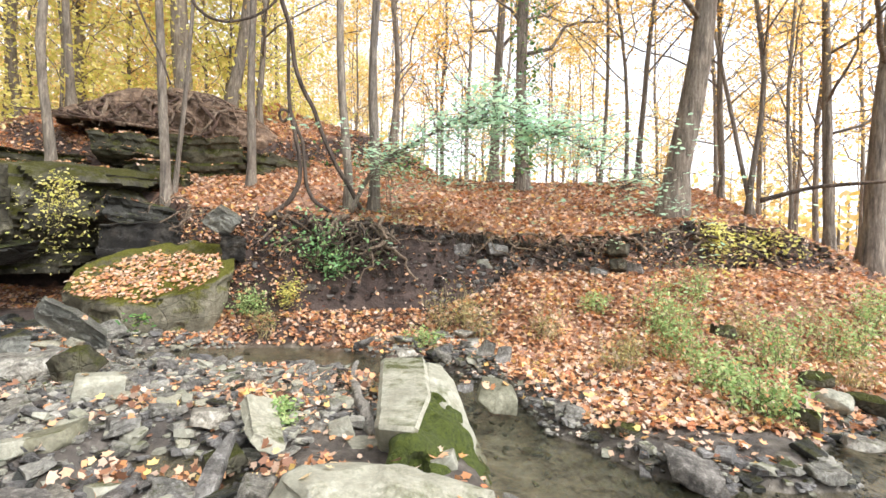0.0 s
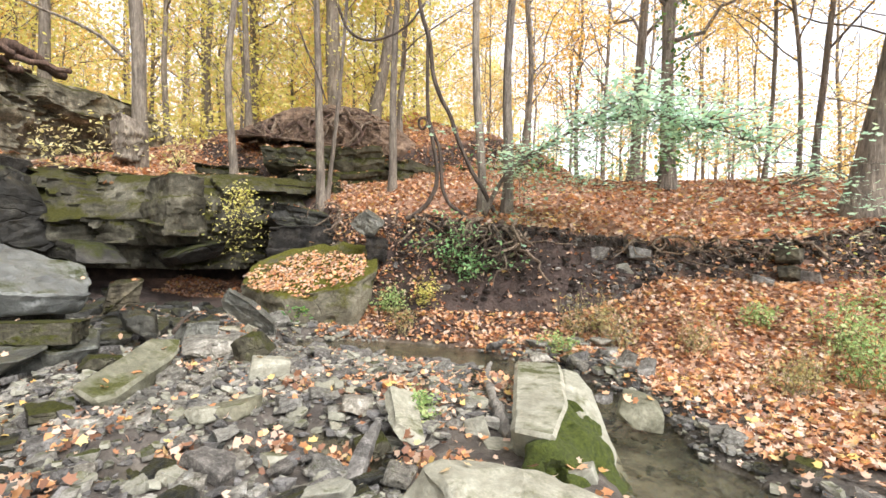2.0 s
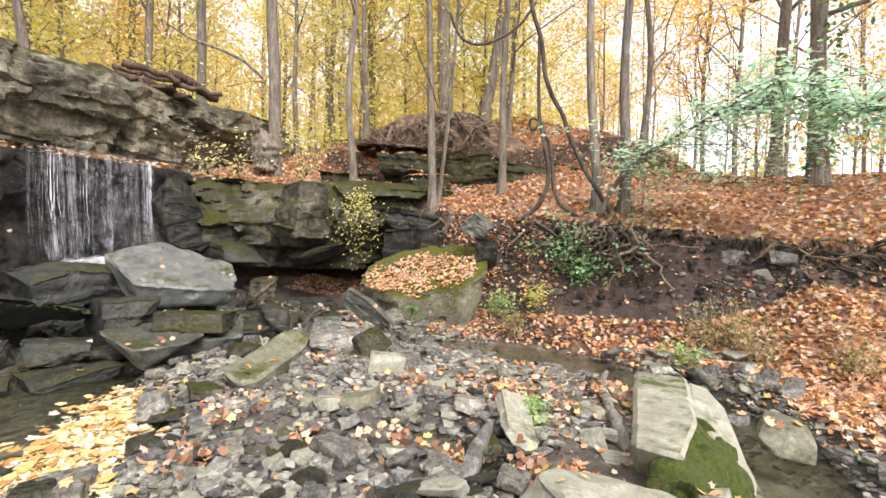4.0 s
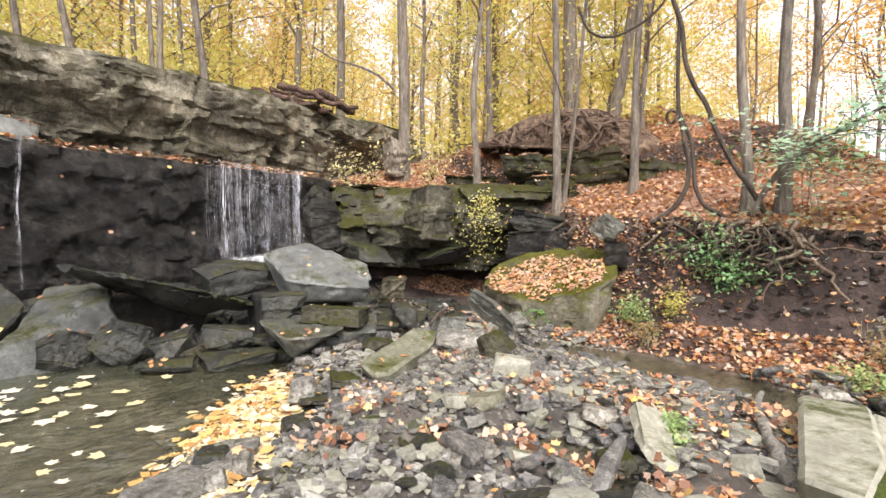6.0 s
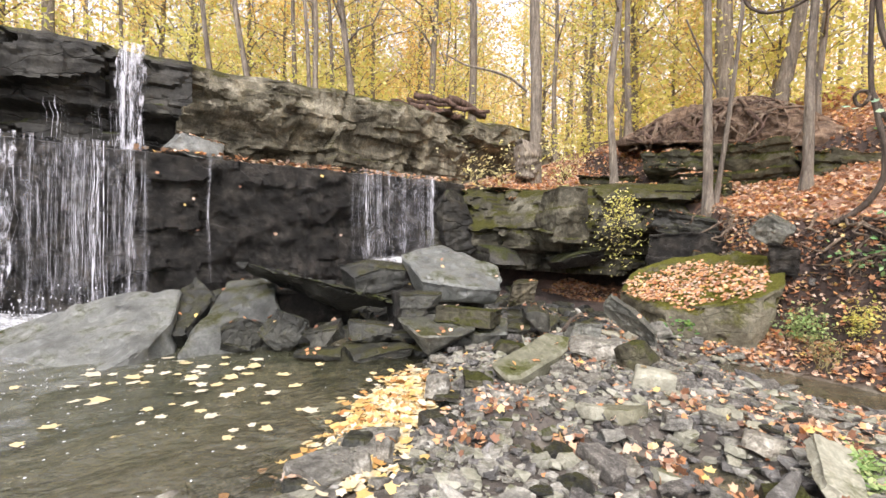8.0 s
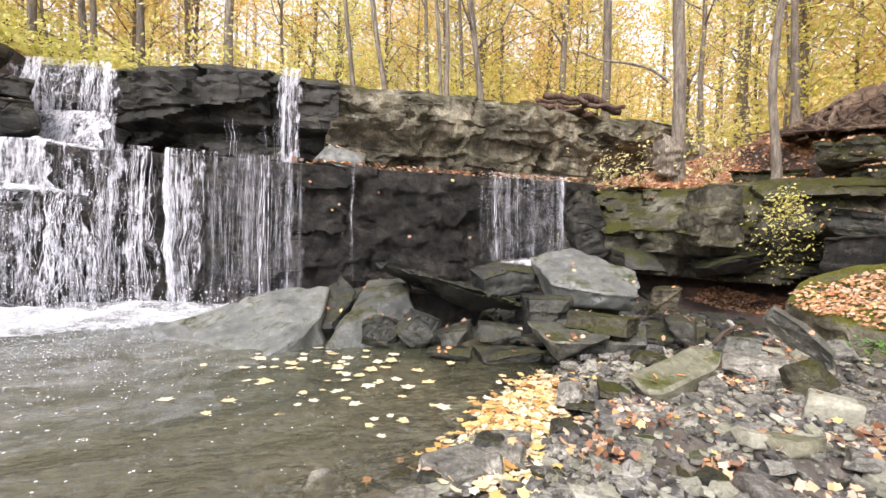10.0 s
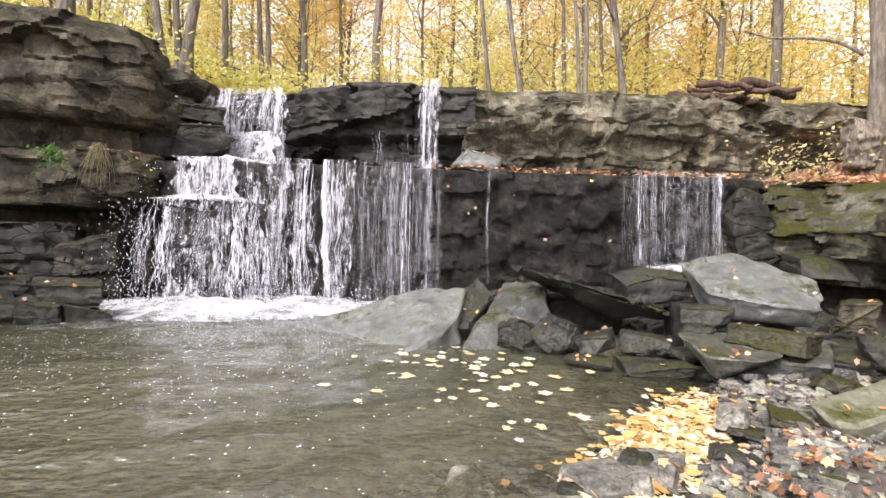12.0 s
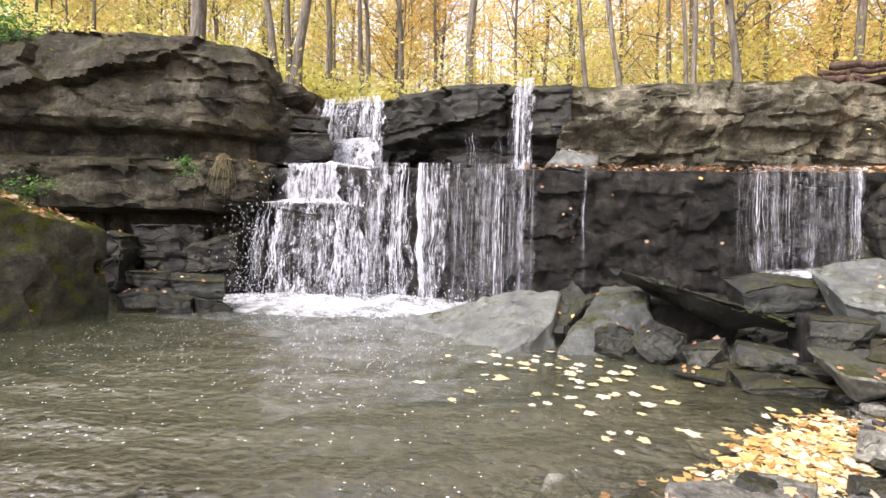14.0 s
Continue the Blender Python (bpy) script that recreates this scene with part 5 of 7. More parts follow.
def curtain(name, lip, z0, z1, strands, width, throw, seed, label, veil=True, slope=0.0, gaps=0.0, dense=None, fan=0.0):
    """Water falling from a lip (two plan points) to z1: threads and a thin veil."""
    rng = np.random.default_rng(seed)
    (ax, ay), (bx, by) = lip
    top = empty(name, ax, ay, z1)
    pile = Pile()
    ln = math.hypot(bx - ax, by - ay)
    nx, ny = (1.0, 0.0)
    torn = 1.0 + 4.0 * max(0.0, gaps - 0.6)
    for k in range(int(strands * 1.7)):
        t = rng.uniform()
        t = t + 0.25 / ln * float(vn(t * ln * 3.5, 0.3, 0, seed)) + 0.1 / ln * float(vn(t * ln * 11, 0.7, 0, seed))
        thick = 0.2 + 2.4 * max(0.0, float(vn(t * ln * 5.0, 2.3, 0, seed + 5))) ** 1.3 
        a, b = (0.0, 1.0) if rng.uniform() > gaps else sorted(rng.uniform(0, 1, 2))
        if b - a < 0.08:
            continue
        n = max(4, int(14 * (b - a)))
        u = np.linspace(a, b, n)
        z = z0 + (z1 - z0) * u ** 1.25 + 0.03
        out = 0.02 + throw * np.sqrt(u) * rng.uniform(0.6, 1.2) + slope * u
        sway = rng.normal(0, 0.012) + torn * (0.012 + 0.05 * u) * vn(u * 4 * torn, t * ln * 3 + k * 0.03 * torn, 0, seed) + 0.006 * vn(u * 17, k * 0.37, 0, seed)
        x = ax + (bx - ax) * t + nx * out - ax
        y = (by - ay) * t + ny * out + sway + fan * (t - 0.5) * (by - ay) * u * u
        w = 0.62 * width * thick * rng.uniform(0.4, 1.3) * (0.5 + 0.5 * np.abs(vn(u * 11, k * 1.7, 0, seed + 1))) * np.sin(np.pi * np.clip((u - a) / (b - a) * 0.96 + 0.03, 0, 1)) ** 0.4
        pts = np.stack([x, y, z - z1], -1)
        side = np.array([0, 1.0, 0]) * w[:, None]
        bulge = np.array([1.0, 0, 0]) * (w * 0.6)[:, None]
        v = np.concatenate([pts - side, pts + bulge, pts + side])
        f = [(i, i + 1, n + i + 1, n + i) for i in range(n - 1)] + [(n + i, n + i + 1, 2 * n + i + 1, 2 * n + i) for i in range(n - 1)]
        pile.add(v, f)
    pile.make("water_threads", M_THREAD, top)
    if veil:
        n, m = max(6, int(ln / 0.08)), 24
        T, U = np.meshgrid(np.linspace(0, 1, n), np.linspace(0, 1, m), indexing="ij")
        out = 0.01 + throw * 0.6 * np.sqrt(U) + slope * U + 0.05 * fbm(T * ln * 3, U * 1.5, 0, seed, 3)
        out = out + 0.07 * fbm(T * ln * 2, U * 3, 0, seed + 12, 2)
        ragged = 0.14 * vn(U * 5, T * 0 + 1.5, 0, seed + 10) * (1 - T) + 0.14 * vn(U * 5, T * 0 + 7.5, 0, seed + 11) * T
        V = np.stack([(bx - ax) * T + out, ragged * min(1.0, ln) + (by - ay) * (0.5 + (T - 0.5) * (0.86 + 0.16 * vn(U * 7, 0.3, 0, seed + 6) + fan * U)) + 0.06 * vn(T * ln * 3, U * 3, 0, seed + 8), (z0 - z1) * (1 - U ** 1.2) + 0.03], -1).reshape(-1, 3)
        F = [(i * m + j, (i + 1) * m + j, (i + 1) * m + j + 1, i * m + j + 1) for i in range(n - 1) for j in range(m - 1)]
        mesh_object("water_veil", V, F, dense or M_VEIL, top)
    return tagged(top, label, "waterfall")


def thread_material():
    m, nt, b = mat("white water threads")
    b.inputs["Base Color"].default_value = (0.74, 0.74, 0.79, 1)
    b.inputs["Roughness"].default_value = 0.3
    n = noise_tex(nt, 7, 6, 0.7, (2.5, 2.5, 0.5))
    nt.links.new(ramp(nt, n, [(0.36, (0.0, 0.0, 0.0)), (0.62, (0.8, 0.8, 0.8))]), b.inputs["Alpha"])
    return m


M_THREAD = thread_material()
curtain("waterfall", ((-8.5, -4.6), (-8.45, -3.4)), 2.45, 1.72, 110, 0.016, 0.16, 81, "white water pouring over a rock step", gaps=0.75, dense=M_FALL)
curtain("waterfall", ((-8.42, -3.45), (-8.42, -2.0)), 2.45, 0.0, 130, 0.011, 0.24, 91, "broken threads of water over dark rock", gaps=0.8, dense=M_SPLASH)
curtain("waterfall", ((-8.25, -4.7), (-8.15, -2.8)), 1.72, 0.0, 260, 0.013, 0.36, 82, "broad broken white water fall into the pool", gaps=0.92, fan=0.12, dense=M_SPLASH)
curtain("waterfall", ((-8.42, -2.05), (-8.42, -1.45)), 2.45, 0.0, 90, 0.014, 0.2, 83, "dense white column of falling water", gaps=0.8, dense=M_TORN, fan=-0.35)
curtain("waterfall", ((-8.45, -1.55), (-8.5, 0.02)), 2.45, 0.0, 120, 0.0085, 0.14, 84, "thin curtain of falling water over dark rock", gaps=0.6)
curtain("waterfall", ((-11.25, -5.3), (-10.95, -3.3)), 4.4, 3.3, 190, 0.014, 0.1, 85, "white cascade over the upper ledge", gaps=0.7, slope=0.18, dense=M_SPLASH)
curtain("waterfall", ((-10.9, -4.95), (-10.6, -3.35)), 3.35, 2.45, 180, 0.018, 0.2, 86, "white cascade over the upper ledge", gaps=0.6, slope=0.5, dense=M_FALL, fan=0.25)
curtain("waterfall", ((-10.2, -0.5), (-10.2, 0.0)), 4.46, 2.45, 60, 0.011, 0.12, 87, "narrow fall from the upper ledge", gaps=0.55, dense=M_SPLASH, fan=0.2)
curtain("waterfall", ((-10.15, -1.3), (-10.15, -0.6)), 3.35, 2.6, 14, 0.005, 0.02, 90, "thin dripping threads under the ledge", veil=False, gaps=0.4)
curtain("waterfall", ((-8.42, 0.7), (-8.42, 0.78)), 2.45, 0.4, 8, 0.012, 0.06, 88, "single thin trickle down the rock", veil=False, gaps=0.3)
curtain("waterfall", ((-8.6, 3.32), (-8.6, 5.15)), 2.45, 0.75, 110, 0.0085, 0.14, 89, "small clear curtain fall onto the rocks", gaps=0.55)



def foam_patch(x, y, z, rx, ry, seed, turn=0.0, lift=0.05, material=None):
    """Churned white water, a low uneven mound."""
    n, m = 14, 48
    R, A = np.meshgrid(np.linspace(0.02, 1, n), np.linspace(0, 2 * np.pi, m, endpoint=False), indexing="ij")
    edge = 1 + 0.3 * vn(np.cos(A) * 2.5, np.sin(A) * 2.5, 0, seed) + 0.2 * vn(np.cos(A) * 7, np.sin(A) * 7, 0, seed + 1)
    X, Y = R * edge * rx * np.cos(A), R * edge * ry * np.sin(A)
    Z = lift * (1 - R ** 2) * (1 + 0.8 * fbm(X * 5, Y * 5, 0, seed, 3)) + 0.012
    f = [(i * m + j, (i + 1) * m + j, (i + 1) * m + (j + 1) % m, i * m + (j + 1) % m) for i in range(n - 1) for j in range(m)]
    ob = mesh_object("foam", np.stack([X, Y, Z], -1).reshape(-1, 3), f, material or M_FOAM)
    ob.location, ob.rotation_euler = (x, y, z), (0, 0, radians(turn))
    return tagged(ob, "churned white foam at the foot of the fall", "foam", kind="stuff")


foam_patch(-7.7, -2.7, 0.0, 0.8, 2.7, 91, lift=0.16)
foam_patch(-7.55, -2.8, 0.0, 0.9, 2.6, 97, lift=0.10)
foam_patch(-6.9, -3.1, 0.0, 1.3, 2.6, 92, lift=0.03, material=M_FOAMTHIN)
# milky foam that also paints the white fall's reflection into mid-pool
foam_patch(-6.3, -2.0, 0.0, 1.6, 1.6, 98, lift=0.01, material=M_FOAMTHIN)
foam_patch(-5.2, -1.6, 0.0, 2.0, 1.3, 99, lift=0.008, material=M_FOAMTHIN)
foam_patch(-7.9, -1.2, 0.0, 0.5, 1.1, 93, lift=0.05)
foam_patch(-8.15, -3.95, 1.7, 0.22, 0.75, 94, lift=0.10)
foam_patch(-9.3, -3.9, 2.43, 0.9, 1.0, 95, lift=0.12)
foam_patch(-8.2, 4.1, 0.74, 0.35, 0.8, 96, lift=0.10)


def spray():
    rng = np.random.default_rng(7)
    pile = Pile()
    d, f = SPHERES[1]
    for k in range(1700):
        y = rng.uniform(-5.2, -0.2)
        x = -8.0 + abs(rng.normal(0, 0.35))
        z = abs(rng.normal(0, 0.22)) + 0.02
        if k % 4 == 0:
            y, z = -4.75 - abs(rng.normal(0, 0.25)), rng.uniform(0.1, 1.7)
        if k >= 1100:
            u = rng.uniform()
            x, y, z = -8.12 + 0.35 * math.sqrt(u) + abs(rng.normal(0, 0.05)), rng.uniform(-4.9 - 0.2 * u, -2.2), 2.3 * (1 - u) ** 1.2 + 0.03
        pile.add(d * rng.uniform(0.002, 0.007) * np.array([1, 1, rng.uniform(1.2, 3.0)]) + (x, y, z), f)
    ob = pile.make("spray", M_FOAMSOLID)
    return tagged(ob, "flying drops of white water", "spray", kind="stuff")


M_FOAMSOLID, _nt, _b = mat("white drops")
_b.inputs["Base Color"].default_value, _b.inputs["Roughness"].default_value = (0.74, 0.74, 0.78, 1), 0.3
spray()

# ---- loose stones of the gravel bar ----
STONES = []
for k in range(14):
    v, f = rock_shape(300 + k, (1.0, random.uniform(0.6, 0.9), random.uniform(0.22, 0.5)), 3, 7, k % 2 == 0, 0.06, 0.3)
    me = bpy.data.meshes.new("stone")
    me.from_pydata([tuple(q) for q in v], [], f)
    me.polygons.foreach_set("use_smooth", [True] * len(me.polygons))
    me.materials.append((M_STONE, M_PALE, M_SLATE, M_STONE, M_SLATE, M_WETSTONE, M_STONE)[k % 7])
    STONES.append(me)
STONE_WORDS = ("grey stone on the gravel bar", "pale greenish stone on the gravel bar", "dark slate chip on the gravel bar", "grey stone on the gravel bar",
               "dark slate chip on the gravel bar", "wet blue-grey stone on the gravel bar", "grey stone on the gravel bar")


def on_bar(rng):
    """A random spot on the gravel bar and along the stream."""
    while True:
        x, y = rng.uniform(-5.6, 4.5), rng.uniform(1.4, 5.4)
        if math.hypot(x, y) < 1.7 or math.hypot(x + 0.17, y - 2.2) < 0.62 or (abs(x + 0.1) < 0.42 and 2.1 < y < 3.8):
            continue
        z = land1(x, y)
        ye, _ = bank_edge(x)
        if z < 0.0 or y - float(ye) > -1.0 or z > 0.5:
            continue
        if x > 0.6 and near_line(np.array(x), np.array(y), STREAM) > 0.6:
            continue
        return x, y, z


rng = np.random.default_rng(11)
for k in range(300):
    x, y, z = on_bar(rng)
    s = float(np.clip(rng.lognormal(-2.0, 0.45), 0.07, 0.34))
    i = int(rng.integers(0, 14))
    ob = shared("stone", STONES[i], (x, y, z + 0.2 * s), (rng.uniform(-18, 18), rng.uniform(-18, 18), rng.uniform(0, 360)), (s, s, s))
    tagged(ob, STONE_WORDS[i % 7], "stone", "loose stones of the gravel bar")


def gravel():
    rng = np.random.default_rng(12)
    bases = [rock_shape(400 + k, (1.0, 0.75, 0.35), 1, 5, True, 0.05, 0.3) for k in range(6)]
    for name, material, count, seed in (("gravel", M_SLATE, 3600, 1), ("gravel", M_STONE, 6000, 2), ("gravel", M_PALE, 2600, 4), ("gravel", M_WETSTONE, 1500, 3)):
        pile = Pile()
        xs, ys = rng.uniform(-6.0, 5.5, 30000), rng.uniform(0.9, 5.6, 30000)
        zs = land(xs, ys)
        ye, _ = bank_edge(xs)
        ok = (np.hypot(xs + 0.17, ys - 2.2) > 0.6) & (zs > (-0.14 if material is M_WETSTONE else -0.01)) & (zs < 0.45) & (ys - ye < -0.95) & (np.hypot(xs, ys) > 1.2) & ((xs < 0.5) | (near_line(xs, ys, STREAM) < 0.54))
        if material is M_WETSTONE:
            ok &= zs < 0.06
        for x, y, z in list(zip(xs[ok], ys[ok], zs[ok]))[:count]:
            v, f = bases[int(rng.integers(0, 6))]
            s = float(np.clip(rng.lognormal(-3.25, 0.5), 0.02, 0.13))
            a = rng.uniform(0, 6.28)
            c, sn = math.cos(a), math.sin(a)
            tilt = rng.normal(0, 0.22)
            w = v * s
            pile.add(np.stack([c * w[:, 0] - sn * w[:, 1] + x, sn * w[:, 0] + c * w[:, 1] + y, w[:, 2] * 1.25 + tilt * w[:, 0] + z + 0.2 * s], -1), f)
        ob = pile.make(name, material, smooth_faces=False)
        tagged(ob, "mixed grey gravel and slate chips", "gravel", kind="stuff")


gravel()


def rubble():
    """Wet broken stone that fills the gaps of the rock pile."""
    rng = np.random.default_rng(13)
    bases = [rock_shape(440 + k, (1.0, 0.75, 0.5), 2, 6, True, 0.06, 0.3) for k in range(6)]
    pile = Pile()
    for k in range(900):
        x, y = rng.uniform(-8.3, -4.2), rng.uniform(0.4, 5.8)
        z = land1(x, y)
        if z < -0.1 or z > 0.6:
            continue
        v, f = bases[int(rng.integers(0, 6))]
        s = float(np.clip(rng.lognormal(-1.9, 0.45), 0.06, 0.34))
        a = rng.uniform(0, 6.28)
        w = v * s
        pile.add(np.stack([math.cos(a) * w[:, 0] - math.sin(a) * w[:, 1] + x, math.sin(a) * w[:, 0] + math.cos(a) * w[:, 1] + y, w[:, 2] + rng.normal(0, 0.25) * w[:, 0] + z + 0.1 * s], -1), f)
    tagged(pile.make("rubble", M_WETSTONE, smooth_faces=False), "dark wet rubble between the fallen blocks", "rubble", kind="stuff")


rubble()

# ---- trees ----
def stem_points(height, lean, seed, n=16, wander=0.12):
    u = np.linspace(0, 1, n)
    k = u * height * 0.45
    return np.stack([lean[0] * u * height + wander * vn(k, seed * 1.3, 0, 501) * np.minimum(1, u * 6),
                     lean[1] * u * height + wander * vn(k, seed * 1.7, 0, 502) * np.minimum(1, u * 6), u * height - 0.25], -1)


def make_tree(name, height, radius, lean, seed, leaf, leaves, label, first=0.3, limbs=12, leaf_size=0.1, spread=0.3, reach=0.22, flare=0.7, material=None, shape=None, fork=False):
    """A trunk with limbs in one mesh and a crown of separate leaves; stands at the origin."""
    rng = np.random.default_rng(seed)
    top = empty(name)
    pile = Pile()
    spine = stem_points(height, lean, seed)
    u = np.linspace(0, 1, len(spine))
    rad = radius * ((1 - 0.72 * u) + flare * np.exp(-u * height / 0.28))
    fine = np.r_[np.linspace(0, 0.09, 5), np.linspace(0.12, 1, 14)]
    pts = np.stack([np.interp(fine, u, spine[:, c]) for c in range(3)], -1)
    pile.tube(pts, np.interp(fine, u, rad), 10 if radius > 0.06 else 7, 0.16, seed)
    tips = []
    for k in range(limbs):
        f = first + (0.97 - first) * (k + rng.uniform(0, 0.9)) / limbs
        start = np.array([np.interp(f, u, spine[:, c]) for c in range(3)])
        az = rng.uniform(0, 6.283)
        ln = height * reach * (1.15 - 0.75 * f) * rng.uniform(0.6, 1.4) + 0.35
        el = rng.uniform(0.25, 0.95)
        end = start + ln * np.array([math.cos(az) * math.cos(el), math.sin(az) * math.cos(el), math.sin(el)])
        path = bend(start, end, 7, -0.06 * ln, 0.1 * ln, seed + k)
        r0 = min(radius * 0.36, np.interp(f, u, rad) * 0.45, 0.009 + 0.011 * ln)
        pile.tube(path, np.linspace(r0, 0.006, 7), 5, 0.1, k)
        tips.append(path[2:])
        for q in range(3):
            i = int(rng.integers(2, 6))
            d = rng.normal(0, 1, 3)
            d[2] = abs(d[2]) * 0.6
            e2 = path[i] + d / np.linalg.norm(d) * ln * rng.uniform(0.25, 0.5)
            tw = bend(path[i], e2, 5, -0.02, 0.05 * ln, seed + k * 7 + q)
            pile.tube(tw, np.linspace(r0 * 0.45, 0.003, 5), 4)
            tips.append(tw[1:])
    if fork:
        f = 0.42
        start = np.array([np.interp(f, u, spine[:, c]) for c in range(3)])
        pile.tube(bend(start, start + np.array([0.16, 0.0, 0.6]) * height * 0.45, 9, 0, 0.15, seed), np.linspace(radius * 0.55, radius * 0.2, 9), 8, 0.12, seed)
    pile.make("trunk", material or M_BARK, top)
    if leaves:
        tips = np.concatenate(tips)
        c = tips[rng.integers(0, len(tips), leaves)] + rng.normal(0, spread, (leaves, 3)) * np.array([1, 1, 0.45])
        v, f = scatter_faces(c, leaf_size, (0, 0, 1), seed + 9, shape or DIAMOND, 0.7)
        leaf_mesh("crown", v, f, leaf, top)
    return tagged(top, label, "tree")


def near_tree(x, y, radius, lean, seed, label, height=None):
    """One of the trees along the rim, with a thin high crown."""
    h = height or (9.5 if radius < 0.1 else 13.0)
    if x > 2 and radius < 0.17:
        radius *= 0.78
    z = land1(x, y)
    gold = x < 1.0
    ob = make_tree("tree", h, radius, lean, 700 + seed, M_YELLOW if gold else M_ORANGE, (350 if x < -10.5 and -6.5 < y < 3 else 900) if gold else 2600, label, first=0.38 if gold else 0.2, limbs=11 if gold else 15, leaf_size=0.085 if gold else 0.07, fork="fork" in label, material=M_BARK)
    ob.location = (x, y, z)
    ob["group"] = "trees of the rim"
    return ob


near_tree(-4.35, 7.56, 0.076, (-0.020, -0.013), 1, "young grey tree on the leafy slope")
near_tree(-4.40, 7.77, 0.041, (0.081, 0.043), 2, "slim young tree leaning beside its neighbour")
near_tree(-6.32, 7.75, 0.077, (-0.012, -0.012), 3, "young grey tree on the leafy slope")
near_tree(-3.20, 7.98, 0.070, (0.013, 0.007), 4, "young grey tree on the leafy slope")
near_tree(-1.30, 6.61, 0.062, (-0.035, -0.007), 5, "young tree with roots over the cut bank")
near_tree(-0.99, 6.70, 0.075, (0.009, -0.000), 6, "young tree with roots over the cut bank")
near_tree(3.40, 7.21, 0.175, (0.084, -0.042), 7, "large old tree leaning over the bank edge")
near_tree(5.98, 7.38, 0.096, (-0.032, 0.026), 8, "tall dark tree on the bank")
near_tree(5.99, 6.72, 0.167, (0.040, -0.036), 9, "stout grey tree at the end of the bank")
near_tree(1.49, 9.11, 0.123, (-0.004, 0.000), 10, "ivy-clad forked tree on the slope")
near_tree(1.10, 10.88, 0.109, (0.038, -0.005), 11, "grey tree on the slope")
near_tree(-1.32, 11.93, 0.077, (0.007, 0.001), 12, "slim brown tree on the slope")
near_tree(-5.38, 11.83, 0.153, (0.135, 0.058), 13, "leaning grey tree behind the root plate")
near_tree(-7.95, 10.28, 0.090, (-0.035, -0.028), 14, "young tree behind the root plate")
near_tree(-6.17, 11.44, 0.201, (-0.015, -0.011), 15, "big grey tree behind the root plate")
near_tree(3.69, 9.17, 0.070, (0.037, -0.014), 16, "slim tree at the top of the slope")
near_tree(3.48, 9.19, 0.049, (-0.044, 0.018), 17, "slim tree at the top of the slope")
near_tree(3.07, 9.52, 0.050, (0.029, -0.011), 18, "slim tree at the top of the slope")
near_tree(4.99, 8.66, 0.071, (-0.001, 0.002), 19, "slim tree at the top of the slope")
near_tree(4.83, 7.60, 0.058, (0.018, -0.012), 20, "slim tree at the top of the slope")
near_tree(5.29, 7.28, 0.043, (-0.006, 0.006), 21, "slim tree at the top of the slope")
near_tree(4.95, 7.52, 0.044, (-0.182, 0.113), 22, "short broken tree at the top of the slope")
near_tree(-8.46, 7.56, 0.157, (0.006, 0.008), 23, "grey tree with a swollen burl at its base")
near_tree(-12.38, 8.57, 0.134, (-0.007, -0.011), 25, "dark tree above the upper ledge")
near_tree(-11.26, 4.36, 0.078, (-0.043, -0.119), 26, "bent dark tree above the upper ledge")
near_tree(-11.61, 3.32, 0.051, (-0.027, -0.115), 27, "thin dark tree above the upper ledge")
near_tree(-11.42, 11.27, 0.093, (-0.021, -0.023), 28, "slim tree on the far slope")
near_tree(-11.29, 12.76, 0.119, (-0.014, -0.014), 29, "slim tree on the far slope")
near_tree(-13.04, -1.79, 0.114, (-0.001, 0.016), 30, "grey forked tree above the upper ledge")
near_tree(-13.64, -3.84, 0.094, (0.006, -0.014), 31, "pale grey tree above the upper ledge")
near_tree(-13.35, -4.78, 0.083, (0.017, -0.038), 32, "pale grey tree above the upper ledge")
near_tree(-12.97, -5.74, 0.092, (0.006, -0.017), 33, "brown tree above the upper ledge")
near_tree(-12.07, 1.25, 0.063, (-0.012, -0.111), 34, "thin leaning tree above the upper ledge")
near_tree(-11.96, 2.01, 0.063, (-0.022, -0.142), 35, "thin leaning tree above the upper ledge")
near_tree(-11.61, 3.44, 0.063, (-0.011, -0.038), 36, "thin dark tree above the upper ledge")
near_tree(-11.20, 4.55, 0.090, (-0.049, -0.116), 37, "bent dark tree above the upper ledge")
near_tree(-9.71, -7.43, 0.173, (-0.038, 0.043), 38, "stout tree on top of the cliff")
near_tree(-10.70, -5.88, 0.093, (0.099, -0.179), 39, "dark stem of a many-stemmed tree")
near_tree(-10.82, -5.66, 0.120, (-0.061, 0.123), 40, "pale stem of a many-stemmed tree")
near_tree(-10.77, -5.75, 0.080, (0.012, -0.026), 41, "dark stem of a many-stemmed tree")
near_tree(-14.66, -3.98, 0.096, (0.010, -0.037), 42, "slim tree above the upper ledge")
near_tree(-14.36, -4.97, 0.087, (0.008, -0.022), 43, "slim tree above the upper ledge")
near_tree(-12.92, 2.23, 0.064, (-0.023, -0.140), 44, "thin leaning tree above the upper ledge")
near_tree(-14.61, 3.79, 0.079, (-0.012, -0.037), 45, "slim tree above the upper ledge")
near_tree(-14.29, 4.82, 0.069, (-0.014, -0.040), 46, "slim tree above the upper ledge")

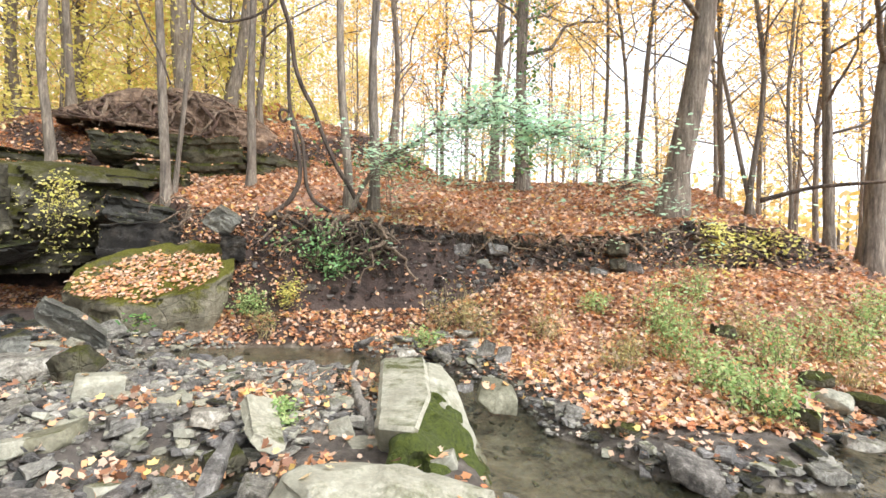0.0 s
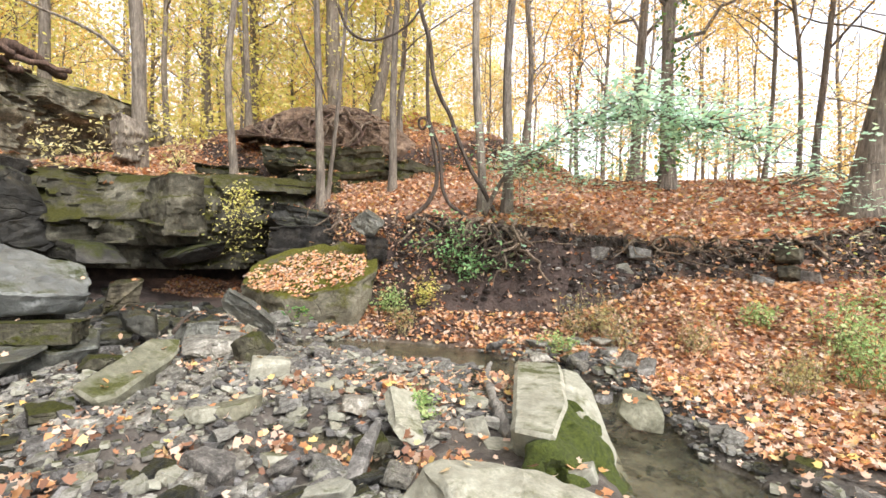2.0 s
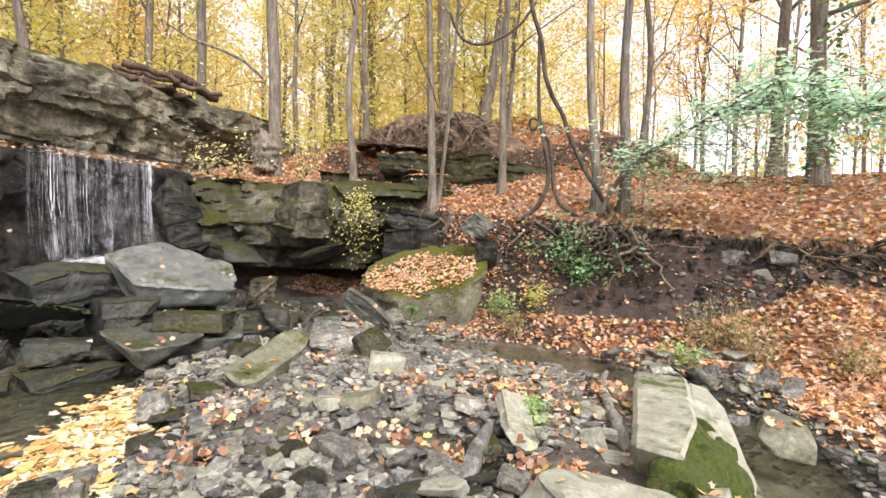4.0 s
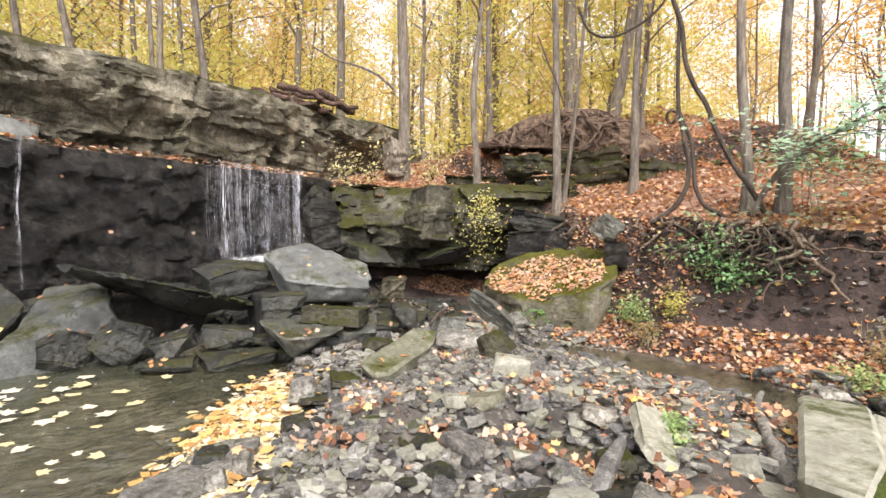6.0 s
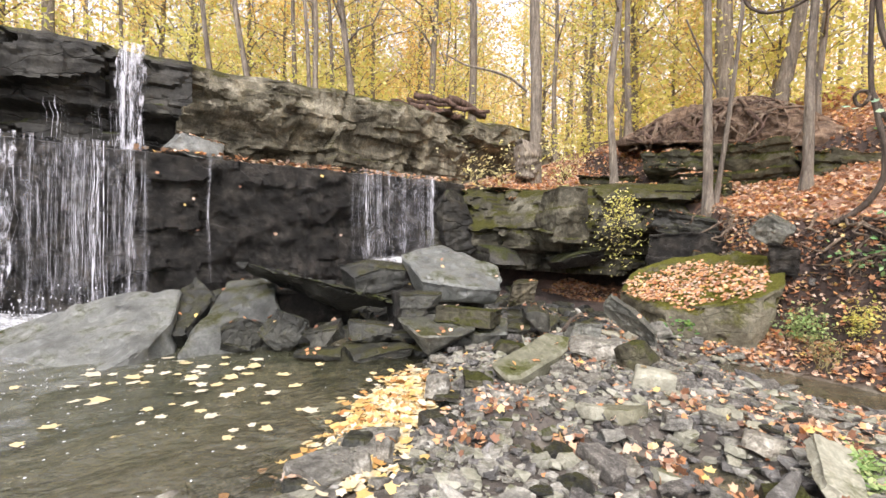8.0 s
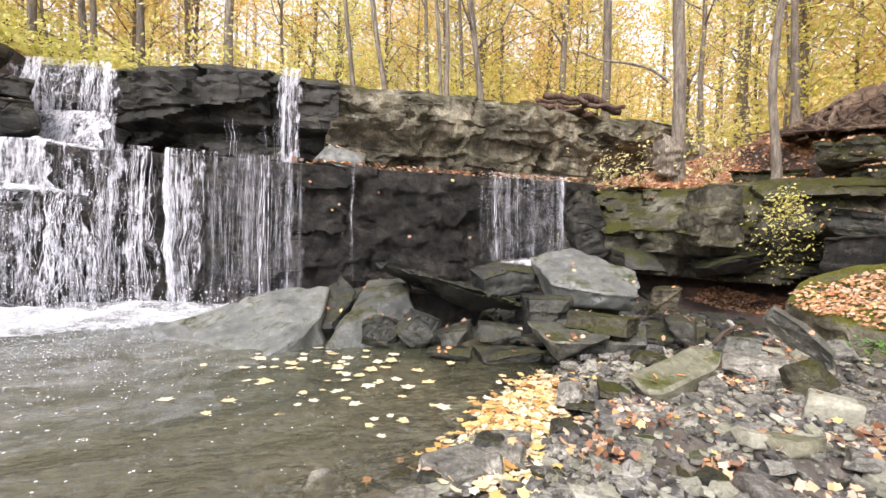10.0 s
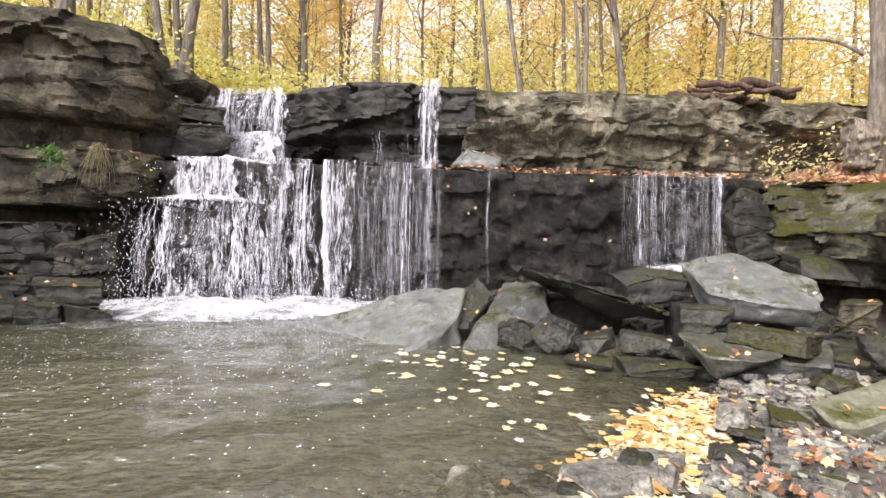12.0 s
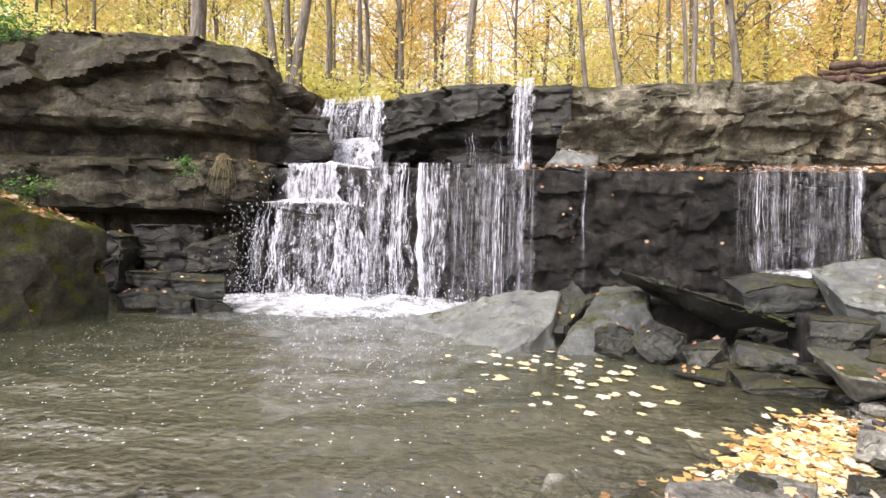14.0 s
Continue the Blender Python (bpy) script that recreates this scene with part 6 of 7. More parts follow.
# ---- woods behind ----
WOODS = []
for k, (h, r, leaf, n, first, words) in enumerate((
        (11, 0.075, M_YELLOW, 3500, 0.12, "tall young tree with bright yellow leaves"),
        (9, 0.045, M_YELLOW, 3200, 0.10, "slim understory tree with bright yellow leaves"),
        (13, 0.11, M_YELLOW, 2900, 0.2, "tall woodland tree with yellow autumn leaves"),
        (7, 0.045, M_LIME, 3000, 0.1, "understory sapling with yellow-green leaves"),
        (12, 0.09, M_ORANGE, 2500, 0.2, "tall woodland tree with orange autumn leaves"),
        (14, 0.11, M_YELLOW, 1300, 0.3, "tall nearly bare woodland tree"),
        (12, 0.06, M_ORANGE, 1200, 0.25, "slender nearly bare woodland tree"))):
    ob = make_tree("tree", h, r, (0.02 * (k % 3 - 1), 0.015 * (k % 2)), 40 + k, leaf, n, words, first=first, limbs=18, leaf_size=0.125, spread=0.45, reach=0.24)
    ob["group"] = "woodland trees"
    WOODS.append(ob)


def plant_woods():
    rng = np.random.default_rng(3)
    kept = []
    used = set()
    tries = 0
    while len(kept) < 290 and tries < 9000:
        tries += 1
        az, d = rng.uniform(-58, 150), 12.5 + 45 * rng.uniform() ** 1.5
        x, y = -d * math.sin(radians(az)), d * math.cos(radians(az))
        dense = float(np.interp(az, [-58, -10, 5, 18, 30, 80, 88, 108, 116, 150], [0.4, 0.4, 0.45, 0.7, 1, 1, 0.85, 0.85, 1, 1]))
        if rng.uniform() > dense or (d < 15.5 and az > 40):
            continue
        if az < 20 and d < 17:
            continue
        if -13.4 < x < -7 and y > -5 and y < 9:
            continue
        if any((x - a) ** 2 + (y - b) ** 2 < 1.3 for a, b in kept):
            continue
        if 92 < az < 103 and rng.uniform() < 0.4:
            continue
        kept.append((x, y))
        sparse = az < 9 or 92 < az < 104
        i = int(rng.choice([5, 6, 6, 4, 5, 1, 4])) if sparse and (az < 5 or rng.uniform() < 0.85) else int(rng.choice([0, 1, 1, 2, 3, 3, 0, 4]))
        ob = WOODS[i]
        m = pose(x, y, land1(x, y), 0, 0, rng.uniform(0, 360))
        if i not in used:
            used.add(i)
            ob.matrix_basis = m
        else:
            copy_thing(ob, m)


plant_woods()
for ob in WOODS:
    if ob.location.length < 0.01:
        ob.location = (-30, 40, land1(-30, 40))


def far_woods():
    """The distant wooded hillside: trunks and foliage too far to count."""
    rng = np.random.default_rng(23)
    cs, sizes, trunks = [], [], Pile()
    for k in range(330):
        az = rng.uniform(14, 150)
        d = rng.uniform(48, 85)
        if 92 < az < 103 and rng.uniform() < 0.5:
            continue
        x, y = -d * math.sin(radians(az)), d * math.cos(radians(az))
        z = land1(x, y)
        h = rng.uniform(9, 20)
        trunks.tube([(x, y, z - 0.5), (x + rng.normal(0, 0.2), y, z + h * 0.5), (x + rng.normal(0, 0.5), y, z + h)], [0.2, 0.14, 0.04], 5)
        n = 125
        c = np.stack([rng.normal(x, 1.9, n), rng.normal(y, 1.9, n), z + rng.uniform(0.05, 1.0, n) ** 0.8 * h], -1)
        cs.append(c)
    for k in range(90):
        az, d = rng.uniform(-58, 12), rng.uniform(38, 70)
        x, y = -d * math.sin(radians(az)), d * math.cos(radians(az))
        z, h = land1(x, y), rng.uniform(2.0, 9.0)
        trunks.tube([(x, y, z - 0.5), (x, y, z + h * 0.5), (x, y, z + h)], [0.12, 0.08, 0.03], 5)
        cs.append(np.stack([rng.normal(x, 1.4, 90), rng.normal(y, 1.4, 90), z + rng.uniform(0, 1, 90) * h], -1))
    trunks.make("far_woods_trunks", M_BARK)
    tagged(bpy.data.objects["far_woods_trunks"], "grey trunks of the distant wooded hillside", "woods", kind="stuff")
    v, f = scatter_faces(np.concatenate(cs), 0.62, (0, 0, 1), 24, DIAMOND, 0.8)
    tagged(leaf_mesh("far_woods_leaves", v, f, M_YELLOW), "yellow foliage of the distant wooded hillside", "woods", kind="stuff")


far_woods()


def undergrowth():
    """Low yellow-green growth over the slope and the ground above the ledges."""
    rng = np.random.default_rng(25)
    cs = []
    for k in range(860):
        az, d = rng.uniform(12, 150), 13 + 26 * rng.uniform() ** 1.3
        if 540 <= k < 640:
            az, d = rng.uniform(106, 140), rng.uniform(11.5, 16)
        x, y = -d * math.sin(radians(az)), d * math.cos(radians(az))
        if -12.2 < x < -7 and -5 < y < 9:
            continue
        z = land1(x, y)
        if az > 100 and z < 4.2:
            continue
        h = rng.uniform(0.5, 2.6) if az < 104 else rng.uniform(0.3, 1.2)
        n = 70
        cs.append(np.stack([rng.normal(x, 0.5, n), rng.normal(y, 0.5, n), z + rng.uniform(0.1, 1, n) * h], -1))
    v, f = scatter_faces(np.concatenate(cs), 0.13, (0, 0, 1), 26, DIAMOND, 0.7)
    tagged(leaf_mesh("undergrowth", v, f, M_LIME), "low yellow-green undergrowth in the woods", "undergrowth", kind="stuff")


undergrowth()

# ---- fallen leaves ----


def litter(name, count, box, keep, size, seed, label, shape=MAPLE, lift=0.012, flat=0.35, material=None):
    rng = np.random.default_rng(seed)
    x, y = rng.uniform(box[0], box[1], count), rng.uniform(box[2], box[3], count)
    z = land(x, y)
    ok = keep(x, y, z, rng)
    if box[1] == -8.55:
        z = np.full(count, 2.46)
    c = np.stack([x, y, z + lift + rng.uniform(0, 0.02, count)], -1)[ok]
    v, f = scatter_faces(c, size, (0, 0, 1), seed + 1, shape, flat)
    return tagged(leaf_mesh(name, v, f, material or M_LITTER), label, "leaves", kind="stuff")


def beyond(x, y):
    return y - bank_edge(x)[0]


def keep_slope(x, y, z, rng):
    s = beyond(x, y)
    patch = smooth(-0.5, 0.1, fbm(x * 1.6, y * 1.6, 0, 61))
    return (s > 0.0) & (rng.uniform(0, 1, len(x)) < np.clip(1.25 - s / 16, 0.15, 1) * (0.35 + 0.65 * patch)) & ((x > -8.9) | (z < 4.2))


def keep_talus(x, y, z, rng):
    s = beyond(x, y)
    left = (s > -1.5) & (s < -0.42) & (x < 0.6) & (x > -3.0)
    right = (s > np.interp(x, [0.4, 1, 4, 7], [-2.0, -3.5, -4.1, -4.1])) & (s < -0.3) & (x >= 0.3)
    cut = (s >= -1.0) & (s < 0.0) & (rng.uniform(0, 1, len(x)) < np.where(x < -1.6, 1.0, 0.3))
    hollow = (x > -6.8) & (x < -3.4) & (y > 4.2) & (y < 5.6) & (s < -0.4) & (rng.uniform(0, 1, len(x)) < 0.3)
    patch = smooth(-0.45, 0.15, fbm(x * 2.2, y * 2.2, 0, 62))
    return ((left | right) & (rng.uniform(0, 1, len(x)) < np.where(x < 0.6, 0.75, 0.4) + 0.6 * patch) | cut | hollow) & (z > 0.01)


def keep_bar(x, y, z, rng):
    s = beyond(x, y)
    patch = smooth(0.0, 0.45, fbm(x * 1.9, y * 1.9, 0, 63)) + 0.12
    near = np.exp(-((x + 0.5) ** 2 / 1.6 + (y - 3.9) ** 2 / 0.8))
    return (s < -0.9) & (z > 0.0) & (np.hypot(x, y) > 1.5) & (rng.uniform(0, 1, len(x)) < np.clip(patch * 0.5 + 0.9 * near, 0, 1)) & (x < 4)


litter("leaf_litter", 105000, (-9.5, 8, 5.4, 16), keep_slope, 0.073, 71, "orange and brown fallen leaves covering the slope", shape=LOBED, flat=0.5)
litter("leaf_litter", 30000, (-11, 11, 12, 26), lambda x, y, z, rng: (beyond(x, y) > 0.3) & (x > -11), 0.17, 72, "orange and brown fallen leaves covering the slope", shape=OVAL)
litter("leaf_litter", 125000, (-7, 9, 1.8, 7.2), keep_talus, 0.058, 73, "orange fallen leaves on the foot of the bank", shape=LOBED, flat=0.55)
litter("leaf_litter", 26000, (-5, 4, 1.4, 5.6), keep_bar, 0.05, 74, "scattered brown and orange leaves on the gravel")
litter("leaf_litter", 420, (-9.3, -8.55, -0.2, 5.6), lambda x, y, z, rng: np.ones(len(x), bool), 0.09, 82, "pale leaves caught along the ledge lip", lift=0.0)
litter("leaf_litter", 9000, (-18, -8.9, -8, 9), lambda x, y, z, rng: (z > 4.0) | ((y > 5.0) & (x > -10.4)), 0.13, 75, "fallen leaves on top of the ledges", shape=OVAL)


def leaves_on(ob, count, size, seed, keep, label):
    """Leaves lying on the upper faces of a boulder."""
    rng = np.random.default_rng(seed)
    mw = Matrix.LocRotScale(ob.location, ob.rotation_euler, None)
    cs, ns = [], []
    polys = [(mw @ p.center, mw.to_3x3() @ p.normal) for p in ob.data.polygons]
    polys = [(c, n) for c, n in polys if n.z > 0.72 and keep(c)]
    for k in range(count):
        c, n = polys[int(rng.integers(0, len(polys)))]
        cs.append((c.x + rng.normal(0, 0.04), c.y + rng.normal(0, 0.04), c.z + 0.01 + rng.uniform(0, 0.025)))
        ns.append(n[:])
    v, f = scatter_faces(np.array(cs), size, np.array(ns), seed, MAPLE, 0.25)
    return tagged(leaf_mesh("leaf_litter", v, f, M_LITTER), label, "leaves", kind="stuff")


leaves_on(LEAFY, 2300, 0.047, 76, lambda c: (c.x + 3.45) ** 2 / 0.62 + (c.y - 5.62) ** 2 / 0.24 < 1 + 0.5 * float(vn(c.x * 4, c.y * 4, 0, 5)), "tan and orange leaves on the mossy block")
leaves_on(MOSSY_END, 260, 0.085, 84, lambda c: c.z > 2.0 and c.y > 5.6, "orange leaves lying on the mossy ledge")
leaves_on(MOSS_LEFT, 420, 0.09, 77, lambda c: c.y > -7.6, "tan leaves on the mossy boulder")


def leaves_on_rocks():
    """A few leaves caught on every larger stone."""
    rng = np.random.default_rng(78)
    cs, ns = [], []
    for ob in list(scene.objects):
        if ob.name.split(".")[0] not in ("boulder", "rock", "standing_stone", "rock_shelf") or ob in (LEAFY, POOL_SLAB):
            continue
        mw = Matrix.LocRotScale(ob.location, ob.rotation_euler, None)
        polys = [(mw @ p.center, mw.to_3x3() @ p.normal) for p in ob.data.polygons]
        polys = [(c, n) for c, n in polys if n.z > 0.75]
        if not polys:
            continue
        few = int(rng.integers(0, 6)) if ob.location.z < 1.5 else 40 if ob.location.z < 2.2 or ob.location.y < 7 else 330
        for k in range(few):
            c, n = polys[int(rng.integers(0, len(polys)))]
            cs.append((c.x, c.y, c.z + 0.012))
            ns.append(n[:])
    v, f = scatter_faces(np.array(cs), 0.06, np.array(ns), 79, MAPLE, 0.3)
    tagged(leaf_mesh("leaf_litter", v, f, M_LITTER), "single leaves caught on the stones", "leaves", kind="stuff")


leaves_on_rocks()


def floating(count, seed, spots, size):
    """Single leaves afloat on the pool."""
    rng = np.random.default_rng(seed)
    base = []
    for k in range(4):
        v, f = scatter_faces(np.zeros((1, 3)), 1.0, (0, 0, 1), 90 + k, MAPLE, 0.02)
        v[:, 2] *= 0.12
        me = bpy.data.meshes.new("floating_leaf")
        me.from_pydata([tuple(q) for q in v], [], [tuple(int(i) for i in f[0])])
        me.materials.append((M_POOLLEAF, M_PALELEAF)[k % 2])
        base.append(me)
    for k in range(count):
        x, y, sx, sy = spots[int(rng.integers(0, len(spots)))]
        x, y = rng.normal(x, sx), rng.normal(y, sy)
        if land1(x, y) > -0.03:
            continue
        i = int(rng.integers(0, 4))
        s = size * rng.uniform(0.6, 1.25)
        ob = shared("floating_leaf", base[i], (x, y, 0.016), (rng.uniform(-5, 5), rng.uniform(-5, 5), rng.uniform(0, 360)), (s, s, s))
        tagged(ob, ("yellow maple leaf afloat on the pool", "pale cream maple leaf afloat on the pool")[i % 2], "leaf", "leaves afloat on the pool")


M_PALELEAF = leaf_material("cream floating leaves", [(0, (0.62, 0.52, 0.34)), (1, (0.74, 0.68, 0.55))], 0.4, 0.1)
floating(80, 5, [(-4.6, 0.4, 0.35, 0.35), (-4.2, 0.7, 0.3, 0.4), (-3.6, 0.5, 0.3, 0.35), (-4.9, 0.1, 0.3, 0.4), (-4.0, 0.0, 0.5, 0.5), (-6.6, -5.2, 0.4, 0.5)], 0.125)


def shore_leaves():
    """The raft of yellow leaves at the shore."""
    rng = np.random.default_rng(6)
    n = 1500
    t = rng.uniform(0, 1, n)
    x = np.interp(t, [0, 0.4, 1], [-2.4, -2.95, -3.75]) + np.clip(rng.normal(0, 0.17, n), -0.34, 0.34)
    y = np.interp(t, [0, 0.4, 1], [0.8, 1.25, 2.05]) + np.clip(rng.normal(0, 0.13, n), -0.26, 0.26)
    z = np.maximum(land(x, y), 0.005) + rng.uniform(0.008, 0.03, n)
    v, f = scatter_faces(np.stack([x, y, z], -1), 0.08, (0, 0, 1), 7, MAPLE, 0.16)
    tagged(leaf_mesh("leaf_raft", v, f, M_POOLLEAF), "raft of yellow leaves along the pool shore", "leaves", kind="stuff")


shore_leaves()

def leaf_clump(x, y, n, seed):
    """A heap of curled dead leaves."""
    rng = np.random.default_rng(seed)
    c = np.stack([rng.normal(0, 0.09, n), rng.normal(0, 0.07, n), rng.uniform(0.0, 0.11, n)], -1)
    v, f = scatter_faces(c, 0.055, (0, -0.5, 1), seed, MAPLE, 1.1)
    ob = leaf_mesh("leaf_heap", v, f, M_LITTER)
    ob.location = (x, y, land1(x, y) + 0.01)
    tagged(ob, "small heap of curled dead leaves on the gravel", "leaves", kind="stuff")


for k, (x, y, n) in enumerate(((-1.25, 2.3, 46), (-1.2, 3.1, 34), (-0.72, 2.15, 26), (-1.45, 2.05, 30), (-2.1, 2.1, 26), (-2.6, 1.9, 22), (-0.55, 3.4, 40), (-0.35, 3.9, 40), (-1.9, 3.0, 20), (-2.95, 3.1, 24), (-2.2, 1.45, 24))):
    leaf_clump(x, y, int(n * 1.5), 860 + k)

# ---- the uprooted root plate ----


def crown(u):
    """Outline of the root plate: steep on one side, a long tail on the other."""
    return np.interp(u, [-1, -0.8, -0.5, -0.15, 0.1, 0.4, 0.7, 1], [0.12, 0.34, 0.76, 0.98, 1.0, 0.8, 0.42, 0.1])


def root_plate():
    top = empty("root_plate", -5.05, 9.85, 3.2)
    n, m = 220, 80
    U, A = np.meshgrid(np.linspace(-1, 1, n), np.linspace(0, np.pi, m), indexing="ij")
    hgt = 1.0 * crown(U) * (1 + 0.1 * vn(U * 3, A * 0, 0, 3)) + 0.03
    thick = 0.7 * np.sqrt(np.clip(1 - U ** 2, 0, 1)) + 0.03
    X = U * 2.35
    # roots run out from the butt like the ribs of a fan
    rise = np.sin(A) * hgt
    spoke, reach = np.arctan2(rise - 1.9, X + 1.0), np.hypot(X + 1.0, rise - 1.9)
    spoke = spoke + 0.22 * fbm(X * 1.2, rise * 1.7, 0, 7)
    ridge = 0.3 * fbm(X * 1.1, rise * 1.6, 0, 4, 3) + 0.2 * np.abs(vn(spoke * 9, reach * 0.5, 0, 5)) + 0.1 * np.abs(vn(spoke * 19, reach * 0.9, 0, 6)) + 0.05 * np.abs(vn(spoke * 43, reach * 1.5, 0, 8))
    Yd = -np.cos(A) * (thick + ridge)
    Zd = rise + np.sin(A) * ridge * 0.25
    Zd = Zd - 0.22 * U - 0.15
    verts = np.stack([X, Yd, Zd], -1).reshape(-1, 3)
    f = [(i * m + j, (i + 1) * m + j, (i + 1) * m + j + 1, i * m + j + 1) for i in range(n - 1) for j in range(m - 1)]
    mesh_object("plate", verts, f, M_ROOTBALL, top, "mass of torn reddish-brown roots and soil")
    rng = np.random.default_rng(8)
    for k in range(20):
        u = rng.uniform(-0.9, 0.95)
        a = np.array([u * 2.2, -0.6 + rng.uniform(-0.1, 0.2), rng.uniform(0.05, 0.5) * float(crown(u)) - 0.22 * u - 0.1])
        b = a + np.array([np.sign(u + 0.1) * rng.uniform(0.25, 0.8), rng.uniform(-0.3, 0.1), rng.uniform(-0.3, 0.02)])
        p = Pile()
        p.tube(bend(a, b, 9, 0.05, 0.16, k), np.linspace(rng.uniform(0.015, 0.045), 0.006, 9), 6, 0.2, k)
        p.make("root", (M_ROOTBALL, M_ROOT)[k % 2], top)
    for k in range(60):
        # roots lying on the fan
        an, w = rng.uniform(-2.3, -0.25), np.linspace(0, 1, 12)
        r = 0.9 + rng.uniform(0, 0.9) + w * rng.uniform(0.4, 1.2)
        xx = -1.0 + r * np.cos(an + 0.35 * vn(w * 3, k * 0.9, 0, 9))
        zz = np.maximum(1.8 + r * np.sin(an + 0.35 * vn(w * 3, k * 0.9, 0, 9)), 0.02)
        uu = np.clip(xx / 2.35, -0.97, 0.97)
        fit = np.clip(zz / (1.0 * crown(uu) + 0.03), 0, 0.98)
        tt = np.sqrt(1 - fit ** 2) * (0.7 * np.sqrt(1 - uu ** 2) + 0.26)
        p = Pile()
        p.tube(np.stack([xx, -tt, np.minimum(zz, crown(uu)) - 0.22 * uu - 0.14], -1), np.linspace(rng.uniform(0.015, 0.05), 0.008, 12), 6, 0.25, k)
        p.make("root", (M_ROOTBALL, M_LOG, M_ROOTBALL, M_ROOT)[k % 4], top)
    top.rotation_euler = (0, 0, radians(26))
    return tagged(top, "huge upturned root plate of a fallen tree", "root plate")


root_plate()

# ---- roots along the cut bank ----
def root_tangle(x0, x1, count, thick, out, drop, seed, label, pale=False):
    """Bare roots that spill over the rim of the bank, each a part."""
    rng = np.random.default_rng(seed)
    xm = (x0 + x1) / 2
    ym, zm = (float(q) for q in bank_edge(xm))
    top = empty("root_tangle", xm, ym, zm)
    for k in range(count):
        x = rng.uniform(x0, x1)
        ye, ze = (float(q) for q in bank_edge(x))
        a = np.array([x, ye + rng.uniform(-0.05, 0.25), ze + rng.uniform(-0.08, 0.06)])
        b = np.array([x + rng.normal(0, 0.35), ye - rng.uniform(0.1, out), ze - rng.uniform(0.02, drop)])
        c = b + np.array([rng.normal(0, 0.35), -rng.uniform(0.0, 0.2), -rng.uniform(-0.05, 0.35)])
        pts = np.concatenate([bend(a, b, 7, -0.03, 0.12, seed + k), bend(b, c, 6, 0.02, 0.10, seed + k + 50)[1:]])
        r = thick * rng.uniform(0.35, 1.2)
        p = Pile()
        p.tube(pts - np.array([xm, ym, zm]), np.linspace(r, 0.25 * r, len(pts)), 6, 0.2, k)
        p.make("root", M_ROOT if (pale or k % 3) else M_VINE, top)
    return tagged(top, label, "roots")


root_tangle(-2.5, -1.5, 22, 0.026, 0.3, 0.35, 601, "tangled dark roots over the bank rim")
root_tangle(-1.5, -0.6, 30, 0.03, 0.4, 0.5, 602, "bare roots of the rim trees hanging free")
root_tangle(0.6, 2.5, 26, 0.02, 0.45, 0.3, 603, "thin bare roots sticking out of the bank")
root_tangle(2.6, 4.6, 44, 0.022, 0.45, 0.75, 604, "roots of the old tree hanging over the bank")
root_tangle(-3.75, -3.1, 16, 0.022, 0.35, 0.5, 605, "knot of pale bare roots on the slope", pale=True)


def rootlets():
    """Hair roots and soil crumbs under the turf."""
    rng = np.random.default_rng(606)
    pile = Pile()
    for k in range(620):
        x = rng.uniform(-2.3, 5.4)
        ye, ze = (float(q) for q in bank_edge(x))
        a = np.array([x, ye - rng.uniform(-0.05, 0.12), ze - rng.uniform(-0.02, 0.08)])
        b = a + np.array([rng.normal(0, 0.08), -rng.uniform(0.0, 0.12), -rng.uniform(0.08, 0.4)])
        pile.tube(bend(a, b, 5, 0, 0.05, k), [0.006, 0.005, 0.004, 0.003, 0.002], 3)
    tagged(pile.make("rootlets", M_VINE), "hair roots hanging under the turf edge", "roots", kind="stuff")


rootlets()


def turf_edge():
    """The ragged overhanging mat of turf along the rim."""
    xs = np.arange(-2.4, 5.6, 0.03)
    ye, ze = bank_edge(xs)
    s0 = 0.16 * fbm(xs * 1.3, ye * 0.4, 0, 5) + 0.05 * fbm(xs * 5, ye * 2, 0, 15)
    front = ye - s0 - 0.05 + 0.10 * fbm(xs * 2.6, xs * 0, 0, 651) + 0.05 * fbm(xs * 9, xs * 0, 0, 655)
    drop = 0.10 + 0.10 * np.abs(fbm(xs * 3.1, xs * 0, 0, 656)) + 0.07 * np.abs(vn(xs * 14, xs * 0, 0, 657))
    prof = [(0.5, 0.0, 0), (0.22, 0.02, 0), (0.07, 0.0, 0.05), (0.0, -0.01, 0.3), (-0.01, 0.0, 0.6), (0.03, 0.0, 0.9), (0.10, 0.0, 1.0), (0.3, 0.0, 1.05)]
    n, m = len(xs), len(prof)
    I, J = np.meshgrid(np.arange(n), np.arange(m), indexing="ij")
    P = np.array(prof)
    rag = smooth(0.0, 0.3, P[:, 2])[None, :]
    X = xs[:, None] + 0.03 * vn(I * 0.5, J * 1.3, 0, 652) * rag
    Y = front[:, None] + P[None, :, 0] + 0.09 * vn(I * 0.33, J * 0.9, 0, 653) * rag
    Z = ze[:, None] + P[None, :, 1] - drop[:, None] * P[None, :, 2] + 0.05 * vn(I * 0.4, J * 0.8, 0, 654) * rag
    f = [(i * m + j, (i + 1) * m + j, (i + 1) * m + j + 1, i * m + j + 1) for i in range(n - 1) for j in range(m - 1)]
    ob = mesh_object("turf_edge", np.stack([X, Y, Z], -1).reshape(-1, 3), f, M_SOIL, sharp=35)
    tagged(ob, "ragged overhanging dark turf along the bank rim", "bank", kind="structure")


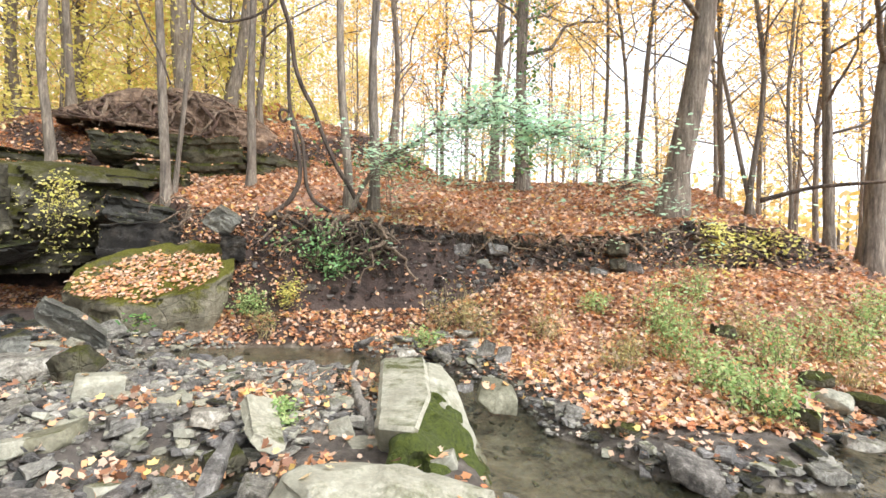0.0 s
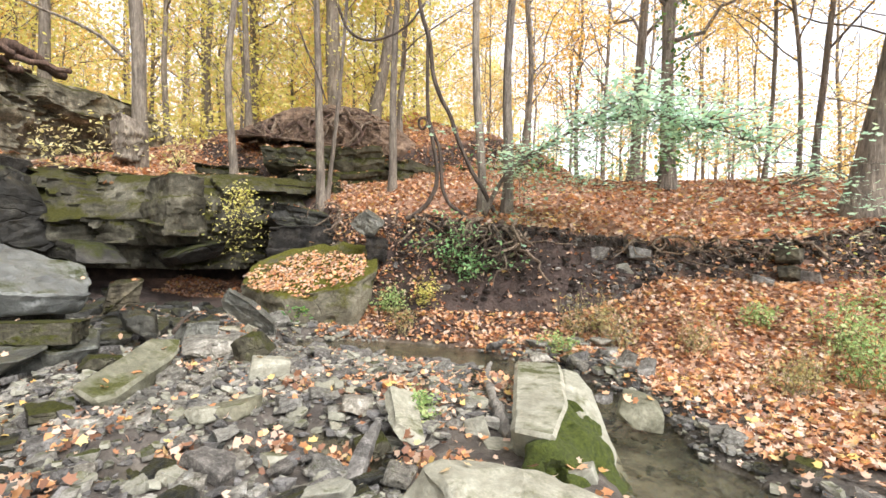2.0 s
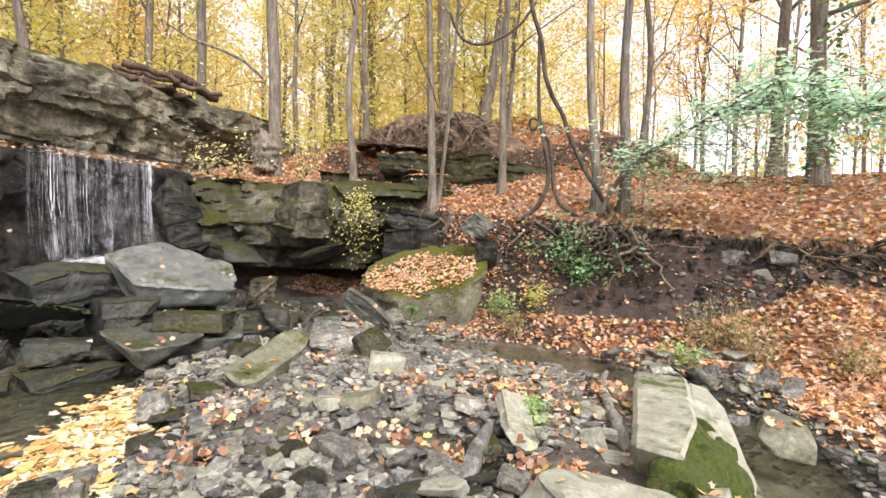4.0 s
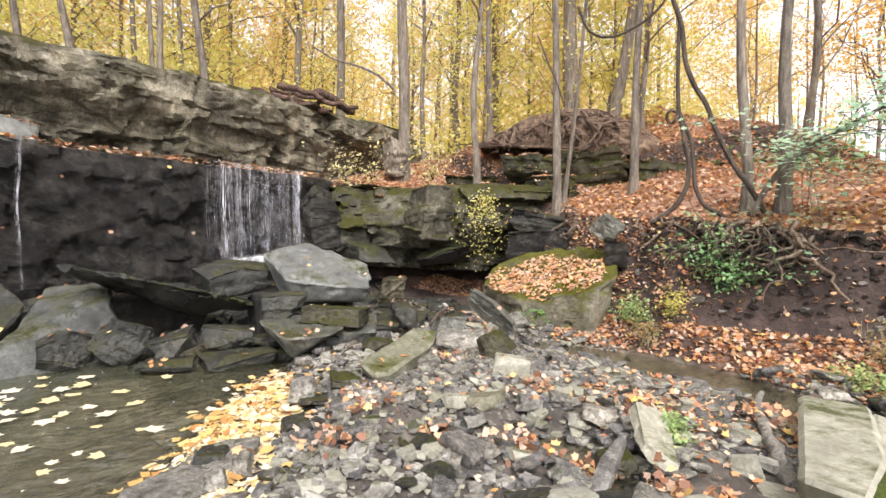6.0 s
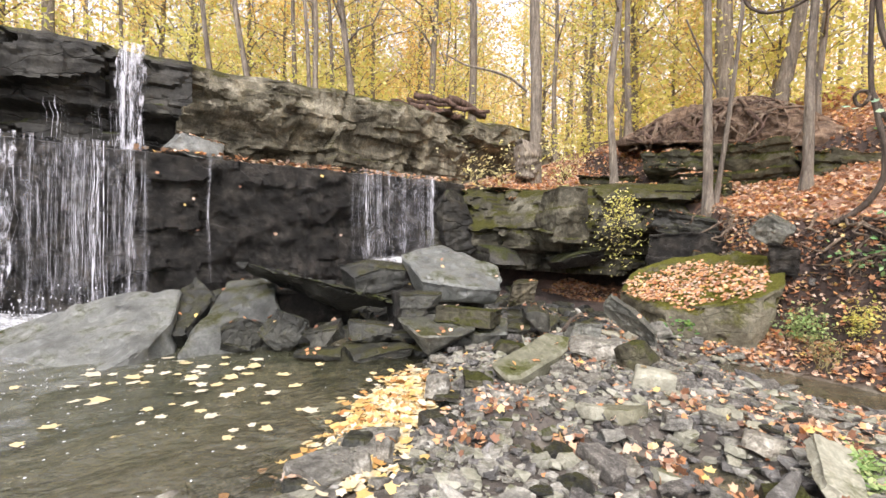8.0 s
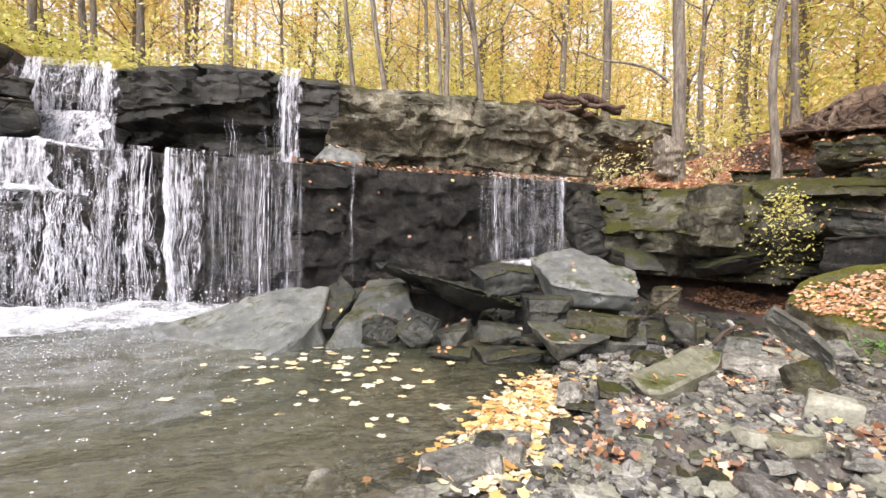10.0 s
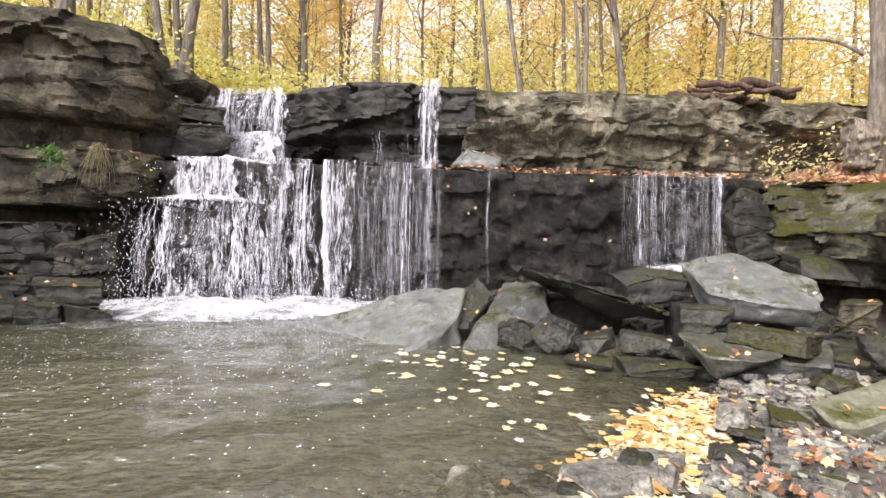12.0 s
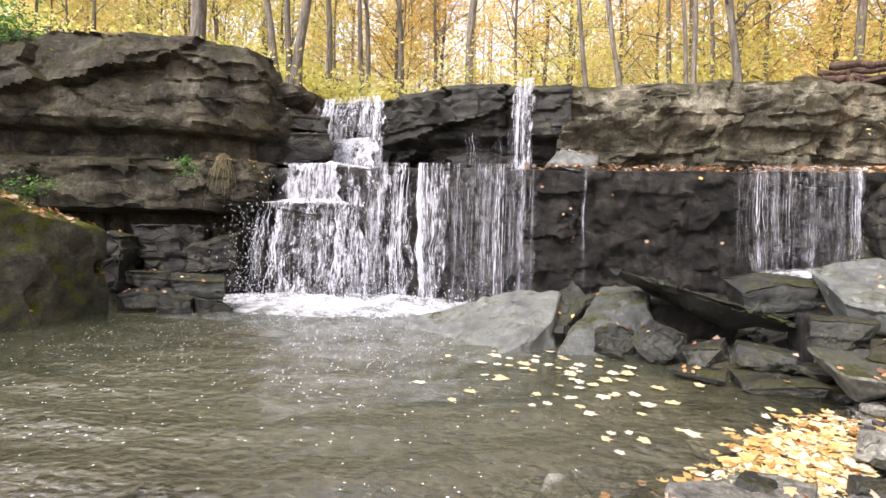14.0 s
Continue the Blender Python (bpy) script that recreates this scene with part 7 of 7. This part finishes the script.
def clods():
    """Stones and clods of earth in the face of the cut bank."""
    rng = np.random.default_rng(658)
    bases = [rock_shape(420 + k, (1.0, 0.8, 0.55), 1, 5, True, 0.08, 0.3) for k in range(6)]
    for name, material, count, words in (("clods", M_SOIL, 650, "dark clods of earth in the cut bank"), ("bank_stones", M_SLATE, 260, "small dark stones set in the cut bank")):
        pile = Pile()
        x = rng.uniform(-2.4, 5.6, count * 3)
        y = bank_edge(x)[0] - rng.uniform(0.0, 0.62, count * 3)
        if material is M_SLATE:
            x = np.where(rng.uniform(0, 1, len(x)) < 0.6, rng.normal(0.7, 0.5, len(x)), x)
            y = bank_edge(x)[0] - rng.uniform(0.0, 0.42, len(x))
        if material is M_SOIL:
            y = bank_edge(x)[0] - rng.uniform(0.0, 0.34, len(x))
        z = land(x, y)
        for a, b, c in list(zip(x, y, z))[:count]:
            v, f = bases[int(rng.integers(0, 6))]
            s = float(np.clip(rng.lognormal(-3.0, 0.5), 0.02, 0.17))
            t = rng.uniform(0, 6.28)
            w = v * s
            pile.add(np.stack([math.cos(t) * w[:, 0] - math.sin(t) * w[:, 1] + a, math.sin(t) * w[:, 0] + math.cos(t) * w[:, 1] + b, w[:, 2] + c], -1), f)
        tagged(pile.make(name, material, smooth_faces=False), words, "bank", kind="stuff")


def soil_material():
    m, nt, b = mat("dark soil")
    n1, n2 = noise_tex(nt, 9, 6, 0.7), noise_tex(nt, 40, 4, 0.7)
    nt.links.new(mix(nt, 0.6, ramp(nt, n1, [(0.3, (0.012, 0.009, 0.007)), (0.6, (0.04, 0.028, 0.02)), (0.8, (0.09, 0.06, 0.04))]), ramp(nt, n2, [(0.3, (0.25, 0.25, 0.25)), (0.7, (0.75, 0.75, 0.75))]), "OVERLAY"), b.inputs["Base Color"])
    b.inputs["Roughness"].default_value = 0.95
    bump(nt, b, maths(nt, "ADD", n1, n2), 1.0, 0.05)
    return m


M_SOIL = soil_material()
turf_edge()
clods()

# ---- vines and branches ----
VINE_A = [(-2.15, 6.13, 4.64), (-2.1, 6.1, 4.26), (-1.96, 6.14, 3.83), (-1.93, 6.15, 3.41), (-1.81, 6.19, 3.08), (-1.7, 6.22, 2.9), (-1.63, 6.23, 2.68), (-1.52, 6.26, 2.39), (-1.39, 6.29, 2.12), (-1.25, 6.31, 1.9), (-1.1, 6.4, 1.6)]
VINE_B = [(-2.0, 6.14, 3.9), (-2.0, 6.14, 3.3), (-1.98, 6.14, 2.85), (-1.92, 6.15, 2.57), (-1.85, 6.17, 2.21), (-1.85, 6.17, 1.93), (-1.95, 6.15, 1.71), (-2.1, 6.11, 1.55), (-2.25, 6.1, 1.48)]
VINE_C = [(-1.96, 6.15, 2.8), (-1.9, 6.16, 2.62), (-1.82, 6.18, 2.45), (-1.8, 6.19, 2.21), (-1.78, 6.19, 1.89), (-1.68, 6.22, 1.68), (-1.45, 6.24, 1.54)]
VINE_D = [(-3.25, 5.98, 4.40), (-3.14, 6.03, 4.08), (-2.99, 6.10, 3.96), (-2.79, 6.20, 3.95), (-2.51, 6.32, 4.08), (-2.32, 6.39, 4.25), (-2.15, 6.45, 4.52)]
VINE_E = [(-4.07, 6.30, 4.34), (-3.94, 6.38, 3.94), (-3.81, 6.46, 3.61), (-3.71, 6.52, 3.25)]
RING = (-2.04, 6.12, 2.76)
BRANCH_R = [(4.62, 7.01, 1.85), (4.84, 6.86, 1.93), (5.12, 6.66, 2.02), (5.40, 6.43, 2.04), (5.70, 6.17, 2.05)]
SAPLING = [(-1.23, 6.38, 1.56), (-1.05, 6.31, 1.94), (-0.84, 6.24, 2.19), (-0.49, 6.18, 2.39), (-0.05, 6.10, 2.62), (0.37, 5.99, 2.83), (0.69, 5.86, 2.92)]
DRIFT = [(-0.70, 3.97, 0.20), (-0.66, 3.52, 0.20), (-0.54, 3.12, 0.20), (-0.44, 2.83, 0.18), (-0.34, 2.61, 0.14)]
TWIG = [(-3.5, 3.75, 0.5), (-3.38, 3.46, 0.47), (-3.22, 3.2, 0.42)]
BRANCH_L = [(-6.48, 5.55, 3.80), (-6.66, 5.34, 4.04), (-6.89, 5.04, 4.17), (-7.12, 4.72, 4.24), (-7.30, 4.44, 4.41)]
BRAMBLE = (-1.34, 5.69, 1.09)
LIME = (-5.00, 6.29, 1.90)
YSHRUB = (3.73, 5.80, 1.44)
FERN = (-7.57, -5.94, 2.33)
TUFT = (-7.85, -5.39, 2.52)
LOGS = (-11.31, 6.94, 4.78)
STUMP = (-8.47, 7.38, 3.81)


def vine(name, pts, r0, r1, label, category="vine", material=None, knots=0.12):
    pts = np.array(pts)
    t = np.linspace(0, 1, len(pts))
    u = np.linspace(0, 1, len(pts) * 5)
    p = np.stack([np.interp(u, t, pts[:, c]) for c in range(3)], -1)
    for _ in range(3):
        p[1:-1] = (p[:-2] + 2 * p[1:-1] + p[2:]) / 4
    base = p[-1].copy()
    top = empty(name, *base)
    pile = Pile()
    pile.tube(p - base, np.linspace(r0, r1, len(p)), 7, knots, len(pts))
    pile.make("stem", material or M_VINE, top)
    return tagged(top, label, category)


vine("vine", VINE_A, 0.028, 0.03, "thick dark twisted vine hanging from above")
vine("vine", VINE_B, 0.022, 0.035, "dark looping vine stem by the bank rim")
vine("vine", VINE_C, 0.02, 0.028, "dark looping vine stem by the bank rim")
vine("vine", VINE_D, 0.02, 0.016, "arching vine between the trees")
vine("vine", VINE_E, 0.014, 0.012, "thin slanting vine against the young trees")
vine("fallen_branch", BRANCH_R, 0.04, 0.02, "dark bare branch lying over the bank end", "branch")
vine("dead_branch", BRANCH_L, 0.03, 0.012, "bare drooping branch of the grey tree", "branch", M_BARK)
vine("driftwood", DRIFT, 0.02, 0.048, "bleached grey driftwood beside the stone slab", "driftwood", M_GREYWOOD, 0.5)
vine("twig", TWIG, 0.012, 0.02, "dark stick lying on the rock pile", "branch")
ring = Pile()
a = np.linspace(0, 2 * np.pi, 22)
ring.tube(np.stack([0.06 * np.cos(a), 0.02 * np.sin(a * 2), 0.075 * np.sin(a)], -1), 0.018, 7, 0.1, 3)
ring_ob = ring.make("vine_coil", M_VINE)
ring_ob.location = RING
tagged(ring_ob, "small coil of dark vine", "vine")

M_WEED = leaf_material("weed leaves", [(0, (0.22, 0.38, 0.12)), (0.5, (0.38, 0.52, 0.2)), (1, (0.56, 0.6, 0.28))], 0.5, 0.4)
M_BRAMBLE = leaf_material("bramble leaves", [(0, (0.11, 0.24, 0.08)), (0.6, (0.2, 0.38, 0.15)), (1, (0.36, 0.5, 0.2))], 0.45, 0.4)
M_DRYLEAF = leaf_material("half-dry weed leaves", [(0, (0.26, 0.3, 0.1)), (0.5, (0.42, 0.36, 0.14)), (1, (0.5, 0.34, 0.16))], 0.6, 0.3)
M_PALELIME = leaf_material("pale yellow shrub leaves", [(0, (0.62, 0.56, 0.22)), (1, (0.8, 0.72, 0.42))], 0.5, 0.4)
M_DRYSTEM = bark("dry stems", (0.2, 0.16, 0.08), (0.38, 0.32, 0.17), (0.5, 0.44, 0.26))
M_GREENSTEM = bark("green stems", (0.1, 0.13, 0.05), (0.2, 0.24, 0.1), (0.3, 0.32, 0.14))

# ---- green sapling over the bank ----


def maple_sapling():
    pts = np.array(SAPLING)
    base = pts[0]
    top = empty("sapling", *base)
    t, u = np.linspace(0, 1, len(pts)), np.linspace(0, 1, 30)
    p = np.stack([np.interp(u, t, pts[:, c]) for c in range(3)], -1)
    for _ in range(3):
        p[1:-1] = (p[:-2] + 2 * p[1:-1] + p[2:]) / 4
    pile = Pile()
    pile.tube(p - base, np.linspace(0.034, 0.008, 30), 7, 0.1, 1)
    rng = np.random.default_rng(31)
    cs = []
    arm = bend(p[18], (2.05, 5.6, 1.85), 20, -0.45, 0.08, 5)
    pile.tube(arm - base, np.linspace(0.014, 0.003, 20), 5, 0.1, 2)
    for k in range(120):
        i = int(rng.integers(8, 30))
        a = p[i] if k % 5 < 2 else arm[int(rng.integers(2, 20))]
        reach = rng.uniform(0.5, 1.7)
        b = a + np.array([rng.uniform(-0.6, 1.0) * reach, rng.normal(0, 0.5) * reach, rng.uniform(-0.45, 0.4) * reach])
        tw = bend(a, b, 7, -0.1 * reach, 0.1, k + 70)
        tw[:, 2] -= 0.25 * np.linspace(0, 1, 7) ** 2 * reach
        pile.tube(tw - base, np.linspace(0.007, 0.002, 7), 4)
        c = tw[rng.integers(1, 7, 40)] + rng.normal(0, 1, (40, 3)) * np.array([0.15, 0.15, 0.03])
        cs.append(c)
    tagged(pile.make("stem", M_BARK, top), kind="stuff")
    v, f = scatter_faces(np.concatenate(cs) - base, 0.064, (0, 0, 1), 32, MAPLE, 0.22)
    leaf_mesh("leaves", v, f, M_PALEGREEN, top)
    tagged(top, "leaning sapling with layered pale green leaves", "sapling")


maple_sapling()


def low_bush(name, x, y, z, spread, count, size, leaf, seed, label, hang=0.0, shape=OVAL, twigs=16):
    """A bush of thin twigs with leaves; hang: how far the twigs droop."""
    rng = np.random.default_rng(seed)
    top = empty(name, x, y, z)
    pile, cs = Pile(), []
    for k in range(twigs):
        b = np.array([rng.normal(0, spread[0] * 0.5), rng.normal(0, spread[1] * 0.5), abs(rng.normal(0.55, 0.3)) * spread[2]])
        tw = bend((0, 0, 0), b, 7, 0, 0.12 * max(spread), seed + k)
        tw[:, 2] -= hang * np.linspace(0, 1, 7) ** 1.5 * rng.uniform(0.3, 1.0)
        pile.tube(tw, np.linspace(0.008, 0.002, 7), 4)
        cs.append(tw[rng.integers(1, 7, count // twigs)] + rng.normal(0, 0.10 * max(spread), (count // twigs, 3)))
    tagged(pile.make("stem", M_VINE, top), kind="stuff")
    v, f = scatter_faces(np.concatenate(cs), size, (0, -0.3, 1), seed + 1, shape, 0.6)
    leaf_mesh("leaves", v, f, leaf, top)
    return tagged(top, label, "shrub")


low_bush("shrub", *LIME, (0.85, 0.4, 0.2), 620, 0.055, M_LIME, 41, "yellow-green shrub hanging down the mossy ledge", hang=1.25, twigs=20)
low_bush("bramble", BRAMBLE[0], BRAMBLE[1] + 0.12, BRAMBLE[2] - 0.25, (0.75, 0.3, 0.7), 720, 0.052, M_BRAMBLE, 42, "green bramble growing from the cut bank", twigs=20)
low_bush("shrub", YSHRUB[0], YSHRUB[1] + 0.75, YSHRUB[2] - 0.12, (1.0, 0.6, 0.45), 620, 0.065, M_LIME, 43, "yellow-leaved shrub drooping over the bank", hang=0.75)
low_bush("shrub", YSHRUB[0] + 0.7, YSHRUB[1] + 0.85, YSHRUB[2] - 0.2, (1.0, 0.6, 0.4), 380, 0.065, M_LIME, 44, "yellow-leaved shrub drooping over the bank", hang=0.6)
low_bush("shrub", -8.4, 5.95, 2.36, (0.8, 0.5, 0.75), 200, 0.075, M_PALELIME, 45, "sparse pale shrub on the ledge", twigs=12)
low_bush("shrub", -8.1, 6.4, 2.42, (0.6, 0.5, 0.7), 160, 0.075, M_PALELIME, 46, "sparse pale shrub on the ledge", twigs=10)
low_bush("shrub", -7.2, 7.3, 2.45, (0.6, 0.5, 0.9), 170, 0.09, M_PALELIME, 47, "sparse pale shrub on the ledge", twigs=8)
low_bush("fern", FERN[0], FERN[1], FERN[2] + 0.05, (0.3, 0.3, 0.2), 240, 0.06, M_GREEN, 48, "small green fern growing on the cliff", hang=0.45)
low_bush("fern", -5.9, -7.2, 1.62, (0.5, 0.5, 0.4), 260, 0.06, M_GREEN, 49, "small green plant on the mossy boulder", hang=0.1)
low_bush("shrub", -7.6, -9.5, 4.55, (1.6, 1.2, 0.9), 520, 0.09, M_GREEN, 50, "green shrub on top of the cliff")
low_bush("shrub", -1.2, 9.6, 2.4, (2.4, 1.0, 0.55), 520, 0.09, M_GREEN, 52, "low green shrub on the leafy slope")
low_bush("shrub", 0.2, 9.2, 2.15, (1.8, 0.9, 0.5), 360, 0.09, M_PALEGREEN, 53, "low green shrub on the leafy slope")
low_bush("fern", -2.9, 4.62, 0.42, (0.16, 0.14, 0.12), 70, 0.05, M_GREEN, 54, "little fern on the side of the mossy block", hang=0.2, twigs=7)


def ivy():
    rng = np.random.default_rng(55)
    n = 900
    h = rng.uniform(0.2, 6.5, n)
    a = rng.uniform(0, 6.283, n)
    r = 0.13 + np.abs(rng.normal(0, 0.14, n)) * (0.4 + h / 5)
    c = np.stack([r * np.cos(a) + 0.02 * h, r * np.sin(a), h], -1)
    v, f = scatter_faces(c, 0.10, (0, -0.6, 0.6), 56, OVAL, 0.7)
    ob = leaf_mesh("ivy", v, f, M_GREEN)
    ob.location = (1.49, 9.11, land1(1.49, 9.11))
    tagged(ob, "green ivy climbing the forked tree", "ivy")


ivy()


def herb(x, y, height, kind):
    """A weed: thin stems with leaves along them."""
    rng = np.random.default_rng(int(abs(x * 977 + y * 3119)))
    z = land1(x, y)
    top = empty("weed", x, y, z)
    pile, cs = Pile(), []
    stems = 12 if kind != "D" else 26
    for k in range(stems):
        a = np.array([rng.normal(0, 0.07), rng.normal(0, 0.07), -0.02])
        b = a + np.array([rng.normal(0, 0.24), rng.normal(0, 0.2), rng.uniform(0.55, 1.1)]) * height
        tw = bend(a, b, 6, 0, 0.06, k)
        pile.tube(tw, np.linspace(0.004, 0.0015, 6), 3)
        cs.append(tw[rng.integers(1, 6, 30 if kind != "D" else 10)] + rng.normal(0, 0.03 + 0.06 * height, (30 if kind != "D" else 10, 3)))
    tagged(pile.make("stem", M_DRYSTEM if kind == "D" else M_GREENSTEM, top), kind="stuff")
    v, f = scatter_faces(np.concatenate(cs), 0.037 if kind != "D" else 0.03, (0, 0, 1), 57, OVAL, 0.6)
    leaf_mesh("leaves", v, f, {"G": M_WEED, "L": M_LIME, "D": M_DRYLEAF}[kind], top)
    words = {"G": "bright green weed on the leafy bank", "L": "yellow-green weed on the cut bank", "D": "thin straggly half-dry weed on the bank"}[kind]
    return tagged(top, words, "weed", "weeds on the bank")


herb(2.05, 4.33, 0.55, "G")
herb(2.21, 4.18, 0.50, "G")
herb(2.10, 4.80, 0.50, "G")
herb(2.38, 4.74, 0.60, "G")
herb(3.12, 4.28, 0.50, "G")
herb(3.65, 4.40, 0.50, "G")
herb(2.89, 4.23, 0.45, "G")
herb(3.96, 4.45, 0.50, "G")
herb(4.51, 4.89, 0.40, "G")
herb(2.14, 2.99, 0.35, "G")
herb(2.06, 3.08, 0.30, "G")
herb(2.09, 3.63, 0.35, "G")
herb(2.11, 3.48, 0.30, "G")
herb(4.63, 5.19, 0.35, "G")
herb(0.24, 5.32, 0.45, "D")
herb(0.02, 5.45, 0.45, "D")
herb(0.41, 5.07, 0.40, "D")
herb(1.62, 5.11, 0.22, "G")
herb(1.51, 3.97, 0.30, "D")
herb(1.00, 4.74, 0.35, "D")
herb(-2.17, 5.58, 0.35, "G")
herb(-2.30, 5.66, 0.30, "G")
herb(-1.80, 5.59, 0.30, "L")
herb(2.87, 5.43, 0.40, "G")
herb(-0.13, 4.94, 0.14, "G")
herb(-1.97, 5.34, 0.30, "D")
herb(1.73, 4.30, 0.30, "D")
herb(3.82, 4.89, 0.45, "D")
herb(3.06, 4.80, 0.35, "D")
herb(3.12, 3.59, 0.30, "D")
herb(-0.98, 2.86, 0.10, "G")

# ---- logs, stump, grass ----
for k in range(9):
    rng = np.random.default_rng(800 + k)
    a = np.array([LOGS[0] + rng.normal(0, 0.25), LOGS[1] + rng.uniform(-0.9, 0.9), 4.5 + 0.045 * k])
    d = np.array([rng.normal(0.2, 0.3), rng.uniform(0.2, 0.75), rng.normal(-0.08, 0.12)])
    pile = Pile()
    r = rng.uniform(0.05, 0.13)
    pile.tube(bend(-d, d, 9, 0, 0.16, k), np.linspace(r, r * 0.7, 9), 8, 0.2, k)
    ob = pile.make("log", M_LOG)
    ob.location = a
    tagged(ob, "rotten brown log in a pile above the ledge", "log", "pile of rotten logs")
v, f = rock_shape(66, (0.75, 0.6, 0.95), 4, 10, False, 0.22, 0.3)
stump = mesh_object("stump", v, f, M_BARK)
stump.location = (STUMP[0] - 0.05, STUMP[1] - 0.05, land1(STUMP[0], STUMP[1]) + 0.55)
tagged(stump, "gnarled swollen stump beside the grey tree", "stump")


def grass_tuft(x, y, z):
    rng = np.random.default_rng(58)
    pile = Pile()
    for k in range(60):
        b = np.array([0.25 + rng.normal(0, 0.1), rng.normal(0.05, 0.12), rng.normal(0.05, 0.1)])
        tw = bend((0, 0, 0), b, 7, 0, 0.05, k)
        tw[:, 2] -= rng.uniform(0.3, 0.75) * np.linspace(0, 1, 7) ** 2
        pile.tube(tw, np.linspace(0.005, 0.0015, 7), 3)
    ob = pile.make("grass_tuft", M_DRYSTEM)
    ob.location = (x, y, z)
    tagged(ob, "dry grass tuft hanging over the ledge", "grass")


grass_tuft(*TUFT)


def stuck_leaves():
    """Wet leaves stuck to the dark face of the lower ledge."""
    rng = np.random.default_rng(59)
    y, z = rng.uniform(0.1, 3.2, 8), rng.uniform(1.1, 2.35, 8)
    face = np.array([q.co[:] for q in LOWER.data.vertices])
    face = face[face[:, 0] > -9.2]
    near = [int(np.argmin((face[:, 1] - a) ** 2 + (face[:, 2] - b) ** 2)) for a, b in zip(y, z)]
    c = face[near] + np.array([0.012, 0, 0])
    v, f = scatter_faces(c, 0.075, (1, 0, 0.1), 60, MAPLE, 0.1)
    tagged(leaf_mesh("leaf_litter", v, f, M_LITTER), "wet leaves stuck to the dark rock face", "leaves", kind="stuff")


stuck_leaves()


def bubbles():
    """Small foam flecks drifting on the pool."""
    rng = np.random.default_rng(61)
    n = 2300
    x = -7.2 + np.abs(rng.normal(0, 2.4, n))
    y = rng.normal(-2.2, 1.2, n) * (1 + 0.12 * (x + 7.2))
    ok = land(x, y) < -0.05
    v, f = scatter_faces(np.stack([x, y, np.full(n, 0.014)], -1)[ok], 0.015, (0, 0, 1), 62, [(0.5, 0), (0.25, 0.4), (-0.25, 0.4), (-0.5, 0), (-0.25, -0.4), (0.25, -0.4)], 0.02)
    tagged(leaf_mesh("foam_flecks", v, f, M_FOAMSOLID), "small white foam flecks drifting on the pool", "foam", kind="stuff")


bubbles()

for k in range(150):
    rng = np.random.default_rng(900 + k)
    x, y = rng.uniform(-4.4, -1.0), rng.uniform(-2.6, 1.6)
    z = land1(x, y)
    if -0.4 < z < 0.0:
        s = rng.uniform(0.1, 0.5)
        ob = shared("stone", STONES[(0, 1, 3, 6, 7, 8, 10, 13)[int(rng.integers(0, 8))]], (x, y, z + 0.02), (rng.uniform(-8, 8), rng.uniform(-8, 8), rng.uniform(0, 360)), (s, s, s * 0.6))
        tagged(ob, "flat stone on the bed of the pool", "stone", "stones on the pool bed")
